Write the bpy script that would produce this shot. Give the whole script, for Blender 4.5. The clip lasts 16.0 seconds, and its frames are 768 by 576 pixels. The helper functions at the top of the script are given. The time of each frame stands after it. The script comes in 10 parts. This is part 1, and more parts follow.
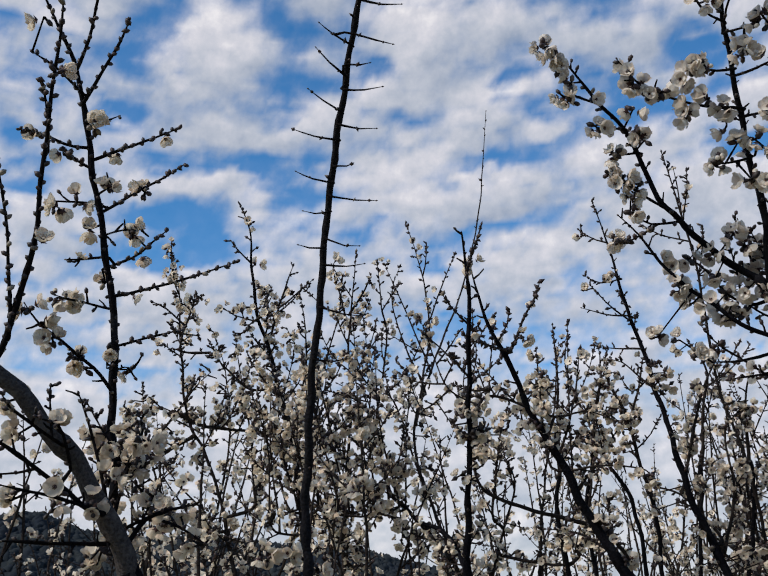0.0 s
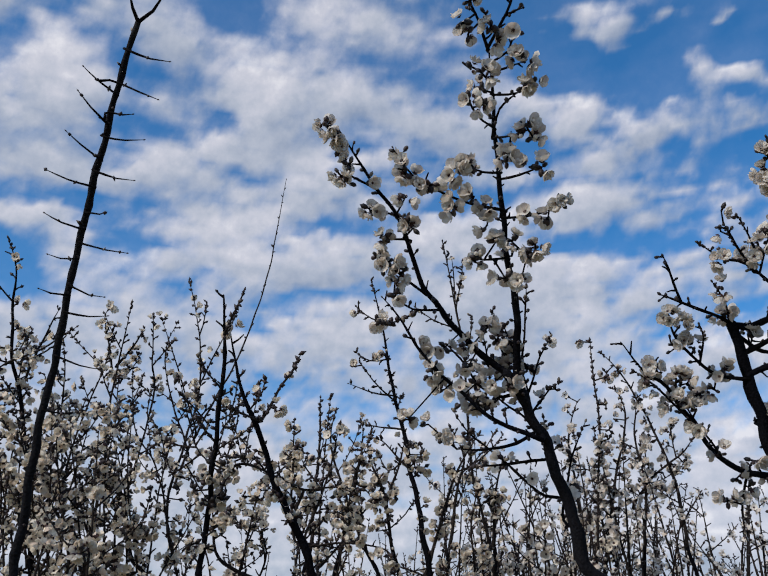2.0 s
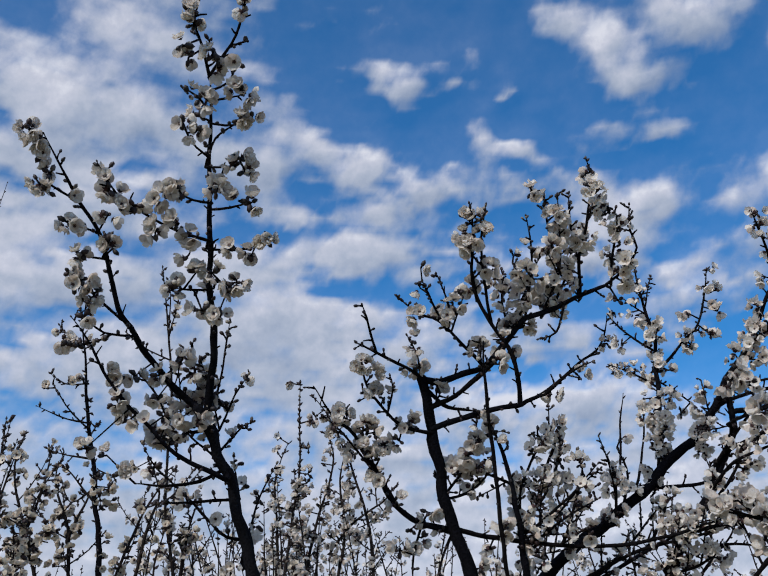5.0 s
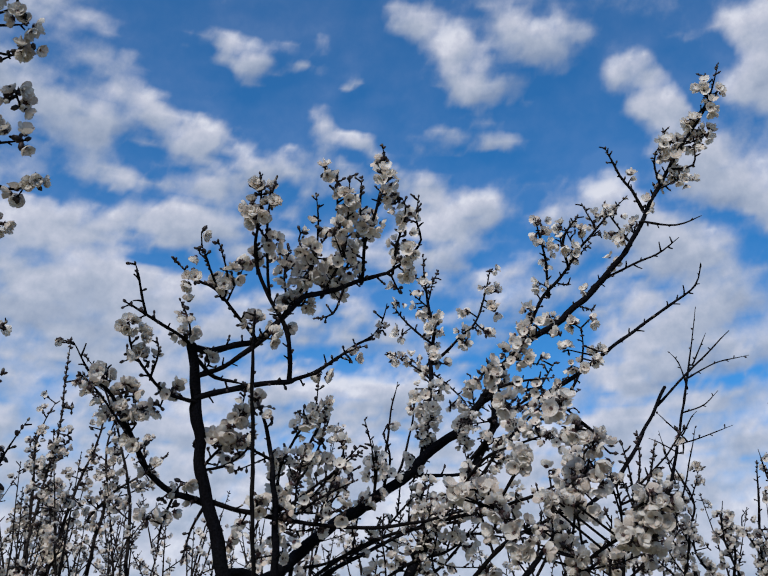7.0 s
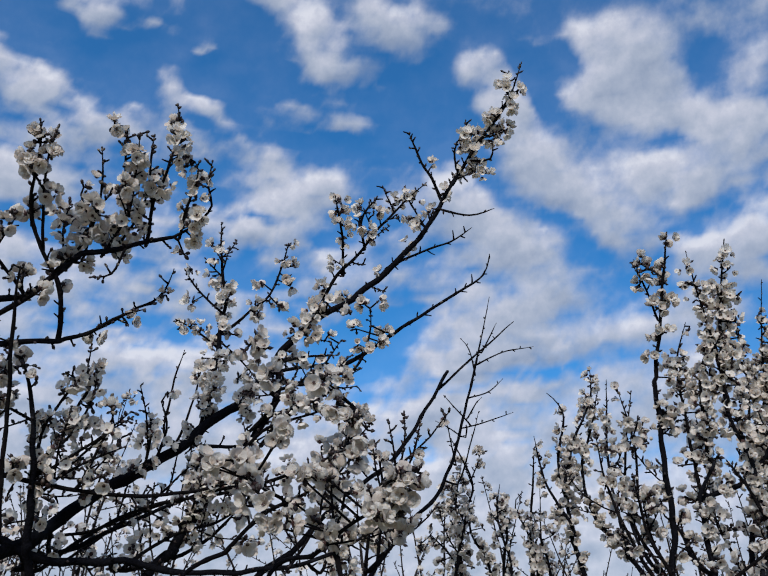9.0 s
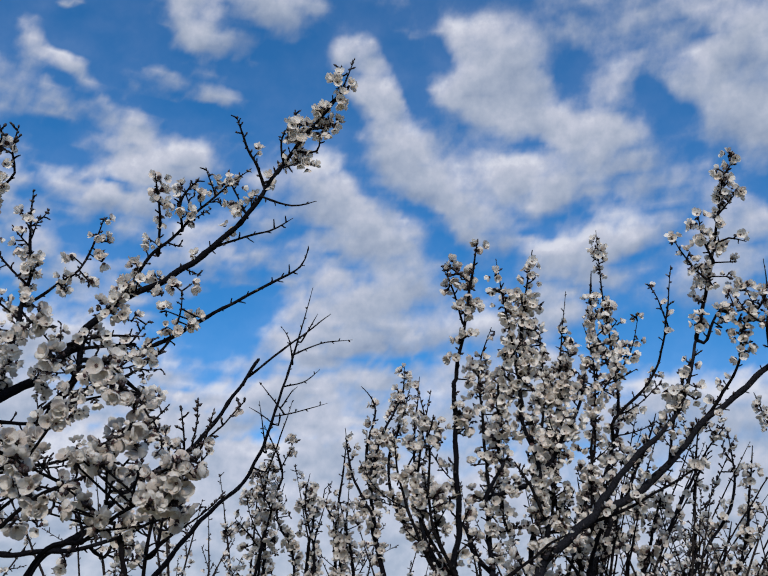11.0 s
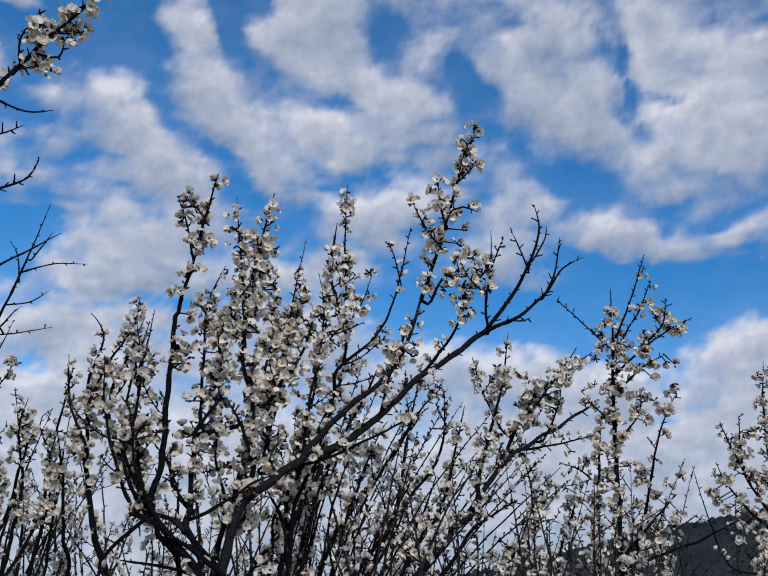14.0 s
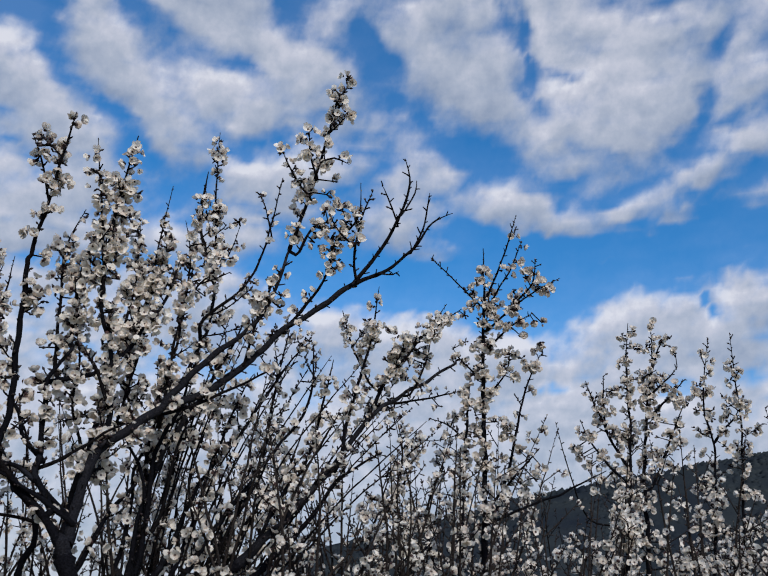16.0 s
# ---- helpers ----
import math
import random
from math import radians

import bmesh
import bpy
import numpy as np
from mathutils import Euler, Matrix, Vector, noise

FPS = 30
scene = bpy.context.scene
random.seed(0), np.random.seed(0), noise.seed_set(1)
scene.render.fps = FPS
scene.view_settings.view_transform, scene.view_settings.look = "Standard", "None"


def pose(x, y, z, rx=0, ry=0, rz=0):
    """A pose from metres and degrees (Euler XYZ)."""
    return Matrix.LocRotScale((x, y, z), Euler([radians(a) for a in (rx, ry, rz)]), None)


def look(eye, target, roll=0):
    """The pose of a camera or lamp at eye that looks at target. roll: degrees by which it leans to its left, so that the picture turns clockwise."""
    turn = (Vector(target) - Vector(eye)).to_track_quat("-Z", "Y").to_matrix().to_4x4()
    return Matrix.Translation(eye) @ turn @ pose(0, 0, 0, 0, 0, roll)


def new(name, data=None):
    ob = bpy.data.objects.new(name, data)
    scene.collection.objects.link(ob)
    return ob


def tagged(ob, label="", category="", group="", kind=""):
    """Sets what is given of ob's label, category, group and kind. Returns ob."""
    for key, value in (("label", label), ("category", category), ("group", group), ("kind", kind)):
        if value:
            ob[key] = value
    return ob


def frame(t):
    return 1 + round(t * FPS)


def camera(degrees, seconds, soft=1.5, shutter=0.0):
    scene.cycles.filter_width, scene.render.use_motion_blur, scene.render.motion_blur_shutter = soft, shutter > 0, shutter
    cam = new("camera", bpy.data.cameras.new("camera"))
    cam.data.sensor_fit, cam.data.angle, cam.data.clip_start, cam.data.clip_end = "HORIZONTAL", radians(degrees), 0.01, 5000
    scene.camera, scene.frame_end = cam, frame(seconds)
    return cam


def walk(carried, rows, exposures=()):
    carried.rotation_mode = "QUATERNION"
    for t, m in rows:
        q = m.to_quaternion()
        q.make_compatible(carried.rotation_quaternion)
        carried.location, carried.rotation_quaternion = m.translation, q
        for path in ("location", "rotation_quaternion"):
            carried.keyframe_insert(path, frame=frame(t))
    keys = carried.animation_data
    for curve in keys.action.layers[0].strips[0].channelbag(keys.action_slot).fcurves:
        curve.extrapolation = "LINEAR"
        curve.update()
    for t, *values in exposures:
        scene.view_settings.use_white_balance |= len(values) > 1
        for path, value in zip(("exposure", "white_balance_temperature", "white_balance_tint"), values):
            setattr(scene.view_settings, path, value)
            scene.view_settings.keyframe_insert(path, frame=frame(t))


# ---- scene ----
cam = camera(45.2, 16.0, soft=1.2)
METRES, EYE, TILT, LEAN, TURN = 0.75, 1.6, 20.0, 0.5, 0.0
ROWS = [
    (0.0, 0.0, 0.0, 0.0, 0.0, 0.0, -0.0),
    (0.5, 0.0329, 0.0008, 0.0018, -3.49, 0.37, -2.29),
    (1.0, 0.0667, -0.001, 0.0057, -6.05, 1.69, -4.0),
    (1.5, 0.0988, -0.0134, 0.0155, -8.56, 3.17, -4.9),
    (2.0, 0.1407, -0.0125, 0.0165, -11.26, 4.58, -6.05),
    (2.5, 0.1817, 0.0019, 0.0189, -13.7, 5.75, -6.5),
    (3.0, 0.2011, -0.0062, 0.0259, -16.4, 6.55, -7.13),
    (3.5, 0.223, -0.0195, 0.0373, -18.77, 7.19, -7.95),
    (6.0, 0.379, -0.0459, 0.0399, -31.95, 10.14, -12.53),
    (6.5, 0.4047, -0.062, 0.0409, -35.25, 10.54, -13.69),
    (7.0, 0.4218, -0.0691, 0.0439, -38.25, 10.84, -15.2),
    (7.5, 0.4499, -0.0842, 0.0477, -40.81, 11.22, -15.81),
    (8.0, 0.4706, -0.1043, 0.0516, -43.29, 11.51, -16.29),
    (8.5, 0.4989, -0.1239, 0.0613, -46.38, 12.05, -16.8),
    (9.0, 0.5286, -0.1479, 0.0726, -49.44, 12.63, -17.59),
    (9.5, 0.5447, -0.1707, 0.084, -52.05, 13.32, -18.38),
    (12.0, 0.615, -0.298, 0.1583, -64.69, 15.71, -20.42),
    (12.5, 0.6289, -0.3207, 0.1634, -67.31, 16.18, -20.85),
    (13.0, 0.6448, -0.3423, 0.1677, -70.11, 16.72, -21.62),
    (13.5, 0.6581, -0.3686, 0.1695, -72.65, 17.12, -22.16),
    (14.0, 0.6742, -0.3886, 0.1708, -75.06, 17.48, -22.73),
    (14.5, 0.6845, -0.4084, 0.1716, -76.96, 17.71, -22.81),
    (15.0, 0.6956, -0.439, 0.1738, -78.63, 17.91, -22.73),
    (15.5, 0.7123, -0.4684, 0.1698, -80.38, 18.05, -22.23),
    (16.0, 0.7233, -0.4865, 0.1661, -82.02, 18.13, -22.13),
]
walk(cam, [(t, pose(0, 0, EYE, TILT, LEAN, TURN) @ pose(METRES * x, METRES * y, METRES * z, 90 + pitch, roll, yaw)) for t, x, y, z, yaw, pitch, roll in ROWS],
     [(0, 0.19, 6950, 10), (1.5, 0.10, 6720, 10), (3.5, 0.0, 6400, 10), (6, -0.02, 6320, 10), (9.5, -0.02, 6300, 10), (12, -0.07, 6340, 10), (14, -0.06, 6360, 10), (16, -0.02, 6390, 10)])

# ---- daylight: broken cloud, a veiled sun from the left behind the first view ----
SUN_AZ, SUN_EL = -118.0, 36.0
world = bpy.data.worlds.new("sky")
world.use_nodes = True
scene.world = world
wn, wl = world.node_tree.nodes, world.node_tree.links
sky = wn.new("ShaderNodeTexSky")
sky.sky_type, sky.sun_disc = "NISHITA", False
sky.sun_elevation, sky.sun_rotation = radians(SUN_EL), radians(SUN_AZ)
sky.air_density, sky.dust_density, sky.ozone_density, sky.altitude = 1.0, 0.2, 3.0, 300
tone = wn.new("ShaderNodeHueSaturation")
tone.inputs["Saturation"].default_value = 1.42
wl.new(sky.outputs[0], tone.inputs["Color"])
wl.new(tone.outputs[0], wn["Background"].inputs["Color"])
wn["Background"].inputs["Strength"].default_value = 0.15

sun = new("sun", bpy.data.lights.new("sun", "SUN"))
sun.data.energy, sun.data.angle, sun.data.color = 3.15, radians(12), (1.0, 0.94, 0.87)
sun_way = Vector((math.sin(radians(SUN_AZ)) * math.cos(radians(SUN_EL)), math.cos(radians(SUN_AZ)) * math.cos(radians(SUN_EL)), math.sin(radians(SUN_EL))))
sun.matrix_world = look(sun_way * 50, (0, 0, 0))


# ---- materials ----
def material(name):
    m = bpy.data.materials.new(name)
    m.use_nodes = True
    return m, m.node_tree.nodes, m.node_tree.links


def ramp_node(nodes, stops):
    r = nodes.new("ShaderNodeValToRGB")
    while len(r.color_ramp.elements) < len(stops):
        r.color_ramp.elements.new(0.5)
    for e, (p, c) in zip(r.color_ramp.elements, stops):
        e.position, e.color = p, (*c, 1)
    return r


def noise_node(nodes, links, scale, detail=4.0, rough=0.55, coord="Object"):
    n, c = nodes.new("ShaderNodeTexNoise"), nodes.new("ShaderNodeTexCoord")
    n.inputs["Scale"].default_value, n.inputs["Detail"].default_value, n.inputs["Roughness"].default_value = scale, detail, rough
    links.new(c.outputs[coord], n.inputs["Vector"])
    return n


def bark_material(name, dark, light, lichen):
    m, n, l = material(name)
    b = n["Principled BSDF"]
    b.inputs["Roughness"].default_value = 0.85
    b.inputs["Specular IOR Level"].default_value = 0.04
    big, fine = noise_node(n, l, 14, 5), noise_node(n, l, 260, 4)
    r1 = ramp_node(n, [(0.32, dark), (0.7, light)])
    l.new(fine.outputs["Fac"], r1.inputs[0])
    r2 = ramp_node(n, [(0.60, (0, 0, 0)), (0.72, (1, 1, 1))])
    l.new(big.outputs["Fac"], r2.inputs[0])
    mix = n.new("ShaderNodeMix")
    mix.data_type = "RGBA"
    l.new(r2.outputs[0], mix.inputs["Factor"])
    l.new(r1.outputs[0], mix.inputs["A"])
    mix.inputs["B"].default_value = (*lichen, 1)
    l.new(mix.outputs["Result"], b.inputs["Base Color"])
    bump = n.new("ShaderNodeBump")
    bump.inputs["Strength"].default_value, bump.inputs["Distance"].default_value = 0.9, 0.004
    l.new(fine.outputs["Fac"], bump.inputs["Height"])
    l.new(bump.outputs[0], b.inputs["Normal"])
    return m


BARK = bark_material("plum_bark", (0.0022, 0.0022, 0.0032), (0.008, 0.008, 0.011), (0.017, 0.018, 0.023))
# palest copy, for tree A's thick limb: its sunlit look painted as colour
SUNLIT_BARK = bark_material("plum_sunlit_bark", (0.028, 0.025, 0.026), (0.085, 0.078, 0.077), (0.12, 0.11, 0.105))
# paler copy of the bark: light falling on thick limbs is in its colour
LIT_LIMB = bark_material("plum_lit_limb_bark", (0.006, 0.006, 0.008), (0.019, 0.019, 0.023), (0.036, 0.036, 0.042))
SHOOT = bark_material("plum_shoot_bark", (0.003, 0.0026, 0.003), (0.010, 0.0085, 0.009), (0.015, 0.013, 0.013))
# lighter copy of the shoot bark: glare and sun on back-row twigs painted in
LIT_SHOOT = bark_material("plum_lit_shoot_bark", (0.012, 0.010, 0.010), (0.038, 0.031, 0.028), (0.052, 0.045, 0.042))
BUD, bn, bl = material("plum_bud_scales")
bn["Principled BSDF"].inputs["Roughness"].default_value = 0.6
br = ramp_node(bn, [(0.0, (0.006, 0.004, 0.004)), (0.88, (0.024, 0.010, 0.010)), (1.0, (0.22, 0.19, 0.15))])
bl.new(bn.new("ShaderNodeNewGeometry").outputs["Random Per Island"], br.inputs[0])
bl.new(br.outputs[0], bn["Principled BSDF"].inputs["Base Color"])

def petal_material(name, blush, cream, white):
    petal, pn, pl = material(name)
    pr = ramp_node(pn, [(0.0, blush), (0.3, cream), (1.0, white)])
    pl.new(pn.new("ShaderNodeNewGeometry").outputs["Random Per Island"], pr.inputs[0])
    vein = noise_node(pn, pl, 180, 3)
    vr = ramp_node(pn, [(0.3, (0.80, 0.78, 0.76)), (0.65, (1, 1, 1))])
    pl.new(vein.outputs["Fac"], vr.inputs[0])
    pm = pn.new("ShaderNodeMix")
    pm.data_type, pm.blend_type = "RGBA", "MULTIPLY"
    pm.inputs["Factor"].default_value = 1
    pl.new(pr.outputs[0], pm.inputs["A"])
    pl.new(vr.outputs[0], pm.inputs["B"])
    crease = noise_node(pn, pl, 330, 2)
    bump = pn.new("ShaderNodeBump")
    bump.inputs["Strength"].default_value, bump.inputs["Distance"].default_value = 0.7, 0.0016
    pl.new(crease.outputs["Fac"], bump.inputs["Height"])
    diff, trans, mixs = pn.new("ShaderNodeBsdfDiffuse"), pn.new("ShaderNodeBsdfTranslucent"), pn.new("ShaderNodeMixShader")
    mixs.inputs[0].default_value = 0.36
    pl.new(pm.outputs["Result"], diff.inputs["Color"])
    pl.new(pm.outputs["Result"], trans.inputs["Color"])
    pl.new(bump.outputs[0], diff.inputs["Normal"])
    pl.new(diff.outputs[0], mixs.inputs[1])
    pl.new(trans.outputs[0], mixs.inputs[2])
    pl.new(mixs.outputs[0], pn["Material Output"].inputs["Surface"])
    return petal


PETAL = petal_material("plum_petal", (0.74, 0.63, 0.54), (0.87, 0.82, 0.745), (0.92, 0.89, 0.83))
CREAM_PETAL = petal_material("plum_cream_petal", (0.76, 0.62, 0.50), (0.88, 0.80, 0.67), (0.92, 0.87, 0.75))


def plain(name, c, rough=0.7):
    m, n, l = material(name)
    b = n["Principled BSDF"]
    nz = noise_node(n, l, 120, 3)
    r = ramp_node(n, [(0.3, tuple(0.75 * v for v in c)), (0.7, tuple(min(1, 1.2 * v) for v in c))])
    l.new(nz.outputs["Fac"], r.inputs[0])
    l.new(r.outputs[0], b.inputs["Base Color"])
    b.inputs["Roughness"].default_value = rough
    return m


CALYX = plain("plum_calyx", (0.040, 0.014, 0.013))
STAMEN = plain("plum_stamen", (0.30, 0.21, 0.10))
SOIL, gn, gl = material("orchard_grass")
g1, g2 = noise_node(gn, gl, 0.6, 6), noise_node(gn, gl, 30, 5)
ga = ramp_node(gn, [(0.35, (0.30, 0.24, 0.15)), (0.62, (0.20, 0.19, 0.09))])
gb = ramp_node(gn, [(0.3, (0.55, 0.55, 0.55)), (0.7, (1.15, 1.15, 1.15))])
gl.new(g1.outputs["Fac"], ga.inputs[0])
gl.new(g2.outputs["Fac"], gb.inputs[0])
gm = gn.new("ShaderNodeMix")
gm.data_type, gm.blend_type = "RGBA", "MULTIPLY"
gm.inputs["Factor"].default_value = 1
gl.new(ga.outputs[0], gm.inputs["A"])
gl.new(gb.outputs[0], gm.inputs["B"])
gl.new(gm.outputs["Result"], gn["Principled BSDF"].inputs["Base Color"])
gn["Principled BSDF"].inputs["Roughness"].default_value = 0.95
WOODS, hn, hl = material("far_woods")
h1, h2 = noise_node(hn, hl, 0.05, 6), noise_node(hn, hl, 0.4, 4)
ha = ramp_node(hn, [(0.35, (0.016, 0.021, 0.028)), (0.65, (0.030, 0.036, 0.038))])
hl.new(h1.outputs["Fac"], ha.inputs[0])
hl.new(ha.outputs[0], hn["Principled BSDF"].inputs["Base Color"])
hn["Principled BSDF"].inputs["Roughness"].default_value = 1.0
hn["Principled BSDF"].inputs["Specular IOR Level"].default_value = 0.0
hb = hn.new("ShaderNodeBump")
hb.inputs["Strength"].default_value, hb.inputs["Distance"].default_value = 0.4, 1.0
hl.new(h2.outputs["Fac"], hb.inputs["Height"])
hl.new(hb.outputs[0], hn["Principled BSDF"].inputs["Normal"])


# ---- mesh helpers ----
def mesh_object(name, verts, faces, mats, parent=None, smooth=True, slots=None):
    me = bpy.data.meshes.new(name)
    me.from_pydata([tuple(v) for v in verts], [], [tuple(f) for f in faces])
    for m in mats:
        me.materials.append(m)
    if slots is not None:
        me.polygons.foreach_set("material_index", np.asarray(slots, dtype=np.int32))
    if smooth:
        me.polygons.foreach_set("use_smooth", np.ones(len(me.polygons), dtype=bool))
    me.update()
    ob = new(name, me)
    if parent:
        ob.parent = parent
    return ob


def lattice(ix, iy, seed):
    h = np.sin(ix * 127.1 + iy * 311.7 + seed * 74.7) * 43758.5453
    return h - np.floor(h)


def value_noise(x, y, seed):
    ix, iy = np.floor(x), np.floor(y)
    fx, fy = x - ix, y - iy
    fx, fy = fx * fx * (3 - 2 * fx), fy * fy * (3 - 2 * fy)
    a, b = lattice(ix, iy, seed), lattice(ix + 1, iy, seed)
    c, d = lattice(ix, iy + 1, seed), lattice(ix + 1, iy + 1, seed)
    return (a + (b - a) * fx) * (1 - fy) + (c + (d - c) * fx) * fy


def fbm(x, y, seed, octaves=5, gain=0.5):
    total, amp, norm = 0, 1.0, 0
    for k in range(octaves):
        total, norm = total + amp * value_noise(x, y, seed + k), norm + amp
        x, y, amp = x * 2.03 + 17.3, y * 2.03 + 9.1, amp * gain
    return total / norm


# ---- sky backdrop: a high broken cloud layer, clear between the puffs ----
PUFFS = []


def puffs(*rows):
    PUFFS.extend(rows)


# azimuth, elevation, half width, half height, turn (degrees), how thick; later ones lie over earlier ones
puffs((-8, 22, 34, 26, 0, 0.74), (5, 40, 20, 8, -10, 0.6), (40, 40, 15, 9, -5, 0.12), (47, 33, 14, 6, 0, 0.12), (62, 40, 20, 8, 0, 0.35), (66, 21, 20, 6, 0, 0.35), (92, 20, 14, 6, 0, 0.12), (88, 36, 26, 7, 0, 0.55), (35, 20, 20, 7, 0, 0.65), (40, 8, 80, 7, 0, 0.82))
puffs((-15.7, 35.3, 1.7, 0.8, 27, 0.3), (-17.5, 33.7, 1.4, 0.8, 9, 0.4), (-5.5, 35.0, 1.5, 1.3, 2, 0.2), (-0.5, 33.4, 1.8, 1.0, -1, 0.2), (-6.5, 32.1, 1.3, 0.9, 3, 0.3), (15.8, 34.5, 1.5, 1.4, -10, 0.05), (19.4, 34.8, 1.6, 0.7, -12, 0.5), (18.8, 32.7, 1.6, 0.8, -11, 0.35), (-6.4, 30.6, 1.5, 0.7, 2, 0.35), (-8.0, 27.3, 3.6, 1.2, 2, 0.3), (2.2, 30.1, 1.8, 0.5, -2, 0.35), (3.2, 28.3, 1.5, 0.5, -2, 0.4), (-14.6, 23.9, 2.9, 1.2, 5, 0.1), (-15.3, 21.5, 2.6, 0.9, 5, 0.2))
puffs((-11.9, 22.3, 1.8, 1.2, 4, 0.25), (-1.2, 24.5, 1.8, 1.1, 0, 0.15), (-1.2, 22.5, 1.5, 0.9, 0, 0.3), (-14.2, 27.2, 1.7, 0.7, 6, 0.3), (-23.3, 25.4, 1.6, 0.7, 10, 0.25), (-24.5, 28.0, 1.0, 0.8, 11, 0.3), (9.5, 30.4, 1.7, 0.4, -6, 0.4), (10.6, 27.6, 2.0, 0.3, -6, 0.4), (18.4, 27.6, 1.9, 0.7, -10, 0.3), (21.5, 27.7, 1.6, 0.6, -11, 0.3), (7.3, 23.1, 1.8, 0.5, -4, 0.5), (10.4, 20.5, 2.1, 0.4, -5, 0.55), (14.3, 31.3, 1.4, 1.0, -8, 0.35), (-18.0, 29.9, 1.7, 0.8, 8, 0.35))
puffs((-8.2, 32.9, 1.2, 0.9, 4, 0.5), (2.4, 23.2, 2.1, 0.4, -2, 0.45), (-24.6, 30.5, 1.3, 1.1, 12, 0.5), (9.8, 35.2, 1.7, 0.8, -7, 0.6), (-11.5, 34.3, 2.6, 1.7, 5, 1), (-13.0, 31.9, 2.6, 1.4, 6, 0.95), (-10.1, 29.3, 2.7, 0.9, 4, 1), (-22.4, 33.7, 1.6, 1.3, 12, 0.9), (3.8, 35.6, 3.2, 1.5, -4, 0.9), (4.4, 32.1, 2.1, 1.3, -3, 1), (9.9, 31.5, 1.7, 0.8, -6, 0.85), (7.5, 26.9, 3.2, 0.7, -5, 0.95), (4.3, 29.0, 1.8, 0.6, -3, 0.95), (10.4, 29.1, 2.3, 0.6, -6, 1))
puffs((1.5, 26.5, 2.4, 0.5, -2, 1), (7.4, 25.2, 3.6, 0.7, -4, 1), (-11.2, 26.2, 1.8, 0.5, 4, 1), (-7.4, 29.1, 1.5, 0.6, 3, 1), (11.1, 22.2, 3.5, 0.7, -5, 0.95), (12.4, 25.7, 2.3, 0.6, -6, 1), (-15.0, 18.5, 4.7, 1.2, 4, 0.95), (3.3, 20.8, 6.0, 1.2, -3, 0.95))
puffs((0.3, 40.0, 2.2, 1.4, 13, 0.15), (-7.3, 36.0, 1.0, 1.6, 17, 0.3), (-3.7, 34.9, 2.4, 0.5, 4, 0.45), (-4.4, 32.2, 1.6, 0.7, 14, 0.4), (-4.8, 26.0, 1.6, 1.3, 12, 0.3), (-2.0, 33.2, 1.1, 0.5, 13, 0.45), (13.3, 36.6, 2.1, 0.8, 4, 0.45), (22.2, 35.7, 2.1, 0.8, -1, 0.25), (22.9, 32.2, 3.0, 0.5, -7, 0.25), (21.8, 29.8, 2.1, 0.5, -1, 0.4), (8.8, 28.0, 3.3, 0.4, 5, 0.45), (13.7, 26.2, 2.4, 0.9, 3, 0.3), (23.9, 26.5, 2.7, 0.3, -14, 0.55), (12.3, 31.3, 2.7, 0.7, 4, 0.4))
puffs((9.0, 32.9, 1.5, 0.5, 6, 0.4), (3.6, 21.5, 1.7, 0.5, 7, 0.45), (6.2, 22.9, 1.2, 1.0, 6, 0.4), (-0.4, 23.5, 1.1, 0.4, 9, 0.65), (25.1, 21.9, 1.5, 0.5, -1, 0.45), (0.1, 37.4, 2.2, 0.5, -8, 0.5), (24.1, 39.6, 1.7, 2.9, -61, 0.2), (9.6, 39.9, 3.8, 1.4, -4, 0.9), (-5.1, 37.7, 1.6, 1.6, 16, 0.95), (5.6, 36.8, 4.3, 1.3, -2, 0.95), (2.0, 34.8, 3.1, 1.1, 0, 1), (9.0, 35.3, 3.0, 1.0, 6, 0.95), (10.1, 42.2, 3.5, 1.0, 6, 0.8), (16.1, 39.8, 2.1, 1.7, 2, 0.75))
puffs((14.5, 34.4, 2.4, 1.2, 3, 0.8), (1.2, 31.8, 2.6, 0.7, 10, 1), (-3.9, 30.1, 2.7, 0.7, 13, 0.9), (-2.0, 27.1, 3.0, 1.0, 10, 0.9), (3.4, 28.6, 3.5, 1.2, 8, 0.9), (6.6, 29.9, 1.8, 0.7, 7, 0.95), (22.5, 30.7, 1.8, 0.7, -1, 0.95), (25.6, 28.5, 2.7, 0.9, -3, 1), (24.8, 25.4, 2.7, 0.7, -12, 1), (0.8, 25.2, 4.3, 0.7, 8, 0.95), (22.5, 23.4, 3.9, 1.7, -1, 0.9), (9.8, 25.4, 2.7, 0.9, 5, 0.9), (19.9, 21.9, 3.9, 1.5, 0, 0.9), (1.2, 22.9, 3.4, 0.6, 8, 0.9))
puffs((8.6, 21.4, 3.6, 0.9, 4, 0.9))
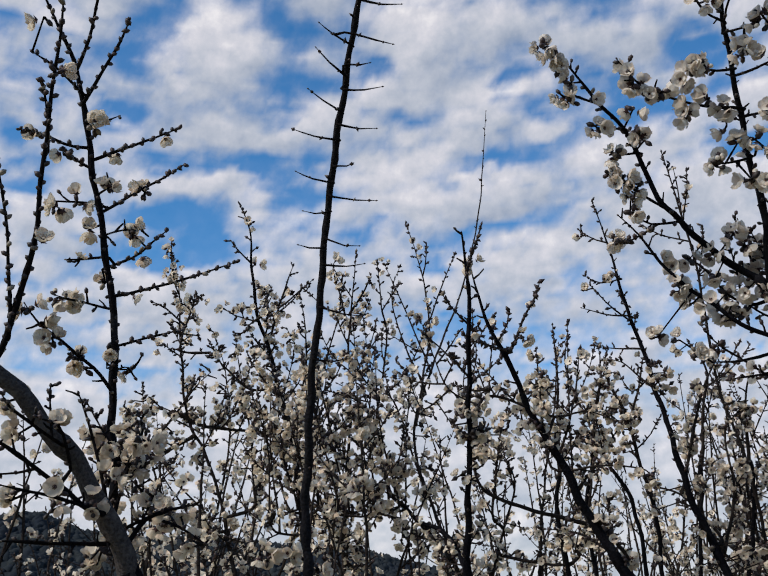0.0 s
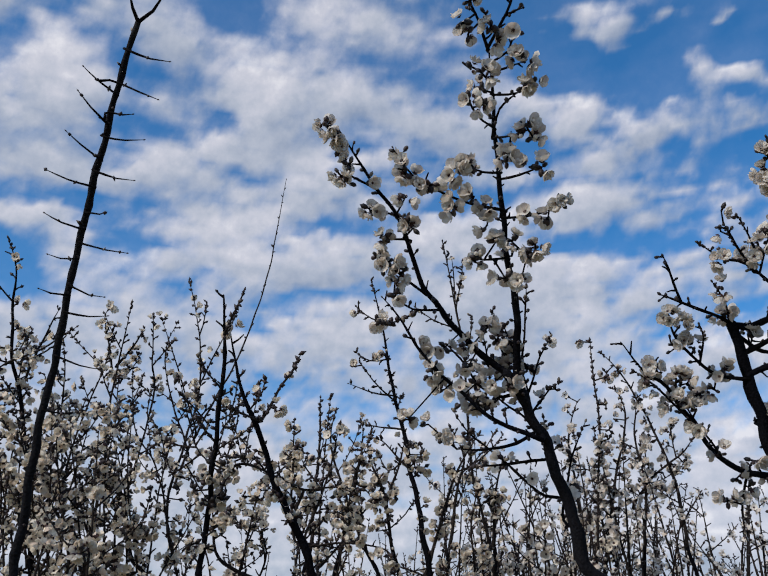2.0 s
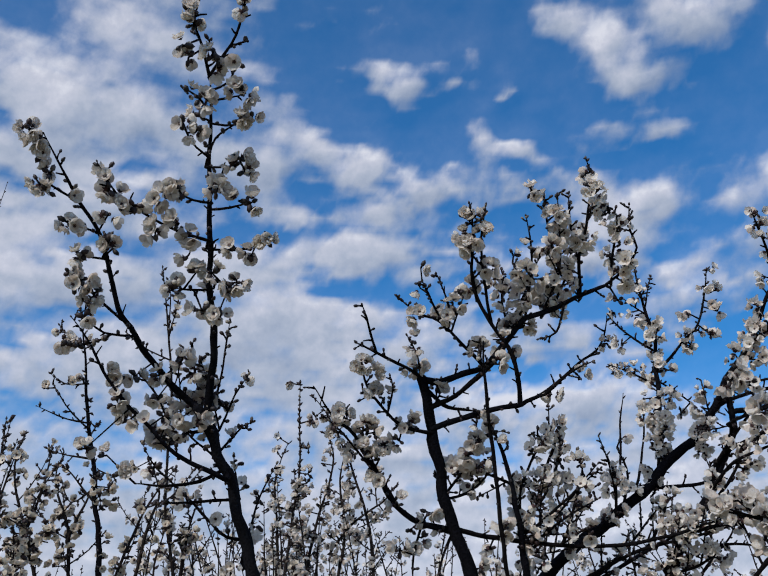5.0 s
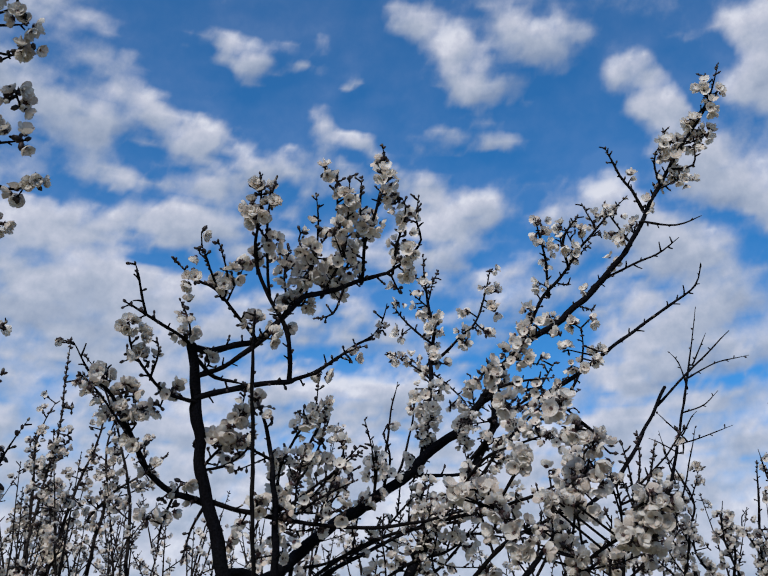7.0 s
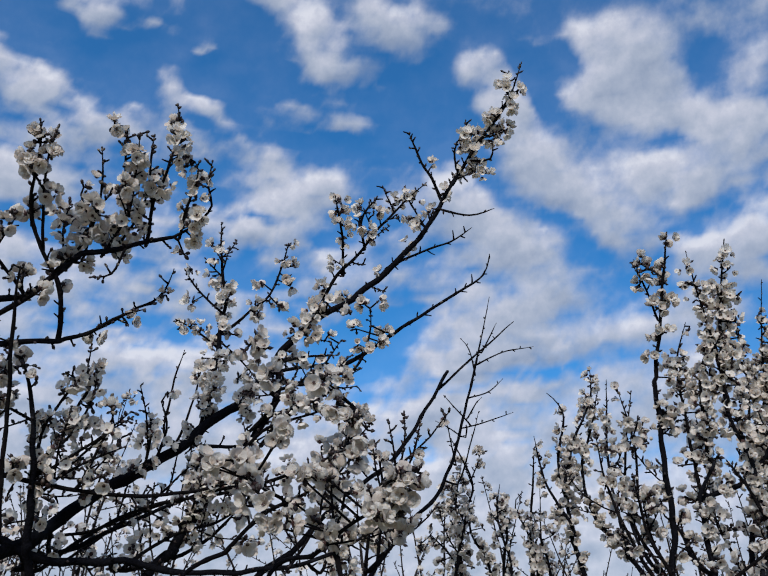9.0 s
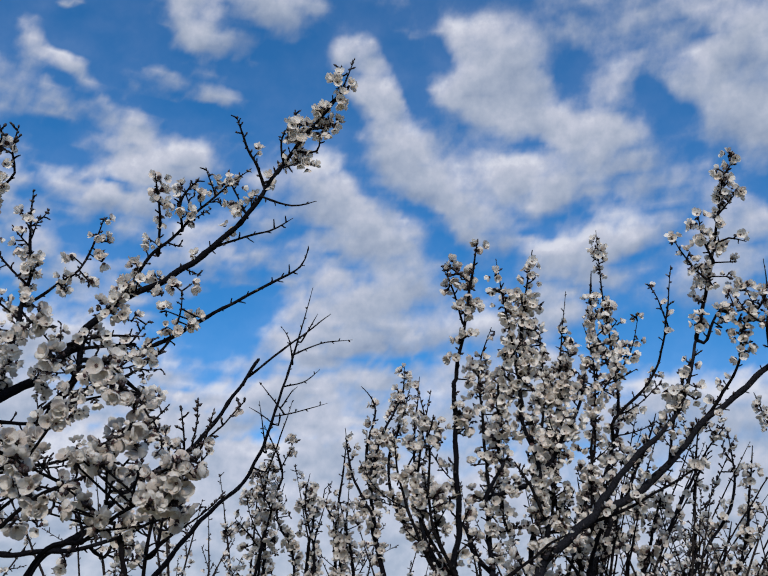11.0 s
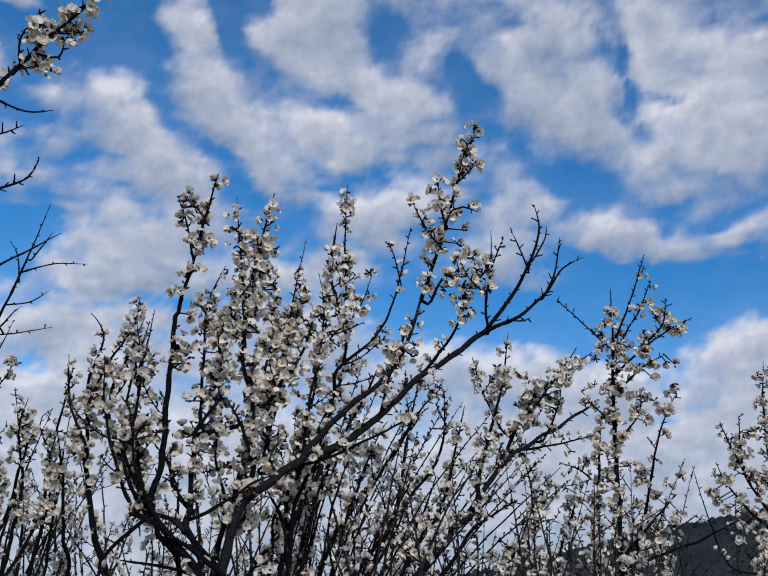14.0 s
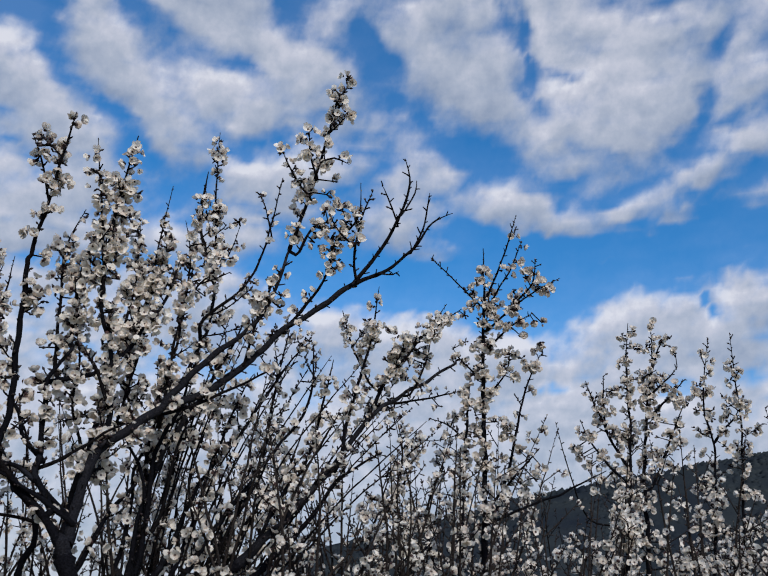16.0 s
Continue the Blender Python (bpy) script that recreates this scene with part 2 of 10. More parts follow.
puffs((35.7, 39.9, 12.3, 4.2, 0, 0.06), (24.8, 40.9, 4.3, 1.6, 10, 0.1), (21.3, 36.9, 1.7, 0.9, -8, 0.25), (49.9, 33.8, 7.4, 2.3, -6, 0.08), (16.1, 29.4, 1.6, 0.6, 14, 0.15), (22.1, 30.0, 3.5, 0.5, 10, 0.3), (15.7, 38.2, 1.6, 1.2, -4, 0.55), (18.3, 37.7, 2.2, 0.9, -6, 0.75), (16.3, 36.4, 1.3, 0.6, -5, 0.6), (19.7, 36.3, 1.4, 0.6, 4, 0.55), (12.6, 37.4, 1.6, 1.6, 19, 0.5), (17.6, 33.3, 2.0, 1.2, -2, 0.95), (22.8, 34.8, 2.0, 1.1, -9, 1), (25.3, 34.1, 1.9, 0.9, -11, 0.95))
puffs((20.6, 31.2, 2.3, 0.8, 7, 0.95), (14.2, 30.7, 1.5, 1.1, 16, 0.75), (26.2, 40.0, 1.1, 0.8, -9, 0.95), (28.5, 38.5, 1.2, 1.2, -42, 0.9), (32.0, 38.9, 1.2, 0.4, 16, 0.5), (26.4, 36.9, 0.9, 0.3, 10, 0.4), (33.3, 40.8, 1.2, 0.5, 6, 0.4), (36.3, 38.0, 0.7, 0.3, 4, 0.6), (40.8, 37.3, 0.9, 0.2, 1, 0.35), (34.6, 36.3, 1.1, 1.0, -35, 0.8), (37.0, 35.2, 1.5, 0.5, -17, 0.75), (41.4, 42.1, 1.6, 1.1, -14, 0.95), (44.6, 40.7, 1.7, 1.2, -26, 1), (46.5, 38.6, 2.3, 1.0, -8, 1))
puffs((48.8, 41.9, 1.4, 1.0, -24, 0.8), (51.4, 40.4, 2.4, 1.1, -16, 1), (53.8, 41.3, 1.3, 0.8, -8, 0.75), (57.1, 39.8, 0.9, 1.1, 21, 0.45), (47.7, 43.0, 1.1, 0.5, -4, 0.5), (47.5, 36.8, 0.8, 0.5, -3, 0.75), (49.3, 35.5, 1.7, 0.6, -9, 0.95), (52.2, 35.5, 1.4, 0.6, 4, 0.85), (54.4, 36.0, 1.0, 0.3, -7, 0.5), (51.0, 34.0, 0.8, 0.4, -4, 0.75), (43.8, 35.6, 1.0, 0.7, -15, 0.75), (45.3, 34.2, 1.4, 0.5, -16, 0.8), (29.9, 32.9, 2.1, 0.9, 17, 0.9), (26.9, 31.6, 1.8, 0.6, 8, 0.85))
puffs((34.2, 33.0, 2.7, 0.8, 4, 0.9), (42.1, 32.8, 2.0, 1.1, -10, 0.95), (17.0, 27.0, 3.6, 1.3, 2, 0.95), (24.0, 29.1, 3.5, 0.8, 14, 0.95), (45.6, 30.7, 2.1, 1.4, -1, 1), (44.6, 27.9, 2.9, 1.0, -1, 0.95), (51.5, 31.0, 1.6, 1.2, -4, 0.9), (48.3, 27.4, 1.8, 0.6, -2, 0.8), (17.9, 23.3, 3.6, 1.7, 0, 0.95), (22.4, 20.2, 4.3, 2.0, 8, 0.85), (48.6, 24.8, 2.4, 0.7, -2, 0.75), (37.6, 24.0, 1.8, 0.7, 3, 0.85), (38.5, 19.6, 2.7, 0.7, 2, 0.9), (56.2, 20.5, 2.2, 0.8, -9, 1))
puffs((55.1, 32.8, 1.6, 0.7, 4, 0.8), (35.8, 18.0, 3.0, 0.8, 3, 0.85), (54.5, 17.8, 2.5, 0.5, -3, 0.85), (54.4, 25.1, 1.3, 0.4, -4, 0.6), (32.2, 24.7, 1.8, 0.6, 5, 0.7), (36.8, 21.3, 2.4, 0.8, 3, 0.25), (53.0, 22.9, 2.0, 1.0, -3, 0.15), (42.9, 25.0, 1.5, 0.6, 1, 0.3), (32.0, 29.7, 1.8, 0.5, 6, 0.3), (50.8, 18.3, 2.6, 0.6, -2, 0.4), (37.3, 28.7, 1.8, 0.7, 3, 0.35), (47.3, 28.8, 0.9, 1.5, -52, 0.3), (24.1, 26.7, 1.7, 0.5, -12, 0.35))
puffs((56.9, 36.1, 3.4, 7.7, -48, 0.08), (50.1, 35.0, 4.0, 2.5, 11, 0.12), (49.4, 21.2, 4.8, 1.7, 8, 0.1), (89.9, 21.6, 5.6, 2.3, -7, 0.05), (64.6, 27.2, 1.8, 0.7, 3, 0.1), (58.1, 38.4, 1.3, 1.2, -42, 0.9), (59.5, 35.8, 2.1, 1.5, -49, 1), (61.6, 33.4, 2.6, 1.6, -50, 1), (63.9, 30.9, 2.8, 1.7, -42, 1), (66.5, 28.9, 3.2, 1.1, -28, 0.95), (69.0, 27.8, 1.8, 0.7, -19, 0.7), (55.1, 31.8, 1.9, 1.1, -12, 0.9), (55.8, 29.8, 3.1, 1.5, -13, 1), (58.7, 27.8, 3.1, 1.6, -19, 1))
puffs((61.3, 26.2, 2.0, 0.9, -10, 0.9), (52.4, 27.6, 2.0, 0.8, 9, 0.75), (50.5, 25.8, 1.8, 0.8, -6, 0.7), (47.5, 23.5, 1.3, 0.4, -5, 0.75), (43.2, 30.6, 2.2, 1.1, -7, 0.95), (44.9, 35.4, 1.6, 0.6, -22, 0.5), (47.6, 35.4, 1.5, 0.7, -1, 0.6), (48.9, 34.2, 0.7, 0.3, 13, 0.5), (42.0, 35.2, 1.5, 0.8, -15, 0.6), (66.2, 39.5, 2.3, 1.3, -17, 0.9), (68.9, 38.4, 2.5, 1.6, -29, 0.95), (67.2, 36.4, 2.5, 1.3, -8, 1), (70.1, 35.3, 2.8, 1.3, -20, 1), (73.0, 33.8, 2.5, 1.0, -16, 0.95))
puffs((77.0, 33.7, 1.8, 0.5, -13, 0.9), (61.7, 39.6, 1.4, 0.6, -14, 0.5), (69.9, 31.7, 2.8, 1.3, -10, 1), (72.4, 30.0, 1.6, 0.9, 0, 0.95), (76.2, 31.7, 2.6, 0.8, 2, 1), (79.7, 31.8, 2.2, 0.6, 5, 0.9), (77.2, 29.8, 2.3, 0.5, 2, 0.7), (80.9, 30.2, 1.4, 0.6, -5, 0.6), (75.3, 38.9, 2.5, 0.7, -13, 0.55), (77.7, 36.0, 1.5, 0.7, -14, 0.65), (85.3, 38.2, 3.4, 1.5, -20, 0.85), (80.8, 39.7, 3.1, 0.7, -7, 0.6), (85.4, 35.2, 2.9, 1.3, -19, 0.95), (86.8, 32.9, 2.9, 1.2, -24, 1))
puffs((88.6, 31.2, 2.0, 0.7, -20, 0.85), (92.6, 37.1, 1.9, 1.3, -24, 0.85), (93.3, 35.0, 1.7, 1.2, -13, 1), (92.8, 32.3, 1.4, 0.8, -12, 0.75), (90.6, 29.7, 2.3, 0.7, -20, 0.7), (91.3, 28.0, 2.2, 0.6, -10, 0.75), (90.5, 26.7, 1.6, 0.4, -9, 0.5), (62.5, 36.4, 0.8, 1.7, 34, 0.08), (64.0, 38.8, 0.6, 1.1, 33, 0.2), (58.5, 31.6, 0.7, 1.7, 32, 0.15), (70.5, 33.2, 1.5, 0.4, -10, 0.35), (74.1, 37.3, 1.1, 1.3, 28, 0.12), (81.0, 37.2, 1.4, 0.5, -16, 0.3), (81.5, 33.5, 1.1, 1.0, -6, 0.08))
puffs((82.7, 37.8, 0.7, 0.5, -7, 0.3), (89.8, 33.7, 1.0, 0.4, -31, 0.3), (90.1, 37.8, 0.5, 1.0, 9, 0.4), (92.6, 30.8, 1.0, 0.3, -11, 0.35), (71.7, 27.9, 1.5, 0.5, 0, 0.12), (62.7, 28.7, 1.8, 0.5, -31, 0.2), (75.1, 29.3, 1.8, 0.4, 3, 0.35), (83.6, 30.7, 2.3, 0.5, -22, 0.25), (73.8, 27.0, 2.2, 1.0, 9, 0.95), (71.7, 25.4, 1.7, 0.8, 0, 0.95), (76.1, 27.5, 1.4, 0.7, -2, 0.9), (75.7, 24.8, 1.8, 0.7, -1, 0.9), (84.3, 27.4, 1.6, 0.9, -6, 0.9), (83.3, 26.3, 1.6, 0.6, -5, 0.75))
puffs((86.5, 28.4, 1.1, 0.6, -7, 0.35), (90.8, 24.7, 2.3, 0.6, -8, 0.95), (91.8, 23.1, 1.3, 0.3, -8, 0.5), (82.5, 24.6, 2.0, 0.8, -4, 0.75), (84.3, 23.0, 1.7, 0.8, -5, 0.85), (58.6, 23.2, 3.8, 1.4, 15, 1), (61.8, 24.4, 1.8, 0.8, 4, 0.95), (56.0, 23.1, 1.6, 1.0, 27, 0.9), (59.5, 21.2, 3.5, 1.0, 10, 1), (63.3, 21.5, 2.3, 0.8, 4, 0.9), (56.6, 21.3, 1.8, 1.3, 6, 0.95), (67.2, 22.3, 3.0, 1.1, 2, 0.85), (71.8, 23.0, 1.8, 1.1, 0, 0.85), (53.9, 21.3, 1.3, 0.9, 7, 0.85))
puffs((60.5, 18.8, 1.7, 0.5, 4, 0.95), (55.5, 17.7, 2.5, 0.7, 6, 0.9), (56.9, 16.4, 1.7, 0.7, 5, 0.95), (45.9, 18.0, 1.6, 0.5, 9, 0.9), (48.2, 16.6, 2.2, 0.3, 8, 0.8), (53.6, 13.5, 2.9, 0.6, 5, 0.85), (62.4, 17.0, 1.8, 0.7, 4, 0.85), (66.1, 18.3, 5.5, 1.5, 2, 0.75), (81.1, 16.9, 2.6, 1.5, -2, 0.95), (86.4, 16.2, 3.8, 1.4, -3, 1), (90.3, 16.1, 2.1, 1.2, -4, 1), (86.7, 13.3, 6.5, 2.0, -3, 0.9), (62.2, 19.8, 2.1, 0.3, 4, 0.2), (53.4, 14.9, 2.3, 0.3, 6, 0.4))
puffs((84.3, 19.7, 3.9, 0.9, -4, 0.06))
puffs((87.1, 21.0, 4.8, 2.0, 0, 0.05), (99.7, 22.1, 6.9, 1.5, -6, 0.05), (92.5, 19.2, 1.8, 1.2, -1, 0.08), (79.0, 20.8, 2.7, 1.1, 3, 0.08), (102.9, 24.1, 3.2, 1.1, -7, 0.08), (83.7, 36.1, 2.5, 1.3, -14, 0.85), (87.3, 34.7, 3.4, 1.3, -17, 0.95), (88.4, 32.3, 3.1, 1.1, -12, 0.95), (96.8, 35.6, 4.5, 1.5, -8, 0.95), (97.3, 32.4, 4.3, 2.1, -7, 1), (93.8, 30.4, 2.2, 1.3, -14, 0.9), (98.4, 29.8, 2.6, 1.3, -7, 0.9), (101.5, 31.7, 2.3, 1.5, -9, 0.9), (94.1, 27.7, 3.9, 1.0, -4, 0.75))
puffs((97.0, 27.3, 1.7, 0.6, -5, 0.6), (90.4, 26.9, 1.8, 0.5, -2, 0.5), (103.1, 34.8, 1.2, 1.5, -11, 0.75), (106.0, 34.3, 1.1, 1.7, -12, 0.75), (106.2, 31.0, 1.4, 1.0, -11, 0.85), (105.6, 28.3, 1.7, 0.7, -10, 0.9), (84.3, 28.8, 2.0, 0.6, 1, 0.6), (83.7, 27.6, 1.7, 0.6, -29, 0.75), (85.0, 27.0, 1.1, 0.8, 1, 0.65), (90.8, 32.6, 0.9, 0.6, -42, 0.5), (92.1, 31.2, 0.6, 0.5, -3, 0.5), (89.5, 36.9, 0.5, 1.1, 27, 0.4), (104.7, 33.7, 0.5, 1.5, -40, 0.35), (103.2, 30.1, 0.5, 1.3, -9, 0.3))
puffs((101.8, 28.2, 2.0, 0.5, -3, 0.25), (80.1, 35.1, 0.9, 1.4, 32, 0.2), (82.5, 31.6, 1.8, 0.4, -13, 0.4), (90.1, 25.5, 2.0, 0.7, -12, 0.95), (93.0, 24.4, 2.3, 0.8, -8, 1), (94.7, 23.9, 1.0, 0.5, -3, 0.7), (97.1, 24.9, 1.6, 0.6, -5, 0.95), (99.1, 25.7, 1.3, 0.5, 15, 0.85), (100.2, 24.8, 1.6, 0.6, -6, 0.8), (102.5, 26.5, 1.8, 0.6, 8, 0.95), (97.4, 23.6, 1.4, 0.4, -4, 0.5), (83.4, 24.3, 2.0, 1.6, -19, 0.85), (85.5, 23.1, 1.1, 0.5, 1, 0.5), (96.7, 21.7, 1.0, 0.3, -3, 0.25))
puffs((101.4, 21.0, 1.1, 0.2, -5, 0.28), (98.1, 20.1, 1.0, 0.3, 17, 0.35), (100.4, 18.6, 2.1, 1.4, 6, 1), (97.2, 17.8, 2.1, 1.3, 13, 1), (104.7, 19.2, 1.8, 1.3, 5, 1), (102.2, 16.7, 4.7, 2.0, -4, 0.95), (99.0, 15.6, 5.1, 1.6, -3, 0.95), (93.4, 17.6, 1.2, 0.4, 19, 0.55), (93.3, 15.7, 2.0, 0.7, -1, 0.85), (90.2, 12.0, 4.4, 1.9, 0, 0.9), (97.7, 12.9, 8.0, 2.2, -2, 0.95), (84.6, 17.5, 2.1, 1.4, 1, 1), (78.6, 17.7, 2.1, 1.4, 3, 0.95), (73.9, 26.4, 2.6, 1.1, 15, 0.95))
puffs((102.2, 19.3, 0.3, 1.1, 17, 0.25), (104.5, 14.5, 1.5, 0.6, -4, 0.4), (99.7, 14.0, 1.6, 0.4, -2, 0.45), (92.7, 14.0, 1.5, 0.3, 0, 0.45))
puffs((75.8, 15.9, 3.9, 1.5, 3, 0.9), (69.9, 17.7, 3.3, 1.7, 4, 0.8), (82.0, 15.6, 3.3, 1.6, 1, 0.85), (70.3, 20.1, 1.8, 1.1, 5, 0.75), (66.3, 16.7, 2.4, 1.0, 6, 0.75))
puffs((87.2, 28.6, 3.6, 1.0, -17, 0.15), (91.2, 35.0, 0.4, 2.5, 6, 0.35), (80.5, 31.9, 1.5, 1.3, -3, 0.25), (93.1, 33.3, 1.6, 0.3, -21, 0.4))


def cloud_layer():
    az = np.unique(np.concatenate([np.arange(-180, -32, 4.0), np.arange(-32, 112, 0.38), np.arange(112, 181, 4.0)]))
    el = np.concatenate([np.arange(-1, 46, 0.38), np.arange(46, 90, 3.0)])
    A, E = np.meshgrid(az, el)
    ra, re = np.radians(A), np.radians(E)
    d = np.stack([np.sin(ra) * np.cos(re), np.cos(ra) * np.cos(re), np.sin(re)], -1)
    k = 1.0 / (np.maximum(d[..., 2], 0) + 0.16)
    # the rows of puffs run towards azimuth 118
    drift = radians(118)
    u = (d[..., 0] * math.sin(drift) + d[..., 1] * math.cos(drift)) * k
    v = (d[..., 1] * math.sin(drift) - d[..., 0] * math.cos(drift)) * k
    wu, wv = u + 0.11 * (fbm(u * 3, v * 3, 31) - 0.5), v + 0.11 * (fbm(u * 3, v * 3, 47) - 0.5)
    big = fbm(wu * 1.7, wv * 1.7, 3, 3)
    # flat puffs lie in rows along the horizon
    ax = A * np.cos(re) + 1.6 * (fbm(u * 7, v * 7, 33) - 0.5)
    ey = E + 1.2 * (fbm(u * 7 + 5, v * 7, 37) - 0.5) - 0.06 * ax
    mid = fbm(ax / 4.6, ey / 1.75, 11, 4, 0.55)
    puffy = np.abs(2 * value_noise(ax / 2.6, ey / 1.25, 91) - 1) * 0.6 + np.abs(2 * value_noise(ax / 1.2, ey / 0.62, 95) - 1) * 0.4
    fine = fbm(wu * 26, wv * 34, 23, 4, 0.6)
    ripple = (1.1 * (mid - 0.5) + 0.8 * (puffy - 0.45)) * (1 - 0.45 * np.clip((A - 40) / 25, 0, 1))
    level = np.clip(0.55 + 0.5 * (big - 0.5) + ripple, 0, 1)
    soft = np.clip((30 - A) / 12, 0, 1)
    wa = 1.8 * (fbm(u * 9 + 7, v * 9, 53) - 0.5) + 1.15 * (fbm(u * 26 + 3, v * 26, 55, 4, 0.65) - 0.5)
    we = 1.8 * (fbm(u * 9, v * 9 + 7, 57) - 0.5) + 1.15 * (fbm(u * 26, v * 26 + 3, 59, 4, 0.65) - 0.5)
    for pa, pe, w, h, turn, amount in PUFFS:
        x, y, c, s = (A - pa) * np.cos(re) + wa, E - pe + we, math.cos(radians(turn)), math.sin(radians(turn))
        q = ((x * c + y * s) / w) ** 2 + ((y * c - x * s) / h) ** 2
        g = np.exp(-(q / (1.25 if amount > 0.5 else 1.12)) ** 1.25)
        level += (amount - level) * np.where(g > 0.004, g, 0)
    cover = 0.90 * (level - 0.5) + 0.46 * ripple + 0.08 + 0.30 * np.clip((15 - E) / 7, 0, 1) + 0.16 * np.clip((22 - E) / 6, 0, 1) * np.clip((74 - A) / 8, 0, 1) * np.clip((A - 18) / 10, 0, 1)
    # tops of the puffs face the light, undersides are grey
    lift = np.roll(cover, 2, 0) - np.roll(cover, -2, 0) + 0.4 * (np.roll(cover, 5, 0) - np.roll(cover, -5, 0)) + 0.4 * (np.roll(cover, -3, 1) - np.roll(cover, 3, 1))
    shade = 0.52 + 0.02 * soft + (0.66 - 0.24 * soft) * np.clip(lift, -0.7, 0.7) + 0.7 * (fbm(wu * 9, wv * 10, 61, 3) - 0.5) + 0.4 * (fine - 0.5)
    cover = cover + 0.58 * (fine - 0.5) * (1 - 0.5 * np.clip((A - 40) / 25, 0, 1) - 0.45 * soft)
    rows, cols = A.shape
    idx = np.arange(rows * cols).reshape(rows, cols)
    quads = np.stack([idx[:-1, :-1], idx[:-1, 1:], idx[1:, 1:], idx[1:, :-1]], -1).reshape(-1, 4)
    me = bpy.data.meshes.new("cloud_backdrop")
    me.from_pydata((d.reshape(-1, 3) * 3500).tolist(), [], quads.tolist())
    for name, field in (("cover", cover), ("shade", shade)):
        me.attributes.new(name, "FLOAT", "POINT").data.foreach_set("value", field.astype(np.float32).ravel())
    me.polygons.foreach_set("use_smooth", np.ones(len(me.polygons), dtype=bool))
    m, n, l = material("cloud")
    m.cycles.emission_sampling = "NONE"
    cov, sha = n.new("ShaderNodeAttribute"), n.new("ShaderNodeAttribute")
    cov.attribute_name, sha.attribute_name = "cover", "shade"
    wisp = noise_node(n, l, 0.012, 6, 0.62)
    add = n.new("ShaderNodeMath")
    add.operation = "MULTIPLY_ADD"
    l.new(wisp.outputs["Fac"], add.inputs[0])
    add.inputs[1].default_value = 0.36
    l.new(cov.outputs["Fac"], add.inputs[2])
    dens = n.new("ShaderNodeMapRange")
    dens.interpolation_type = "SMOOTHSTEP"
    dens.inputs["From Min"].default_value, dens.inputs["From Max"].default_value = 0.05, 0.65
    l.new(add.outputs[0], dens.inputs["Value"])
    col = ramp_node(n, [(0.0, (0.29, 0.35, 0.47)), (0.45, (0.44, 0.485, 0.585)), (0.8, (0.605, 0.62, 0.705)), (1.0, (0.755, 0.76, 0.82))])
    relief = noise_node(n, l, 0.02, 5, 0.6)
    tone = n.new("ShaderNodeMath")
    tone.operation = "MULTIPLY_ADD"
    tone.inputs[1].default_value, tone.inputs[2].default_value = 0.7, -0.35
    l.new(relief.outputs["Fac"], tone.inputs[0])
    both = n.new("ShaderNodeMath")
    l.new(tone.outputs[0], both.inputs[0])
    l.new(sha.outputs["Fac"], both.inputs[1])
    l.new(both.outputs[0], col.inputs[0])
    em, tp, mx = n.new("ShaderNodeEmission"), n.new("ShaderNodeBsdfTransparent"), n.new("ShaderNodeMixShader")
    l.new(col.outputs[0], em.inputs["Color"])
    em.inputs["Strength"].default_value = 1.0
    op = n.new("ShaderNodeMath")
    op.operation = "MULTIPLY_ADD"
    op.inputs[1].default_value, op.inputs[2].default_value = 0.84, 0.10
    l.new(dens.outputs[0], op.inputs[0])
    l.new(op.outputs[0], mx.inputs[0])
    l.new(tp.outputs[0], mx.inputs[1])
    l.new(em.outputs[0], mx.inputs[2])
    l.new(mx.outputs[0], n["Material Output"].inputs["Surface"])
    me.materials.append(m)
    ob = new("backdrop", me)
    ob.visible_shadow = False
    return tagged(ob, "broken layer of white and grey puffy clouds", "sky", kind="structure")


cloud_layer()


# ---- ground and far wooded hills ----
def ground_sheet():
    radii = [0, 1, 2, 3, 4, 6, 9, 14, 25, 60, 150, 400, 1000, 2500]
    n, verts, faces = 48, [(0, 0, 0)], []
    for k, r in enumerate(radii[1:]):
        for j in range(n):
            a = 2 * math.pi * j / n
            x, y = r * math.cos(a), r * math.sin(a)
            verts.append((x, y, 0.05 * noise.noise(Vector((x * 0.7, y * 0.7, 0))) if 1 < r < 30 else -0.02))
    for j in range(n):
        faces.append((0, 1 + j, 1 + (j + 1) % n))
    for k in range(len(radii) - 2):
        for j in range(n):
            a, b = 1 + k * n + j, 1 + k * n + (j + 1) % n
            faces.append((a, a + n, b + n, b))
    return tagged(mesh_object("ground", verts, faces, [SOIL]), "grassy orchard ground with bare winter soil", "ground", kind="structure")


ground_sheet()


def ridge(az):
    """Elevation in degrees of the wooded skyline at an azimuth."""
    return float(np.interp(az, (-180, -50, -30, -22, -20, -18, -14, -10, -6, -1, 3, 9, 30, 60, 70, 74, 81, 86, 90.5, 94, 100, 105, 115, 140, 180),
                           (3.0, 3.5, 5.4, 6.0, 6.3, 5.4, 4.9, 5.1, 4.6, 4.2, 3.2, 2.3, 1.6, 1.4, 2.0, 2.9, 5.2, 6.5, 7.9, 8.5, 9.7, 10.5, 11.2, 7.0, 3.0)))


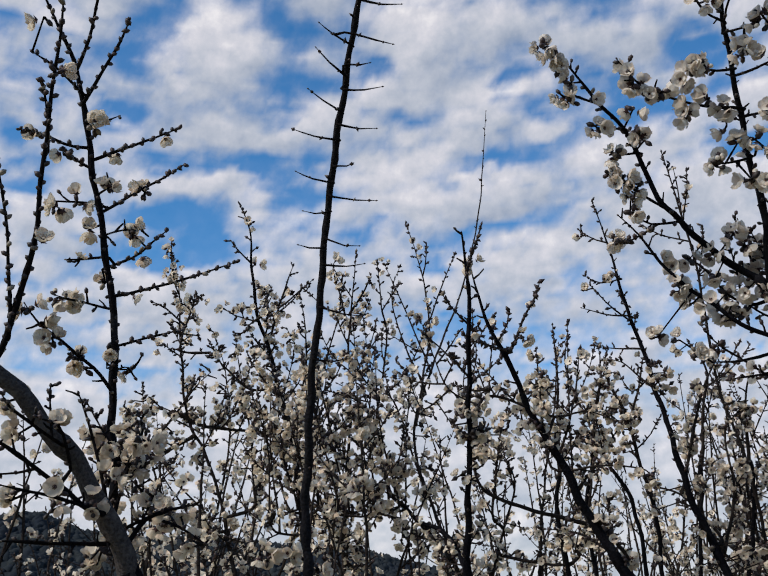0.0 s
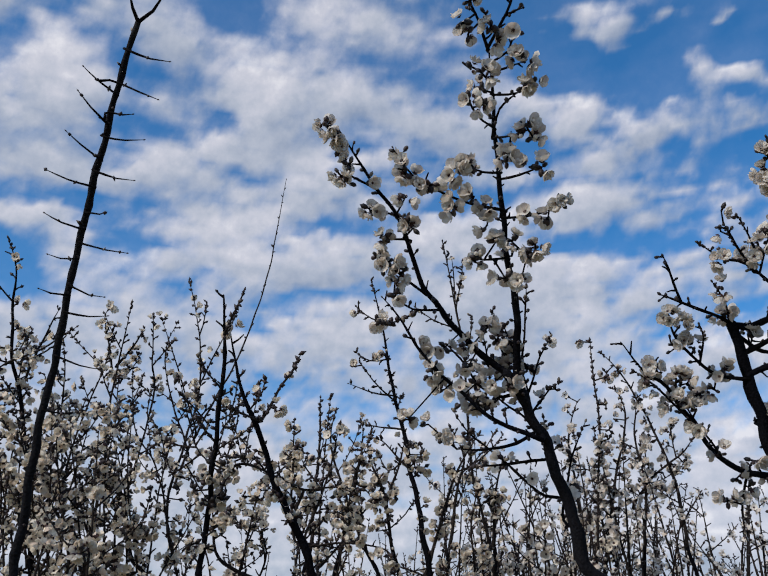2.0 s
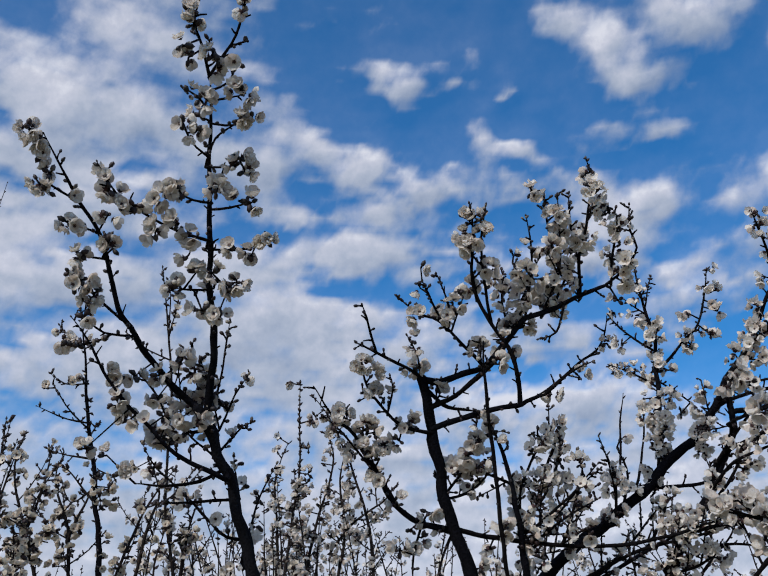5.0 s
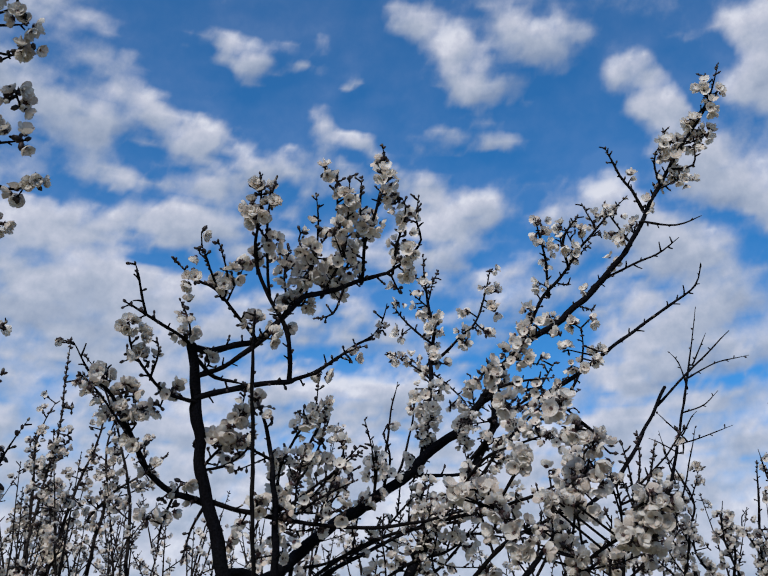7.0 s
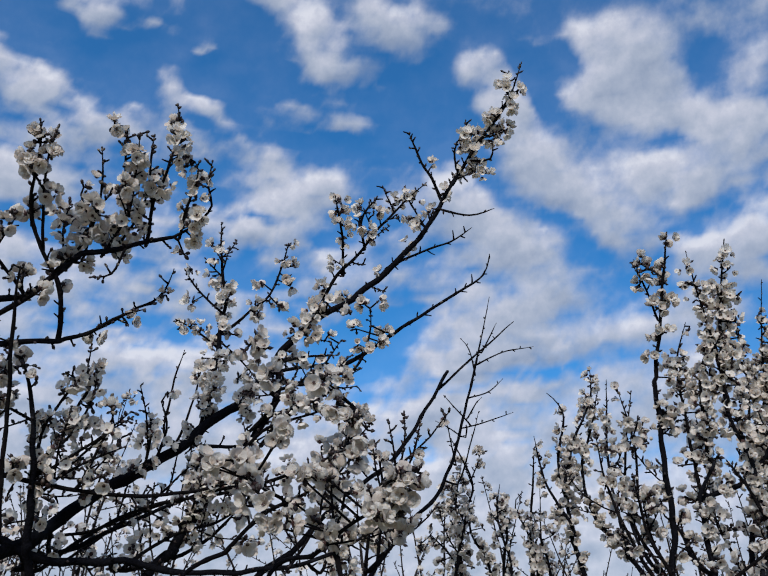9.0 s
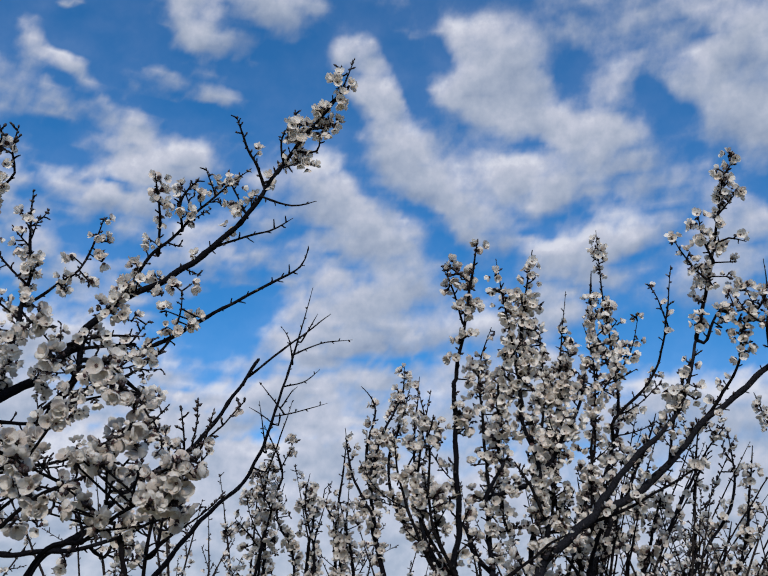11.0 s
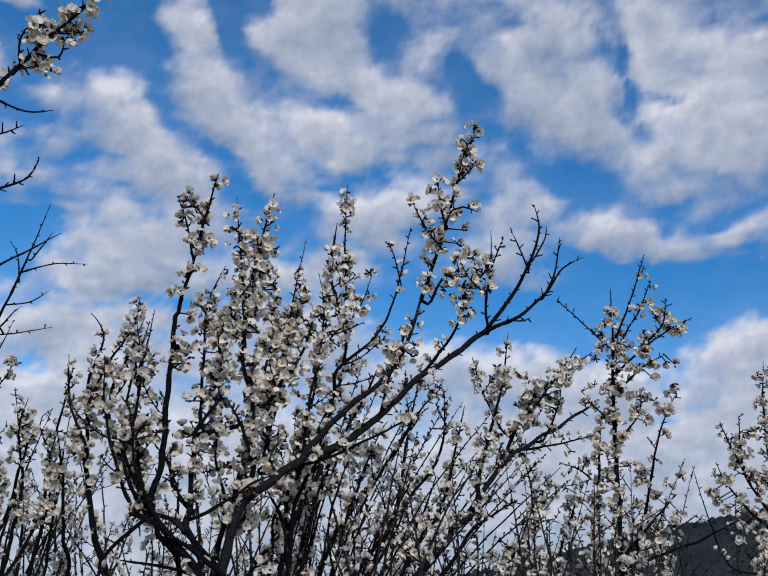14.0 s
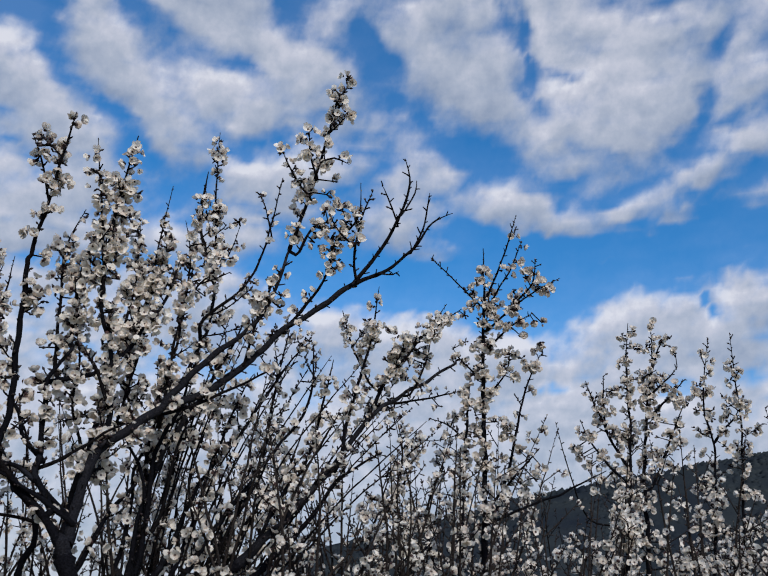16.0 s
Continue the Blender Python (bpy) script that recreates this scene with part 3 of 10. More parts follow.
def hills():
    verts, faces, rng = [], [], random.Random(5)
    steps, rings = 480, [(260, 0.0), (300, 0.25), (345, 0.6), (385, 0.9), (410, 1.0), (450, 0.8), (520, 0.3), (600, -0.1)]
    for k, (r, f) in enumerate(rings):
        for j in range(steps):
            az = -180 + 360 * j / steps
            a = radians(az)
            top = 410 * math.tan(radians(ridge(az)))
            wob = 1 + 0.1 * noise.noise(Vector((math.sin(a) * 9, math.cos(a) * 9, k * 0.35)))
            verts.append((r * math.sin(a), r * math.cos(a), top * f * wob - (4 if f <= 0 else 0)))
    for k in range(len(rings) - 1):
        for j in range(steps):
            a, b = k * steps + j, k * steps + (j + 1) % steps
            faces.append((a, b, b + steps, a + steps))
    tagged(mesh_object("hillside", verts, faces, [WOODS]), "dark wooded hills far behind the orchard", "hill", kind="structure")
    # tree crowns that roughen the slopes and the skyline
    verts, faces = [], []
    ico = [(0, 0, 1), (0.89, 0, 0.45), (0.28, 0.85, 0.45), (-0.72, 0.53, 0.45), (-0.72, -0.53, 0.45), (0.28, -0.85, 0.45),
           (0.72, 0.53, -0.45), (-0.28, 0.85, -0.45), (-0.89, 0, -0.45), (-0.28, -0.85, -0.45), (0.72, -0.53, -0.45)]
    tri = [(0, 1, 2), (0, 2, 3), (0, 3, 4), (0, 4, 5), (0, 5, 1), (1, 6, 2), (2, 7, 3), (3, 8, 4), (4, 9, 5), (5, 10, 1),
           (6, 7, 2), (7, 8, 3), (8, 9, 4), (9, 10, 5), (10, 6, 1)]
    for _ in range(11000):
        az, f = rng.choice((rng.uniform(-34, 20), rng.uniform(66, 118))), rng.random() ** 0.6
        a, r = radians(az), 290 + 122 * f
        top = 410 * math.tan(radians(ridge(az)))
        h = top * np.interp(r, [260, 300, 345, 385, 410, 450], [0, 0.25, 0.6, 0.9, 1.0, 0.8])
        s, o = rng.uniform(0.9, 2.5), len(verts)
        for p in ico:
            q = rng.uniform(0.6, 1.35)
            verts.append((r * math.sin(a) + p[0] * s * q, r * math.cos(a) + p[1] * s * q, h + (1.1 * p[2] - 0.3) * s * q))
        faces.extend((i + o, j + o, k + o) for i, j, k in tri)
    tagged(mesh_object("woodland", verts, faces, [WOODS]), "dense dark evergreen woodland on the far hills", "woods", kind="stuff")


hills()


# ---- plum blossom: five rounded petals, a dark calyx, pale stamens ----
def flower_arrays(rng, cup, rings=2, points=9, stamens=12, spread=1.0, double=False):
    """Vertices (unit diameter, opening along +z), faces and material slots."""
    v, f, s = [], [], []
    for p in range(5):
        a0, o = 2 * math.pi * p / 5 + rng.uniform(-0.10, 0.10), len(v)
        half, wide = rng.uniform(0.200, 0.230), rng.uniform(0.28, 0.33)
        lift, layer, curl = cup * rng.uniform(0.7, 1.35), (0.0, 0.05, 0.012, 0.055, 0.03)[p], rng.uniform(0.08, 0.20)
        spots = [(0.0, 0.0)] + [(q * math.cos(2 * math.pi * (k + 0.5) / points), q * math.sin(2 * math.pi * (k + 0.5) / points)) for q in [(i + 1) / rings for i in range(rings)] for k in range(points)]
        for x, y in spots:
            along = 0.5 + 0.5 * x
            r = (0.06 + half * (1 + x)) * spread
            side = wide * y * (0.50 + 0.66 * along ** 0.7) * spread
            edge = x * x + y * y
            z = lift * (r / 0.5) ** 1.5 + layer * along + curl * edge * along + (rng.uniform(-0.06, 0.06) + 0.035 * math.sin(5 * math.atan2(y, x) + p)) * edge
            if edge > 0.9 and x > 0.5:
                r += rng.uniform(-0.05, 0.02)
            v.append((r * math.cos(a0) - side * math.sin(a0), r * math.sin(a0) + side * math.cos(a0), z))
        for k in range(points):
            f.append((o, o + 1 + k, o + 1 + (k + 1) % points))
            s.append(0)
        for i in range(rings - 1):
            for k in range(points):
                b, d = o + 1 + i * points + k, o + 1 + i * points + (k + 1) % points
                f.append((b, b + points, d + points, d))
                s.append(0)
    if double:
        # a ruffled inner whorl
        for p in range(5):
            a0, o, turn = 2 * math.pi * (p + 0.5) / 5 + rng.uniform(-0.2, 0.2), len(v), rng.uniform(-0.25, 0.25)
            for x, y in [(0.0, 0.0)] + [(math.cos(2 * math.pi * (k + 0.5) / 6), math.sin(2 * math.pi * (k + 0.5) / 6)) for k in range(6)]:
                r, side = 0.24 + 0.13 * x, 0.16 * y * (1 + 0.25 * x)
                z = 0.10 + cup * 0.55 + (0.10 + turn * y) * (0.6 + x) + rng.uniform(-0.02, 0.02)
                v.append(((r * math.cos(a0) - side * math.sin(a0)) * spread, (r * math.sin(a0) + side * math.cos(a0)) * spread, z))
            for k in range(6):
                f.append((o, o + 1 + k, o + 1 + (k + 1) % 6))
                s.append(0)
    o = len(v)
    v.append((0, 0, -0.17))
    lobes = 10 if stamens > 5 else 5
    for j in range(lobes):
        a, r = 2 * math.pi * j / lobes + 0.3, (0.27 if j % 2 == 0 else 0.12) if lobes == 10 else 0.20
        v.append((r * math.cos(a), r * math.sin(a), -0.02 if j % 2 == 0 else -0.05))
    for j in range(lobes):
        f.append((o, o + 1 + (j + 1) % lobes, o + 1 + j))
        s.append(1)
    o = len(v)
    eye = 0.125 if stamens > 5 else 0.10
    v.extend((eye * math.cos(2 * math.pi * j / 6), eye * math.sin(2 * math.pi * j / 6), 0.075) for j in range(6))
    f.append(tuple(range(o, o + 6)))
    s.append(1)
    for j in range(stamens):
        a, b, o = rng.uniform(0, 6.283), rng.uniform(0.08, 0.29), len(v)
        h, c, d = rng.uniform(0.16, 0.29), math.cos(a), math.sin(a)
        x, y = b * c, b * d
        v.extend([(0.05 * c - 0.009 * d, 0.05 * d + 0.009 * c, 0.05), (0.05 * c + 0.009 * d, 0.05 * d - 0.009 * c, 0.05), (x, y, h),
                  (x + 0.020, y, h), (x - 0.012, y + 0.016, h + 0.012), (x - 0.012, y - 0.016, h - 0.006)])
        f.extend([(o, o + 1, o + 2), (o + 3, o + 4, o + 5)])
        s.extend([0, 2])
    return np.array(v), f, s


def bud_arrays():
    """A closed white flower bud in its calyx."""
    v, f, s, n = [], [], [], 7
    prof = [(-0.20, 0.04), (-0.14, 0.13), (-0.02, 0.17), (0.12, 0.19), (0.24, 0.12)]
    for z, r in prof:
        for j in range(n):
            a = 2 * math.pi * j / n
            v.append((r * math.cos(a), r * math.sin(a), z))
    v.append((0, 0, 0.29))
    for i in range(len(prof) - 1):
        for j in range(n):
            a, b = i * n + j, i * n + (j + 1) % n
            f.append((a, b, b + n, a + n))
            s.append(1 if i < 2 else 0)
    for j in range(n):
        f.append((len(prof) * n - n + j, len(prof) * n - n + (j + 1) % n, len(v) - 1))
        s.append(0)
    return np.array(v), f, s


frng = random.Random(77)
NEAR_FLOWERS = [flower_arrays(frng, c, double=d) for c, d in ((0.14, True), (0.22, False), (0.30, True), (0.38, False), (0.18, True))] + [flower_arrays(frng, 0.5, spread=0.72)] + [bud_arrays()]
MID_FLOWERS = [flower_arrays(frng, c, 1, 6, 3) for c in (0.12, 0.20, 0.28, 0.36)] + [flower_arrays(frng, 0.5, 1, 5, 0, 0.72)]
FAR_FLOWERS = [flower_arrays(frng, c, 1, 4, 0) for c in (0.12, 0.20, 0.28, 0.36)] + [flower_arrays(frng, 0.5, 1, 4, 0, 0.72)]
PETAL_MATS = {False: [PETAL, CALYX, STAMEN], True: [CREAM_PETAL, CALYX, STAMEN]}
CREAM = ("A", "B", "K1", "K2", "K3", "K5", "R1", "R2", "R3", "R4", "R15", "R17", "R18")


def flower_mesh(data, cream):
    me = bpy.data.meshes.new("blossom")
    me.from_pydata(data[0].tolist(), [], data[1])
    for m in PETAL_MATS[cream]:
        me.materials.append(m)
    me.polygons.foreach_set("material_index", np.asarray(data[2], dtype=np.int32))
    me.polygons.foreach_set("use_smooth", np.ones(len(me.polygons), dtype=bool))
    return me


def only(data, keep):
    """The faces of a blossom that lie in the kept material slots."""
    f, s = zip(*[(face, slot) for face, slot in zip(data[1], data[2]) if slot in keep])
    used = sorted({i for face in f for i in face})
    at = {i: k for k, i in enumerate(used)}
    return data[0][used], [tuple(at[i] for i in face) for face in f], list(s)


NEAR_MESHES = {c: [flower_mesh(d, c) for d in NEAR_FLOWERS] for c in (False, True)}
CROWN_MESHES = {c: [flower_mesh(only(d, (0, 2)), c) for d in NEAR_FLOWERS] for c in (False, True)}
CALYX_MESHES = [flower_mesh(only(d, (1,)), False) for d in NEAR_FLOWERS]


# ---- plum trees ----
TREES = []
# blossom size of each tree, 1 is the full size
BLOOM = {"A": 0.84, "C": 0.89, "D": 0.87, "E": 0.82, "F": 0.76, "FL": 0.80, "G": 0.82, "H": 0.82, "K1": 0.64, "K2": 0.64, "K3": 0.66, "K4": 0.66, "K5": 0.64}
STYLES = {
    # step along the wood, spur length, chance of a longer twig, buds, chance of flowers and how many
    "t": (0.050, (0.006, 0.020), 0.00, 0.3, 0.00, (1, 1)),
    "m": (0.018, (0.005, 0.026), 0.05, 0.55, 0.05, (1, 3)),
    "c": (0.020, (0.004, 0.012), 0.00, 0.6, 0.05, (1, 1)),
    "n": (0.030, (0.002, 0.010), 0.00, 0.4, 0.00, (1, 1)),
    "p": (0.030, (0.001, 0.003), 0.00, 0.5, 0.00, (1, 1)),
    "e": (0.020, (0.008, 0.026), 0.00, 0.1, 0.00, (1, 1)),
    "k": (0.011, (0.003, 0.007), 0.00, 1.0, 0.05, (1, 1)),
    "s": (0.015, (0.003, 0.018), 0.10, 0.85, 0.16, (1, 2)),
    "f": (0.015, (0.005, 0.020), 0.12, 0.85, 0.27, (3, 6)),
    "g": (0.011, (0.003, 0.016), 0.04, 0.45, 0.41, (2, 5)),
    "h": (0.015, (0.005, 0.020), 0.10, 0.85, 0.28, (3, 7)),
    "d": (0.018, (0.004, 0.022), 0.20, 0.75, 0.235, (2, 5)),
}
SIZE = 0.0305
# wood thicker than this takes the paler bark with light painted in
LIT_WOOD = {"F": 0.0095, "C": 0.0100, "B": 0.0070}


def plum_tree(key, base, radius, label="", crotch=0.75):
    ob = new("plum_tree")
    ob.location = (base[0], base[1], 0)
    tree = dict(key=key, ob=ob, base=Vector((base[0], base[1], 0)), crotch=Vector((base[0], base[1], crotch)), tv=[], tf=[], bud_at=[], flowers=[], rng=random.Random("plum" + key), near=300 if key in "ACDEF" else 200, fine=True, bark=SHOOT if key == "B" else BARK, shoot=LIT_SHOOT if key[0] in "KR" else SHOOT, bloom=BLOOM.get(key, 0.72), wood=[])
    tagged(ob, label or LABELS[key], "tree", "plum trees of the orchard")
    TREES.append(tree)
    branch_mesh(tree, "trunk", [tree["base"] - Vector((0, 0, 0.12)), tree["base"] + Vector((0.02, 0.01, 0.3)), tree["crotch"] + Vector((0, 0, 0.05))], radius * 1.25, radius, BARK)
    return tree


def smooth_path(pts, step):
    out, n = [], len(pts)
    for i in range(n - 1):
        p0, p1, p2, p3 = pts[max(i - 1, 0)], pts[i], pts[i + 1], pts[min(i + 2, n - 1)]
        m = max(1, int((p2 - p1).length / step))
        for j in range(m):
            t = j / m
            out.append(0.5 * (2 * p1 + (p2 - p0) * t + (2 * p0 - 5 * p1 + 4 * p2 - p3) * t * t + (3 * p1 - p0 - 3 * p2 + p3) * t ** 3))
    out.append(pts[-1])
    return out


def tube(path, radii, sides, verts, faces, cap=True):
    o, up = len(verts), None
    n = len(path)
    for i, p in enumerate(path):
        d = (path[min(i + 1, n - 1)] - path[max(i - 1, 0)]).normalized()
        if up is None:
            up = d.orthogonal().normalized()
        up = (up - d * up.dot(d)).normalized()
        side = d.cross(up)
        for k in range(sides):
            a = 2 * math.pi * k / sides
            r = radii[i] if not isinstance(radii[i], tuple) else radii[i][k]
            q = p + (up * math.cos(a) + side * math.sin(a)) * r
            verts.append((q.x, q.y, q.z))
    for i in range(n - 1):
        for k in range(sides):
            a, b = o + i * sides + k, o + i * sides + (k + 1) % sides
            faces.append((a, b, b + sides, a + sides))
    if cap:
        q = path[-1] + (path[-1] - path[-2]).normalized() * (radii[-1] if not isinstance(radii[-1], tuple) else radii[-1][0])
        verts.append((q.x, q.y, q.z))
        e = o + (n - 1) * sides
        for k in range(sides):
            faces.append((e + k, e + (k + 1) % sides, len(verts) - 1))


def branch_mesh(tree, name, pts, r0, r1, mat):
    """One bare piece of wood as a part of its tree, knobbly and slightly crooked."""
    rng = tree["rng"]
    path = smooth_path(pts, max(0.013, min(0.03, r0 * 1.2)) * (1 if tree["fine"] else 2.2))
    n, sides = len(path), (8 if r0 > 0.008 else 6 if r0 > 0.004 else 5) if tree["fine"] else 4
    seed = rng.uniform(0, 100)
    length, radii, shifted = sum((b - a).length for a, b in zip(path, path[1:])), [], []
    s = 0
    for i, p in enumerate(path):
        if i:
            s += (p - path[i - 1]).length
        t = s / max(length, 1e-6)
        r = 0.92 * (r0 + (r1 - r0) * t ** 0.8) * (1 - (0.58 if r1 < 0.0035 else 0) * max(0, (t - 0.78) / 0.22) ** 1.2)
        knot = 1 + 0.42 * max(0, noise.noise(Vector((s * 60, seed, 0)))) + 0.10 * noise.noise(Vector((s * 160, seed, 3)))
        radii.append(tuple(r * knot * (1 + 0.13 * noise.noise(Vector((s * 90, seed + k * 1.7, 8)))) for k in range(sides)))
        w = min(0.6 * r, 0.0045) * (1 if 0 < i < n - 1 else 0)
        shifted.append(p + Vector((noise.noise(Vector((s * 17, seed, 20))), noise.noise(Vector((s * 17, seed, 30))), noise.noise(Vector((s * 17, seed, 40))))) * w * 2)
    verts, faces = [], []
    tube(shifted, radii, sides, verts, faces)
    b = tree["base"]
    return mesh_object(name, [(x - b.x, y - b.y, z - b.z) for x, y, z in verts], faces, [mat], tree["ob"]), shifted


def any_way(rng):
    while True:
        v = Vector((rng.uniform(-1, 1), rng.uniform(-1, 1), rng.uniform(-1, 1)))
        if 0.1 < v.length < 1:
            return v.normalized()


def flower(tree, p, way, scale=1.0):
    rng = tree["rng"]
    kind = rng.choices(range(7), (5, 5, 5, 4, 4, 2, 2))[0]
    way = (way + any_way(rng) * 0.55).normalized()
    q = way.to_track_quat("Z", "Y").to_matrix() @ Matrix.Rotation(rng.uniform(0, 6.283), 3, "Z")
    size = SIZE * scale * tree["bloom"] * rng.uniform(0.82, 1.12) * (0.8 if kind == 6 else 1)
    tree["flowers"].append((p + way * size * 0.17, q, size, kind))


def spurs(tree, path, style, start=0.04, depth=0):
    """Short side wood, buds and blossom along a path."""
    rng = tree["rng"]
    step, (la, lb), twig, bud, bloom, (na, nb) = STYLES[style]
    if not tree["fine"]:
        step, bud, twig = step * 1.45, bud * 0.6, twig * 0.7
    whole = sum((b - a).length for a, b in zip(path, path[1:]))
    stop = whole - (rng.uniform(0.015, 0.07) if style == "g" and whole > 0.2 else 0)
    bare = rng.uniform(0.012, 0.045) if depth == 0 and style in "fhd" and whole > 0.1 else 0
    travelled, goal, turn = 0, start * 0.5 + rng.uniform(0, step), rng.uniform(0, 6.28)
    for a, b in zip(path, path[1:]):
        seg = (b - a).length
        while goal <= min(travelled + seg, stop) and seg > 0:
            p = a + (b - a) * ((goal - travelled) / seg)
            if p.z < 1.6 and rng.random() < 0.65:
                # the lower wood is pruned and thinly set
                goal += step
                continue
            d = (b - a).normalized()
            turn += 2.4 + rng.uniform(-0.5, 0.5)
            o = d.orthogonal().normalized()
            side = (Matrix.Rotation(turn, 3, d) @ o) * 0.9 + d * rng.uniform(0.2, 0.6) + Vector((0, 0, 0.2))
            side.normalize()
            if depth == 0 and goal < whole - 0.08 and rng.random() < twig:
                long = rng.uniform(0.03, 0.085) if style in "fhgm" else rng.uniform(0.05, 0.15)
                grow(tree, p, side, long, {"s": "s", "g": "g", "h": "h"}.get(style, "f"), 0.0022)
            else:
                long = rng.uniform(la, lb)
                tip = p + side * long
                if long > 0.0045:
                    if tree["fine"] and long > 0.011:
                        tube([p, p + (tip - p) * 0.5 + any_way(rng) * 0.0014, tip], [0.0024, 0.0017, 0.0013], 4, tree["tv"], tree["tf"], cap=False)
                    else:
                        tube([p, tip], [0.0021, 0.0013], 3, tree["tv"], tree["tf"], cap=False)
                if rng.random() < bud:
                    tree["bud_at"].append((tip, side, rng.uniform(0.0024, 0.0040) if style != "k" else rng.uniform(0.0034, 0.0050)))
                    if tree["fine"] and long > 0.008:
                        for _ in range(rng.randint(0, 1)):
                            q = p + (tip - p) * rng.uniform(0.45, 1.0)
                            o = (any_way(rng) + side).normalized()
                            tree["bud_at"].append((q + o * 0.0026, o, rng.uniform(0.0022, 0.0034)))
                if rng.random() < (bloom if goal < whole - bare else 0):
                    for _ in range(rng.randint(1, 3) if tree["fine"] else rng.randint(0, 1)):
                        o = any_way(rng)
                        stalk(tree, tip, tip + o * 0.006, 0.0016)
                        tree["bud_at"].append((tip + o * 0.008, o, rng.uniform(0.0030, 0.0046)))
                    for _ in range(rng.randint(na, nb)):
                        o = (side * 0.5 + any_way(rng)).normalized()
                        flower(tree, tip + o * SIZE * rng.uniform(0.20, 0.44), o)
            goal += step * rng.uniform(0.5, 1.5)
        travelled += seg
    tip, way = path[-1], (path[-1] - path[-2]).normalized()
    tree["bud_at"].append((tip, way, 0.0026 if style in "fdskh" else 0.0016))
    if stop < whole:
        for k in range(int((whole - stop) / 0.009)):
            q = path[-1] + (path[max(-len(path), -4)] - path[-1]).normalized() * rng.uniform(0.004, whole - stop)
            o = (any_way(rng) + way * 0.4).normalized()
            tree["bud_at"].append((q + o * 0.0028, o, rng.uniform(0.0014, 0.0024)))
    if style in "fdskh":
        for k in range(rng.randint(3, 7)):
            o = (any_way(rng) + way * 0.3).normalized()
            tree["bud_at"].append((tip - way * rng.uniform(0.002, 0.034) + o * 0.004, o, rng.uniform(0.0024, 0.0038)))


def grow(tree, p, way, long, style, r):
    """A thin twig that bends upward, with its own spurs."""
    rng, path, q, d = tree["rng"], [p], p.copy(), way.copy()
    n = max(3 if tree['fine'] else 2, int(long / (0.026 if tree['fine'] else 0.05)))
    for _ in range(n):
        d = (d + Vector((0, 0, 0.14)) + any_way(rng) * 0.12).normalized()
        q = q + d * long / n
        path.append(q.copy())
    tube(path, [r + (0.0011 - r) * i / n for i in range(n + 1)], 4 if tree['fine'] else 3, tree["tv"], tree["tf"])
    spurs(tree, path, style, 0.01, 1)


def limb(tree, style, r0, r1, *pts, rooted=False):
    pts = [Vector(p) for p in pts]
    name = "twig" if r0 < 0.0045 else "branch"
    if rooted:
        c, e = tree["crotch"], pts[0]
        low = e - (pts[1] - e).normalized() * min((e - c).length * 0.35, 0.14)
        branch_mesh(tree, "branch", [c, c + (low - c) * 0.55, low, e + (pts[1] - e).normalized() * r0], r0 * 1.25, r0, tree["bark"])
    elif tree["wood"]:
        # join the foot to the wood it grows from
        p = pts[0]
        ahead = (pts[1] - p).normalized()
        foot = min(tree["wood"], key=lambda w: (w - p).length * (1.7 - (p - w).normalized().dot(ahead)))
        gap = (foot - p).length
        if r0 < gap < 0.45:
            bend = p - ahead * gap * 0.45
            pts[0:0] = [foot, foot + (bend - foot) * 0.85]
    ob, path = branch_mesh(tree, name, pts, r0, r1, SUNLIT_BARK if style == "t" and r1 > 0.009 and tree["key"] == "A" else LIT_LIMB if r0 > LIT_WOOD.get(tree["key"], 1) else tree["bark"] if r0 > 0.006 else tree["shoot"])
    tree["wood"].extend(path)
    spurs(tree, path, style)


def stalk(tree, a, b, r=0.0012):
    tube([a, b], [r * 1.2, r * 0.9], 4 if tree["fine"] else 3, tree["tv"], tree["tf"], cap=False)


def clumps(tree, *places):
    for p in places:
        c = Vector(p)
        near = min(tree["wood"], key=lambda w: (w - c).length_squared)
        if (near - c).length < 0.12:
            stalk(tree, near, c, 0.0017)
        for _ in range(tree["rng"].choice((2, 3, 3, 4) if tree["key"] == "C" else (1, 1, 2, 3) if tree["key"][0] == "K" else (2, 3, 3, 5) if tree["key"] == "E" else (1, 2, 3, 3))):
            way = any_way(tree["rng"])
            flower(tree, c + way * SIZE * 0.20 + any_way(tree["rng"]) * SIZE * 0.12, way, 1.04)
        for _ in range(tree["rng"].choice((1, 2, 3, 4))):
            way = any_way(tree["rng"])
            stalk(tree, c, c + way * 0.010, 0.0017)
            tree["bud_at"].append((c + way * 0.012, way, tree["rng"].uniform(0.0034, 0.0052)))


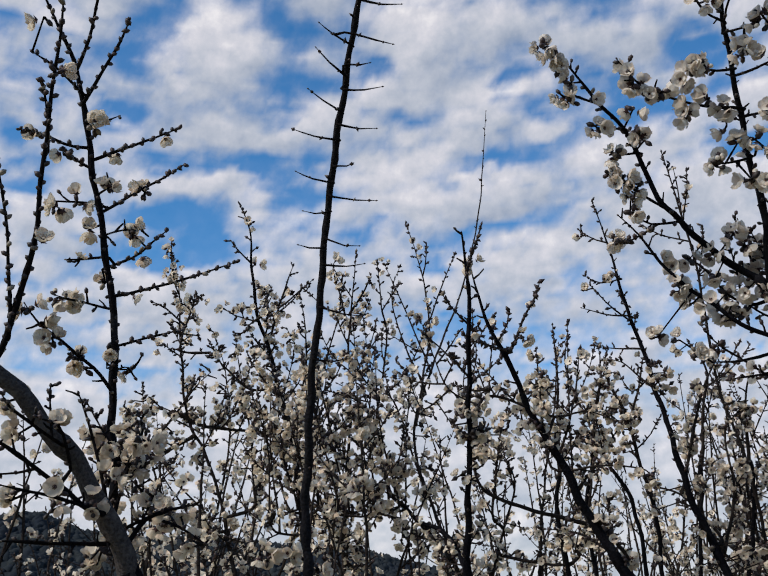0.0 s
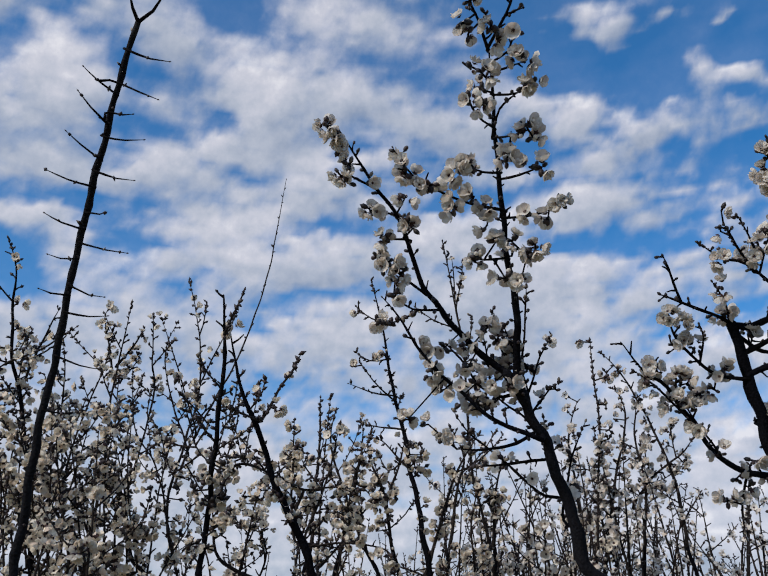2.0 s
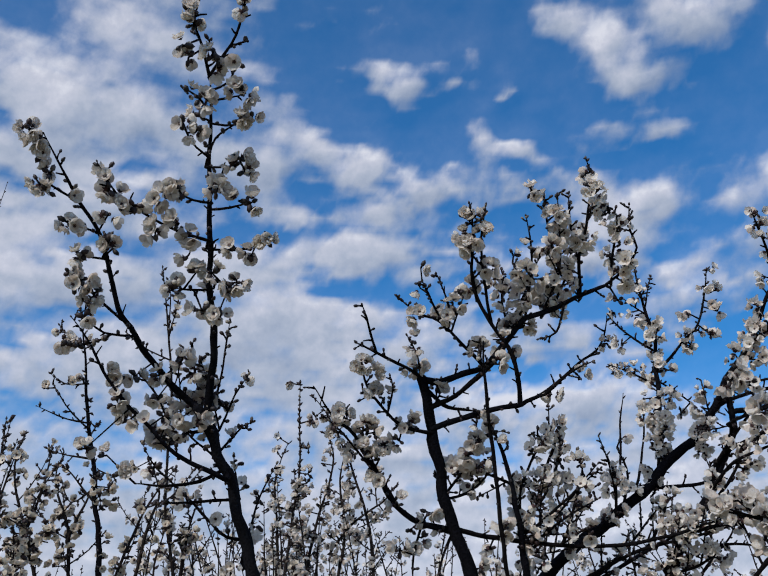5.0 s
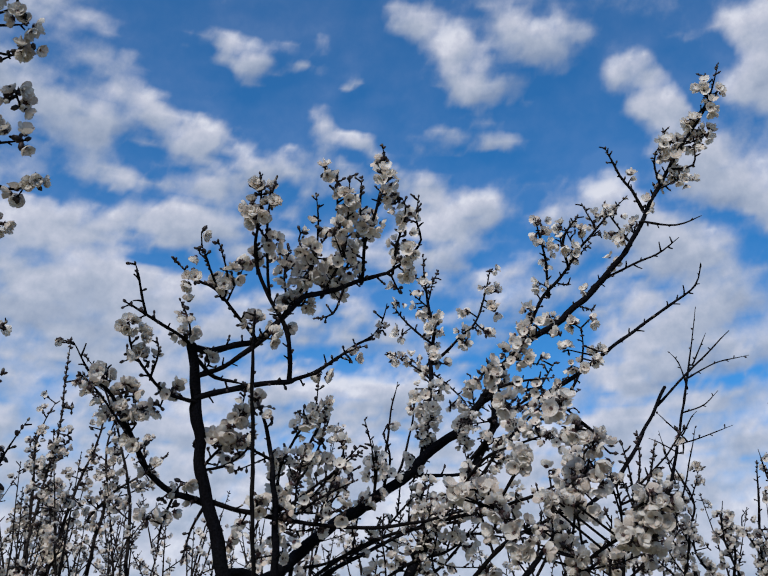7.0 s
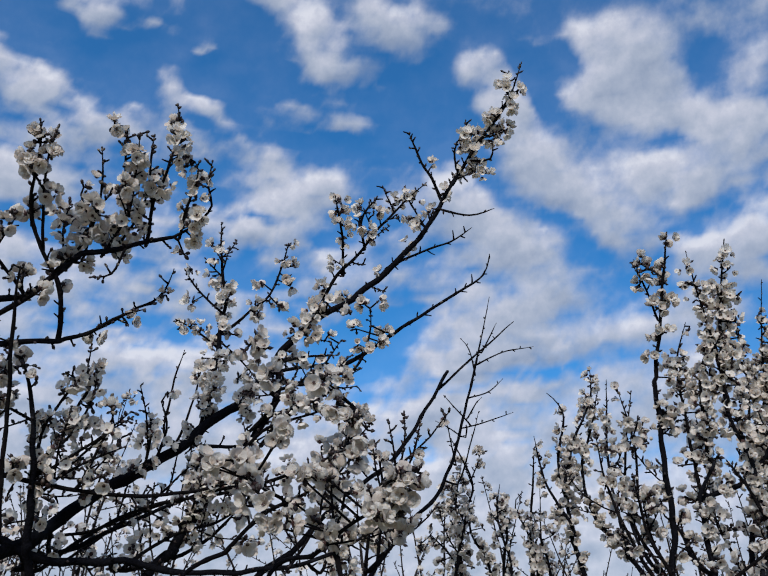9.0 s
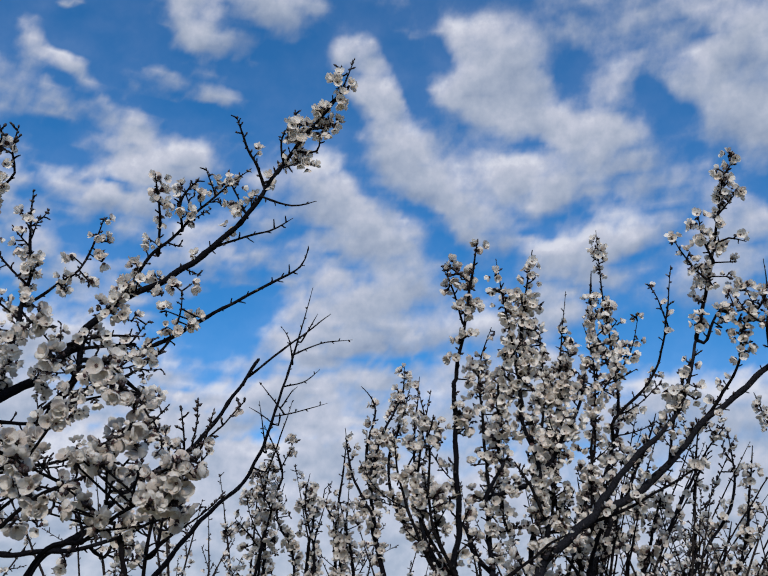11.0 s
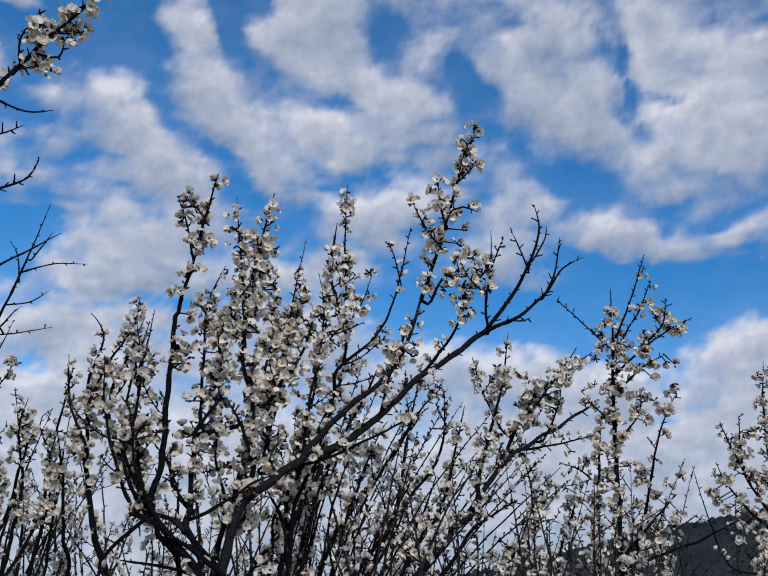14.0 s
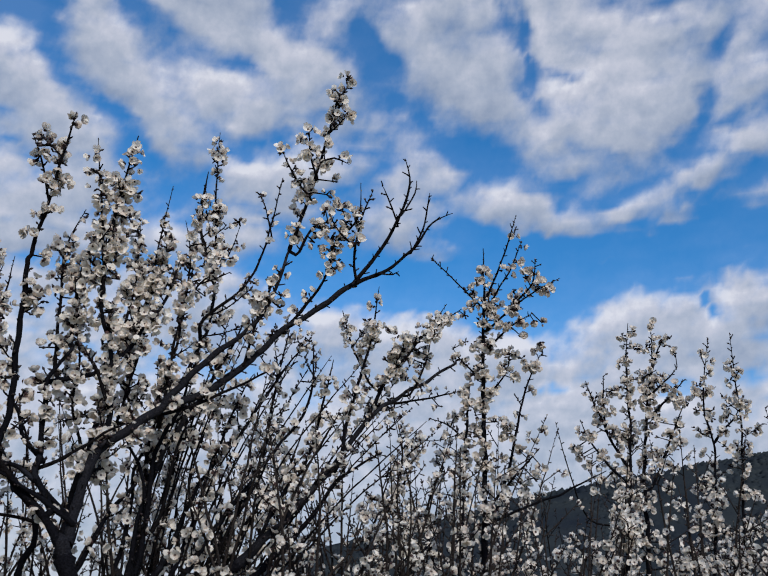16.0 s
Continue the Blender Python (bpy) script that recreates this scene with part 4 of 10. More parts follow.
OCT = [(0.0, 0.0, -1.0), (0.85, 0.0, -0.35), (0.26, 0.81, -0.35), (-0.69, 0.5, -0.35), (-0.69, -0.5, -0.35), (0.26, -0.81, -0.35),
       (0.69, 0.5, 0.55), (-0.26, 0.81, 0.55), (-0.85, 0.0, 0.55), (-0.26, -0.81, 0.55), (0.69, -0.5, 0.55), (0.0, 0.0, 1.2)]
OCT_F = [(0, 2, 1), (0, 3, 2), (0, 4, 3), (0, 5, 4), (0, 1, 5), (1, 2, 6), (2, 3, 7), (3, 4, 8), (4, 5, 9), (5, 1, 10),
         (6, 2, 7), (7, 3, 8), (8, 4, 9), (9, 5, 10), (10, 1, 6), (11, 6, 7), (11, 7, 8), (11, 8, 9), (11, 9, 10), (11, 10, 6)]
ORCHARD_PATH = Vector((0.3, -0.1, 1.6))


def finish(tree):
    """Joins the fine wood, the buds and the farther blossom of a tree; the nearer blossoms are parts."""
    b, rng = tree["base"], tree["rng"]
    if tree["tv"]:
        v = np.array(tree["tv"]) - np.array(b)
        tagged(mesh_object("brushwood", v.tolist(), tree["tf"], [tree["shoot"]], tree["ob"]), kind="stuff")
    if tree["bud_at"]:
        rough = [(0, 0, -1.0), (0.9, 0, 0.1), (-0.45, 0.78, 0.1), (-0.45, -0.78, 0.1), (0, 0, 1.2)]
        rough_f = [(0, 2, 1), (0, 3, 2), (0, 1, 3), (4, 1, 2), (4, 2, 3), (4, 3, 1)]
        six = [(0, 0, -1.0), (0.9, 0, 0), (0, 0.9, 0), (-0.9, 0, 0), (0, -0.9, 0), (0, 0, 1.2)]
        six_f = [(0, 2, 1), (0, 3, 2), (0, 4, 3), (0, 1, 4), (5, 1, 2), (5, 2, 3), (5, 3, 4), (5, 4, 1)]
        shape, shape_f = (OCT, OCT_F) if tree["key"] in ("A", "C", "D") else (six, six_f) if tree["fine"] else (rough, rough_f)
        v, f, base = [], [], np.array(shape)
        for p, way, r in tree["bud_at"]:
            q, o = np.array(way.to_track_quat("Z", "Y").to_matrix()), len(v)
            r *= 1.35 if tree["key"][0] in "KC" else 1.1
            v.extend((base * (0.86 * r, 0.86 * r, 1.25 * r) @ q.T + np.array(p - way * 0.5 * r - b)).tolist())
            f.extend((i + o, j + o, k + o) for i, j, k in shape_f)
        tagged(mesh_object("bud_cover", v, f, [BUD], tree["ob"]), "dark red-brown winter buds", kind="stuff")
    flowers = sorted(tree["flowers"], key=lambda q: (q[0] - ORCHARD_PATH).length)
    for p, q, size, kind in flowers[:tree["near"]]:
        split = tree["key"] in ("A", "C", "D")
        ob = new("blossom", (CROWN_MESHES if split else NEAR_MESHES)[tree["key"] in CREAM][kind])
        ob.parent = tree["ob"]
        ob.matrix_basis = Matrix.Translation(p - b) @ q.to_4x4() @ Matrix.Scale(size, 4)
        if split:
            new("calyx", CALYX_MESHES[kind]).parent = ob
    rest = flowers[tree["near"]:]
    if rest:
        v, f, s, o = [], [], [], 0
        for p, q, size, kind in rest:
            data = (MID_FLOWERS if tree['fine'] else FAR_FLOWERS)[min(kind, 4)]
            v.append(data[0] * size @ np.array(q).T + np.array(p - b))
            f.extend(tuple(i + o for i in face) for face in data[1])
            s.extend(data[2])
            o += len(data[0])
        tagged(mesh_object("blossom_mass", np.concatenate(v).tolist(), f, PETAL_MATS[tree["key"] in CREAM], tree["ob"], slots=s), kind="stuff")


def thicket(key, base, top, spread, shoots, label, flowering=1.0, near=34, full="d", stem=0.008):
    """A plum tree that stands behind the others: a vase of upright shoots, full of blossom."""
    tree = plum_tree(key, base, 0.05, label)
    tree["near"], tree["fine"], rng = near, False, tree["rng"]
    for k in range(5):
        a, r = 2 * math.pi * (k + rng.uniform(-0.3, 0.3)) / 5, spread * rng.uniform(0.3, 0.6)
        h = rng.uniform(0.5, 0.62) * top
        fork = Vector((base[0] + r * math.cos(a), base[1] + r * math.sin(a), h))
        c = tree["crotch"]
        branch_mesh(tree, "branch", [c, c + (fork - c) * 0.5 + Vector((0.06 * math.cos(a), 0.06 * math.sin(a), -0.05)), fork], 0.026, 0.015, BARK)
        for j in range(shoots):
            e = Vector((fork.x + rng.uniform(-0.55, 0.55) * spread, fork.y + rng.uniform(-0.55, 0.55) * spread, top * rng.uniform(0.72, 1.0)))
            mid = fork + (e - fork) * 0.5 + Vector((rng.uniform(-0.07, 0.07), rng.uniform(-0.07, 0.07), 0.02))
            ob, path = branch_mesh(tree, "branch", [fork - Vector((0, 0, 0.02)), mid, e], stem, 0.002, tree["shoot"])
            spurs(tree, path, full if rng.random() < 0.75 * flowering else "s")
    return tree


LABELS = {
    "A": "plum tree with thick grey limb, budded twigs and few white blossoms",
    "B": "tall straight bare plum shoot with short thorny side twigs",
    "K1": "plum tree full of small white blossoms on dark twigs",
    "K2": "plum tree with upright dark stems and white blossom below",
    "K3": "slender plum tree with bare tips and white blossom",
    "K4": "plum tree of fine upright twigs with small white blossoms",
    "K5": "low plum tree with budded shoots and dense white blossom",
    "C": "forked dark plum tree with clusters of white blossoms on its leaders",
    "D": "pruned plum tree with crooked dark limbs and white blossom crown",
    "E": "wide plum tree with long leaning limbs and heavy white blossom",
    "E3": "young plum tree with bare forked twigs above sparse blossom",
    "F": "large spreading plum tree dense with white blossom and dark limbs",
    "FL": "plum tree of upright blossoming stems beside the large spreading one",
    "G": "slim upright plum tree with white blossoms and bare pointed tips",
    "H": "plum tree in pale blossom before the dark wooded hill",
}

A = plum_tree('A', (-0.353, 1.354), 0.035)
limb(A, 't', 0.0180, 0.0112, (-0.353, 1.354, 1.657), (-0.382, 1.318, 1.737), (-0.412, 1.283, 1.799), (-0.449, 1.245, 1.844), (-0.483, 1.204, 1.892), (-0.517, 1.163, 1.928), (-0.554, 1.124, 1.946), rooted=True)
limb(A, 'k', 0.0085, 0.0033, (-0.402, 1.386, 1.746), (-0.399, 1.386, 1.819), (-0.409, 1.379, 1.891), (-0.412, 1.370, 1.965), (-0.413, 1.360, 2.025), (-0.420, 1.346, 2.084), (-0.430, 1.324, 2.157), (-0.439, 1.298, 2.229), (-0.449, 1.272, 2.292), (-0.456, 1.241, 2.360), (-0.466, 1.213, 2.412), (-0.484, 1.185, 2.454), (-0.503, 1.155, 2.495), (-0.515, 1.134, 2.522))
limb(A, 'k', 0.0036, 0.0020, (-0.455, 1.236, 2.359), (-0.429, 1.220, 2.399), (-0.402, 1.204, 2.436), (-0.381, 1.185, 2.473))
limb(A, 'k', 0.0032, 0.0020, (-0.461, 1.208, 2.400), (-0.440, 1.183, 2.435), (-0.419, 1.146, 2.482), (-0.404, 1.121, 2.511))
limb(A, 'k', 0.0032, 0.0016, (-0.455, 1.229, 2.370), (-0.475, 1.194, 2.381), (-0.506, 1.146, 2.388))
limb(A, 'k', 0.0032, 0.0015, (-0.451, 1.272, 2.299), (-0.479, 1.238, 2.288), (-0.498, 1.209, 2.285), (-0.523, 1.172, 2.275))
limb(A, 'k', 0.0028, 0.0016, (-0.448, 1.289, 2.270), (-0.463, 1.263, 2.270), (-0.476, 1.228, 2.276))
limb(A, 'k', 0.0032, 0.0017, (-0.445, 1.282, 2.285), (-0.409, 1.302, 2.312), (-0.363, 1.324, 2.346), (-0.328, 1.339, 2.372))
limb(A, 'k', 0.0032, 0.0017, (-0.438, 1.321, 2.212), (-0.405, 1.337, 2.243), (-0.365, 1.354, 2.281), (-0.324, 1.369, 2.320))
limb(A, 'k', 0.0032, 0.0017, (-0.430, 1.357, 2.133), (-0.399, 1.374, 2.156), (-0.372, 1.384, 2.186), (-0.350, 1.392, 2.211))
limb(A, 'k', 0.0032, 0.0017, (-0.421, 1.376, 2.090), (-0.380, 1.408, 2.114), (-0.333, 1.440, 2.141), (-0.290, 1.466, 2.168), (-0.251, 1.487, 2.191))
limb(A, 'k', 0.0028, 0.0017, (-0.419, 1.401, 2.016), (-0.381, 1.434, 2.039), (-0.331, 1.473, 2.066))
limb(A, 'm', 0.0028, 0.0016, (-0.444, 1.314, 2.221), (-0.471, 1.286, 2.213), (-0.498, 1.257, 2.201))
limb(A, 'm', 0.0028, 0.0016, (-0.436, 1.350, 2.147), (-0.465, 1.317, 2.130), (-0.479, 1.299, 2.123))
limb(A, 'm', 0.0028, 0.0016, (-0.428, 1.380, 2.072), (-0.453, 1.347, 2.068), (-0.488, 1.295, 2.065))
limb(A, 'm', 0.0035, 0.0019, (-0.409, 1.350, 1.936), (-0.428, 1.326, 1.961), (-0.457, 1.296, 1.983), (-0.490, 1.258, 2.008), (-0.505, 1.233, 2.031))
limb(A, 'm', 0.0024, 0.0012, (-0.434, 1.337, 2.179), (-0.406, 1.332, 2.185), (-0.375, 1.330, 2.184))
limb(A, 'm', 0.0024, 0.0012, (-0.439, 1.308, 2.238), (-0.421, 1.298, 2.245), (-0.405, 1.290, 2.250))
limb(A, 'm', 0.0024, 0.0012, (-0.452, 1.257, 2.325), (-0.432, 1.251, 2.331), (-0.400, 1.243, 2.338))
limb(A, 'm', 0.0020, 0.0012, (-0.421, 1.410, 1.980), (-0.404, 1.404, 1.982), (-0.387, 1.399, 1.979))
limb(A, 'k', 0.0055, 0.0017, (-0.496, 1.153, 1.938), (-0.485, 1.147, 1.973), (-0.465, 1.132, 2.039), (-0.449, 1.101, 2.127), (-0.433, 1.061, 2.214), (-0.419, 1.026, 2.280), (-0.402, 0.981, 2.352), (-0.398, 0.960, 2.381))
limb(A, 'k', 0.0031, 0.0017, (-0.486, 1.152, 1.954), (-0.484, 1.143, 1.985), (-0.487, 1.108, 2.074), (-0.490, 1.083, 2.126), (-0.493, 1.059, 2.170))
limb(A, 'k', 0.0025, 0.0014, (-0.440, 1.087, 2.206), (-0.438, 1.060, 2.235), (-0.437, 1.027, 2.266))
limb(A, 'm', 0.0043, 0.0027, (-0.388, 1.285, 1.747), (-0.407, 1.268, 1.755), (-0.431, 1.242, 1.777), (-0.461, 1.208, 1.801), (-0.488, 1.175, 1.821), (-0.506, 1.153, 1.832))
limb(A, 'm', 0.0032, 0.0020, (-0.385, 1.286, 1.743), (-0.428, 1.239, 1.759), (-0.455, 1.207, 1.763), (-0.481, 1.174, 1.768))
limb(A, 'm', 0.0033, 0.0024, (-0.374, 1.324, 1.708), (-0.391, 1.308, 1.705), (-0.440, 1.256, 1.702), (-0.483, 1.202, 1.702))
limb(A, 'd', 0.0037, 0.0019, (-0.386, 1.337, 1.749), (-0.408, 1.341, 1.812), (-0.428, 1.342, 1.876), (-0.451, 1.339, 1.927))
limb(A, 'd', 0.0045, 0.0023, (-0.360, 1.349, 1.703), (-0.342, 1.371, 1.745), (-0.312, 1.392, 1.761), (-0.281, 1.412, 1.771))
limb(A, 'd', 0.0035, 0.0020, (-0.389, 1.391, 1.727), (-0.354, 1.416, 1.750), (-0.314, 1.442, 1.742), (-0.274, 1.470, 1.718))
limb(A, 'd', 0.0037, 0.0019, (-0.382, 1.340, 1.736), (-0.373, 1.357, 1.814), (-0.359, 1.369, 1.874), (-0.369, 1.369, 1.904))
limb(A, 'd', 0.0031, 0.0017, (-0.437, 1.202, 1.835), (-0.454, 1.173, 1.849), (-0.469, 1.143, 1.861), (-0.475, 1.123, 1.875))
limb(A, 'd', 0.0031, 0.0017, (-0.413, 1.214, 1.811), (-0.417, 1.178, 1.843), (-0.437, 1.144, 1.849))
clumps(A, (-0.340, 1.504, 1.759), (-0.357, 1.501, 1.748), (-0.324, 1.506, 1.768), (-0.345, 1.501, 1.774), (-0.309, 1.515, 1.716), (-0.296, 1.516, 1.724), (-0.417, 1.426, 1.810), (-0.426, 1.422, 1.816), (-0.424, 1.418, 1.846), (-0.440, 1.431, 1.690), (-0.429, 1.435, 1.682), (-0.205, 1.583, 1.711), (-0.192, 1.585, 1.703), (-0.155, 1.589, 1.708), (-0.489, 1.234, 1.845), (-0.496, 1.222, 1.889), (-0.462, 1.313, 1.752), (-0.492, 1.247, 1.759), (-0.418, 1.513, 1.911), (-0.451, 1.404, 1.878))
clumps(A, (-0.423, 1.412, 1.879), (-0.108, 1.594, 1.686), (-0.455, 1.325, 1.972), (-0.443, 1.332, 1.961), (-0.499, 1.238, 2.024), (-0.484, 1.249, 2.007), (-0.470, 1.261, 1.987), (-0.497, 1.334, 2.074), (-0.474, 1.344, 2.066), (-0.406, 1.370, 2.200), (-0.422, 1.290, 2.237), (-0.450, 1.309, 2.177), (-0.435, 1.364, 2.110), (-0.472, 1.322, 2.128), (-0.475, 1.240, 2.181), (-0.407, 1.444, 1.989), (-0.423, 1.200, 2.295), (-0.466, 1.208, 2.253), (-0.381, 1.350, 2.260), (-0.460, 1.063, 2.387))
B = plum_tree('B', (-0.116, 1.514), 0.035)
limb(B, 'n', 0.0081, 0.0040, (-0.116, 1.514, 1.661), (-0.121, 1.478, 1.762), (-0.117, 1.443, 1.848), (-0.110, 1.398, 1.939), (-0.101, 1.356, 2.013), (-0.092, 1.318, 2.071), (-0.080, 1.264, 2.145), (-0.070, 1.211, 2.207), (-0.061, 1.161, 2.260), (-0.051, 1.120, 2.298), (-0.040, 1.070, 2.340), (-0.025, 1.019, 2.378), (-0.016, 0.986, 2.400), rooted=True)
limb(B, 'n', 0.0030, 0.0013, (-0.016, 0.986, 2.400), (-0.024, 0.972, 2.410), (-0.030, 0.952, 2.424))
limb(B, 'n', 0.0030, 0.0013, (-0.016, 0.986, 2.400), (0.001, 0.973, 2.410), (0.017, 0.949, 2.429))
limb(B, 'p', 0.0022, 0.0009, (-0.041, 1.053, 2.333), (-0.060, 1.041, 2.339), (-0.080, 1.027, 2.349))
limb(B, 'p', 0.0022, 0.0009, (-0.032, 1.042, 2.341), (-0.006, 1.043, 2.331), (0.019, 1.042, 2.324))
limb(B, 'p', 0.0022, 0.0009, (-0.050, 1.084, 2.307), (-0.068, 1.071, 2.317), (-0.086, 1.055, 2.330))
limb(B, 'p', 0.0022, 0.0009, (-0.044, 1.075, 2.315), (-0.027, 1.072, 2.312), (-0.012, 1.066, 2.312))
limb(B, 'p', 0.0022, 0.0009, (-0.058, 1.123, 2.273), (-0.078, 1.112, 2.281), (-0.099, 1.097, 2.292))
limb(B, 'p', 0.0022, 0.0009, (-0.047, 1.101, 2.293), (-0.020, 1.098, 2.290), (0.005, 1.092, 2.291))
limb(B, 'p', 0.0022, 0.0009, (-0.064, 1.154, 2.244), (-0.092, 1.146, 2.245), (-0.122, 1.134, 2.250))
limb(B, 'p', 0.0022, 0.0009, (-0.055, 1.139, 2.259), (-0.029, 1.138, 2.252), (-0.004, 1.134, 2.250))
limb(B, 'p', 0.0022, 0.0009, (-0.074, 1.198, 2.199), (-0.097, 1.189, 2.200), (-0.121, 1.178, 2.207))
limb(B, 'p', 0.0022, 0.0009, (-0.061, 1.182, 2.216), (-0.048, 1.178, 2.214), (-0.038, 1.172, 2.216))
limb(B, 'p', 0.0022, 0.0009, (-0.069, 1.213, 2.183), (-0.036, 1.212, 2.176), (-0.005, 1.208, 2.174))
limb(B, 'p', 0.0022, 0.0009, (-0.080, 1.227, 2.165), (-0.096, 1.222, 2.161), (-0.113, 1.215, 2.162))
limb(B, 'p', 0.0022, 0.0009, (-0.076, 1.254, 2.133), (-0.053, 1.254, 2.124), (-0.031, 1.250, 2.121))
limb(B, 'p', 0.0022, 0.0009, (-0.089, 1.262, 2.122), (-0.105, 1.256, 2.120), (-0.122, 1.248, 2.123))
limb(B, 'p', 0.0022, 0.0009, (-0.080, 1.278, 2.102), (-0.051, 1.276, 2.099), (-0.024, 1.270, 2.101))
limb(B, 'p', 0.0022, 0.0009, (-0.089, 1.316, 2.048), (-0.058, 1.316, 2.038), (-0.029, 1.313, 2.034))
limb(B, 'p', 0.0022, 0.0009, (-0.098, 1.360, 1.979), (-0.072, 1.357, 1.976), (-0.048, 1.352, 1.979))
limb(B, 'p', 0.0022, 0.0009, (-0.023, 1.005, 2.367), (0.004, 1.005, 2.360), (0.030, 1.001, 2.357))
K1 = plum_tree('K1', (-0.193, 2.171), 0.035)
limb(K1, 'd', 0.0089, 0.0023, (-0.152, 2.093, 1.684), (-0.187, 2.085, 1.882), (-0.209, 2.070, 2.000), (-0.232, 2.053, 2.098), (-0.263, 2.026, 2.206), (-0.285, 2.007, 2.271), (-0.296, 1.980, 2.357), (-0.301, 1.946, 2.452), (-0.326, 1.920, 2.512), rooted=True)
limb(K1, 'd', 0.0040, 0.0017, (-0.262, 2.046, 2.206), (-0.231, 2.016, 2.309), (-0.202, 1.991, 2.385))
limb(K1, 'd', 0.0051, 0.0017, (-0.211, 2.069, 2.011), (-0.244, 2.040, 2.093), (-0.298, 2.028, 2.098), (-0.340, 2.008, 2.133), (-0.382, 1.984, 2.172))
limb(K1, 'd', 0.0058, 0.0018, (-0.334, 2.173, 1.689), (-0.378, 2.147, 1.892), (-0.413, 2.127, 1.979), (-0.448, 2.108, 2.044), (-0.464, 2.072, 2.174), (-0.468, 2.052, 2.240), (-0.471, 2.023, 2.326), (-0.484, 1.987, 2.410), rooted=True)
limb(K1, 's', 0.0033, 0.0017, (-0.443, 1.963, 2.200), (-0.414, 1.942, 2.285), (-0.401, 1.941, 2.294))
limb(K1, 's', 0.0028, 0.0017, (-0.443, 1.953, 2.231), (-0.476, 1.936, 2.260), (-0.509, 1.923, 2.273))
limb(K1, 'm', 0.0053, 0.0023, (-0.577, 2.095, 1.941), (-0.506, 2.099, 2.020), (-0.433, 2.093, 2.121), (-0.400, 2.091, 2.155))
limb(K1, 'd', 0.0053, 0.0023, (-0.486, 2.095, 2.064), (-0.409, 2.118, 2.034), (-0.309, 2.136, 2.025), (-0.207, 2.155, 1.993))
limb(K1, 's', 0.0033, 0.0017, (-0.277, 1.978, 2.249), (-0.220, 1.974, 2.283), (-0.154, 1.961, 2.336))
limb(K1, 'd', 0.0060, 0.0018, (-0.095, 2.246, 1.690), (-0.090, 2.242, 1.902), (-0.078, 2.223, 2.077), (-0.081, 2.189, 2.253), (-0.071, 2.159, 2.371), (-0.061, 2.126, 2.476), rooted=True)
limb(K1, 's', 0.0037, 0.0018, (-0.079, 2.181, 2.327), (-0.047, 2.166, 2.373), (-0.025, 2.149, 2.419))
limb(K1, 's', 0.0037, 0.0018, (-0.082, 2.188, 2.304), (-0.108, 2.159, 2.384), (-0.120, 2.142, 2.430))
limb(K1, 's', 0.0037, 0.0019, (-0.026, 2.310, 2.032), (0.013, 2.252, 2.271), (-0.001, 2.222, 2.366), (-0.010, 2.182, 2.471))
limb(K1, 'd', 0.0047, 0.0018, (-0.207, 2.164, 1.938), (-0.163, 2.164, 2.029), (-0.094, 2.162, 2.123), (-0.035, 2.153, 2.217), (-0.011, 2.138, 2.300))
limb(K1, 'd', 0.0043, 0.0018, (-0.524, 2.220, 1.892), (-0.556, 2.168, 2.010), (-0.563, 2.111, 2.138))
limb(K1, 's', 0.0043, 0.0012, (-0.169, 2.254, 2.023), (-0.145, 2.219, 2.187), (-0.108, 2.183, 2.315), (-0.095, 2.147, 2.419))
limb(K1, 'd', 0.0043, 0.0012, (-0.390, 2.248, 1.894), (-0.370, 2.226, 2.044), (-0.383, 2.192, 2.182), (-0.407, 2.165, 2.261))
limb(K1, 'd', 0.0041, 0.0012, (-0.219, 2.151, 2.004), (-0.185, 2.125, 2.139), (-0.179, 2.094, 2.250), (-0.194, 2.063, 2.338))
limb(K1, 'd', 0.0041, 0.0012, (-0.296, 2.160, 1.893), (-0.309, 2.136, 2.025), (-0.333, 2.102, 2.158), (-0.345, 2.075, 2.245))
limb(K1, 's', 0.0033, 0.0011, (-0.242, 2.015, 1.838), (-0.248, 1.996, 1.959), (-0.273, 1.966, 2.081))
limb(K1, 'd', 0.0033, 0.0011, (-0.230, 2.047, 1.843), (-0.248, 2.022, 1.989), (-0.240, 1.988, 2.141))
limb(K1, 'd', 0.0034, 0.0011, (-0.211, 2.069, 1.846), (-0.252, 2.044, 1.974), (-0.297, 2.009, 2.103))
limb(K1, 's', 0.0034, 0.0011, (-0.188, 2.063, 1.847), (-0.225, 2.038, 1.979), (-0.233, 2.006, 2.116))
limb(K1, 'd', 0.0032, 0.0011, (-0.153, 1.967, 1.837), (-0.193, 1.937, 1.992), (-0.246, 1.892, 2.145))
limb(K1, 'd', 0.0032, 0.0011, (-0.136, 1.969, 1.838), (-0.154, 1.942, 1.995), (-0.171, 1.901, 2.155))
limb(K1, 'd', 0.0035, 0.0012, (-0.131, 2.159, 1.862), (-0.152, 2.131, 2.030), (-0.185, 2.086, 2.198))
limb(K1, 'd', 0.0031, 0.0010, (-0.092, 1.934, 1.836), (-0.131, 1.906, 1.984), (-0.163, 1.866, 2.134))
limb(K1, 'd', 0.0034, 0.0011, (-0.080, 2.124, 1.860), (-0.114, 2.102, 1.986), (-0.130, 2.073, 2.116))
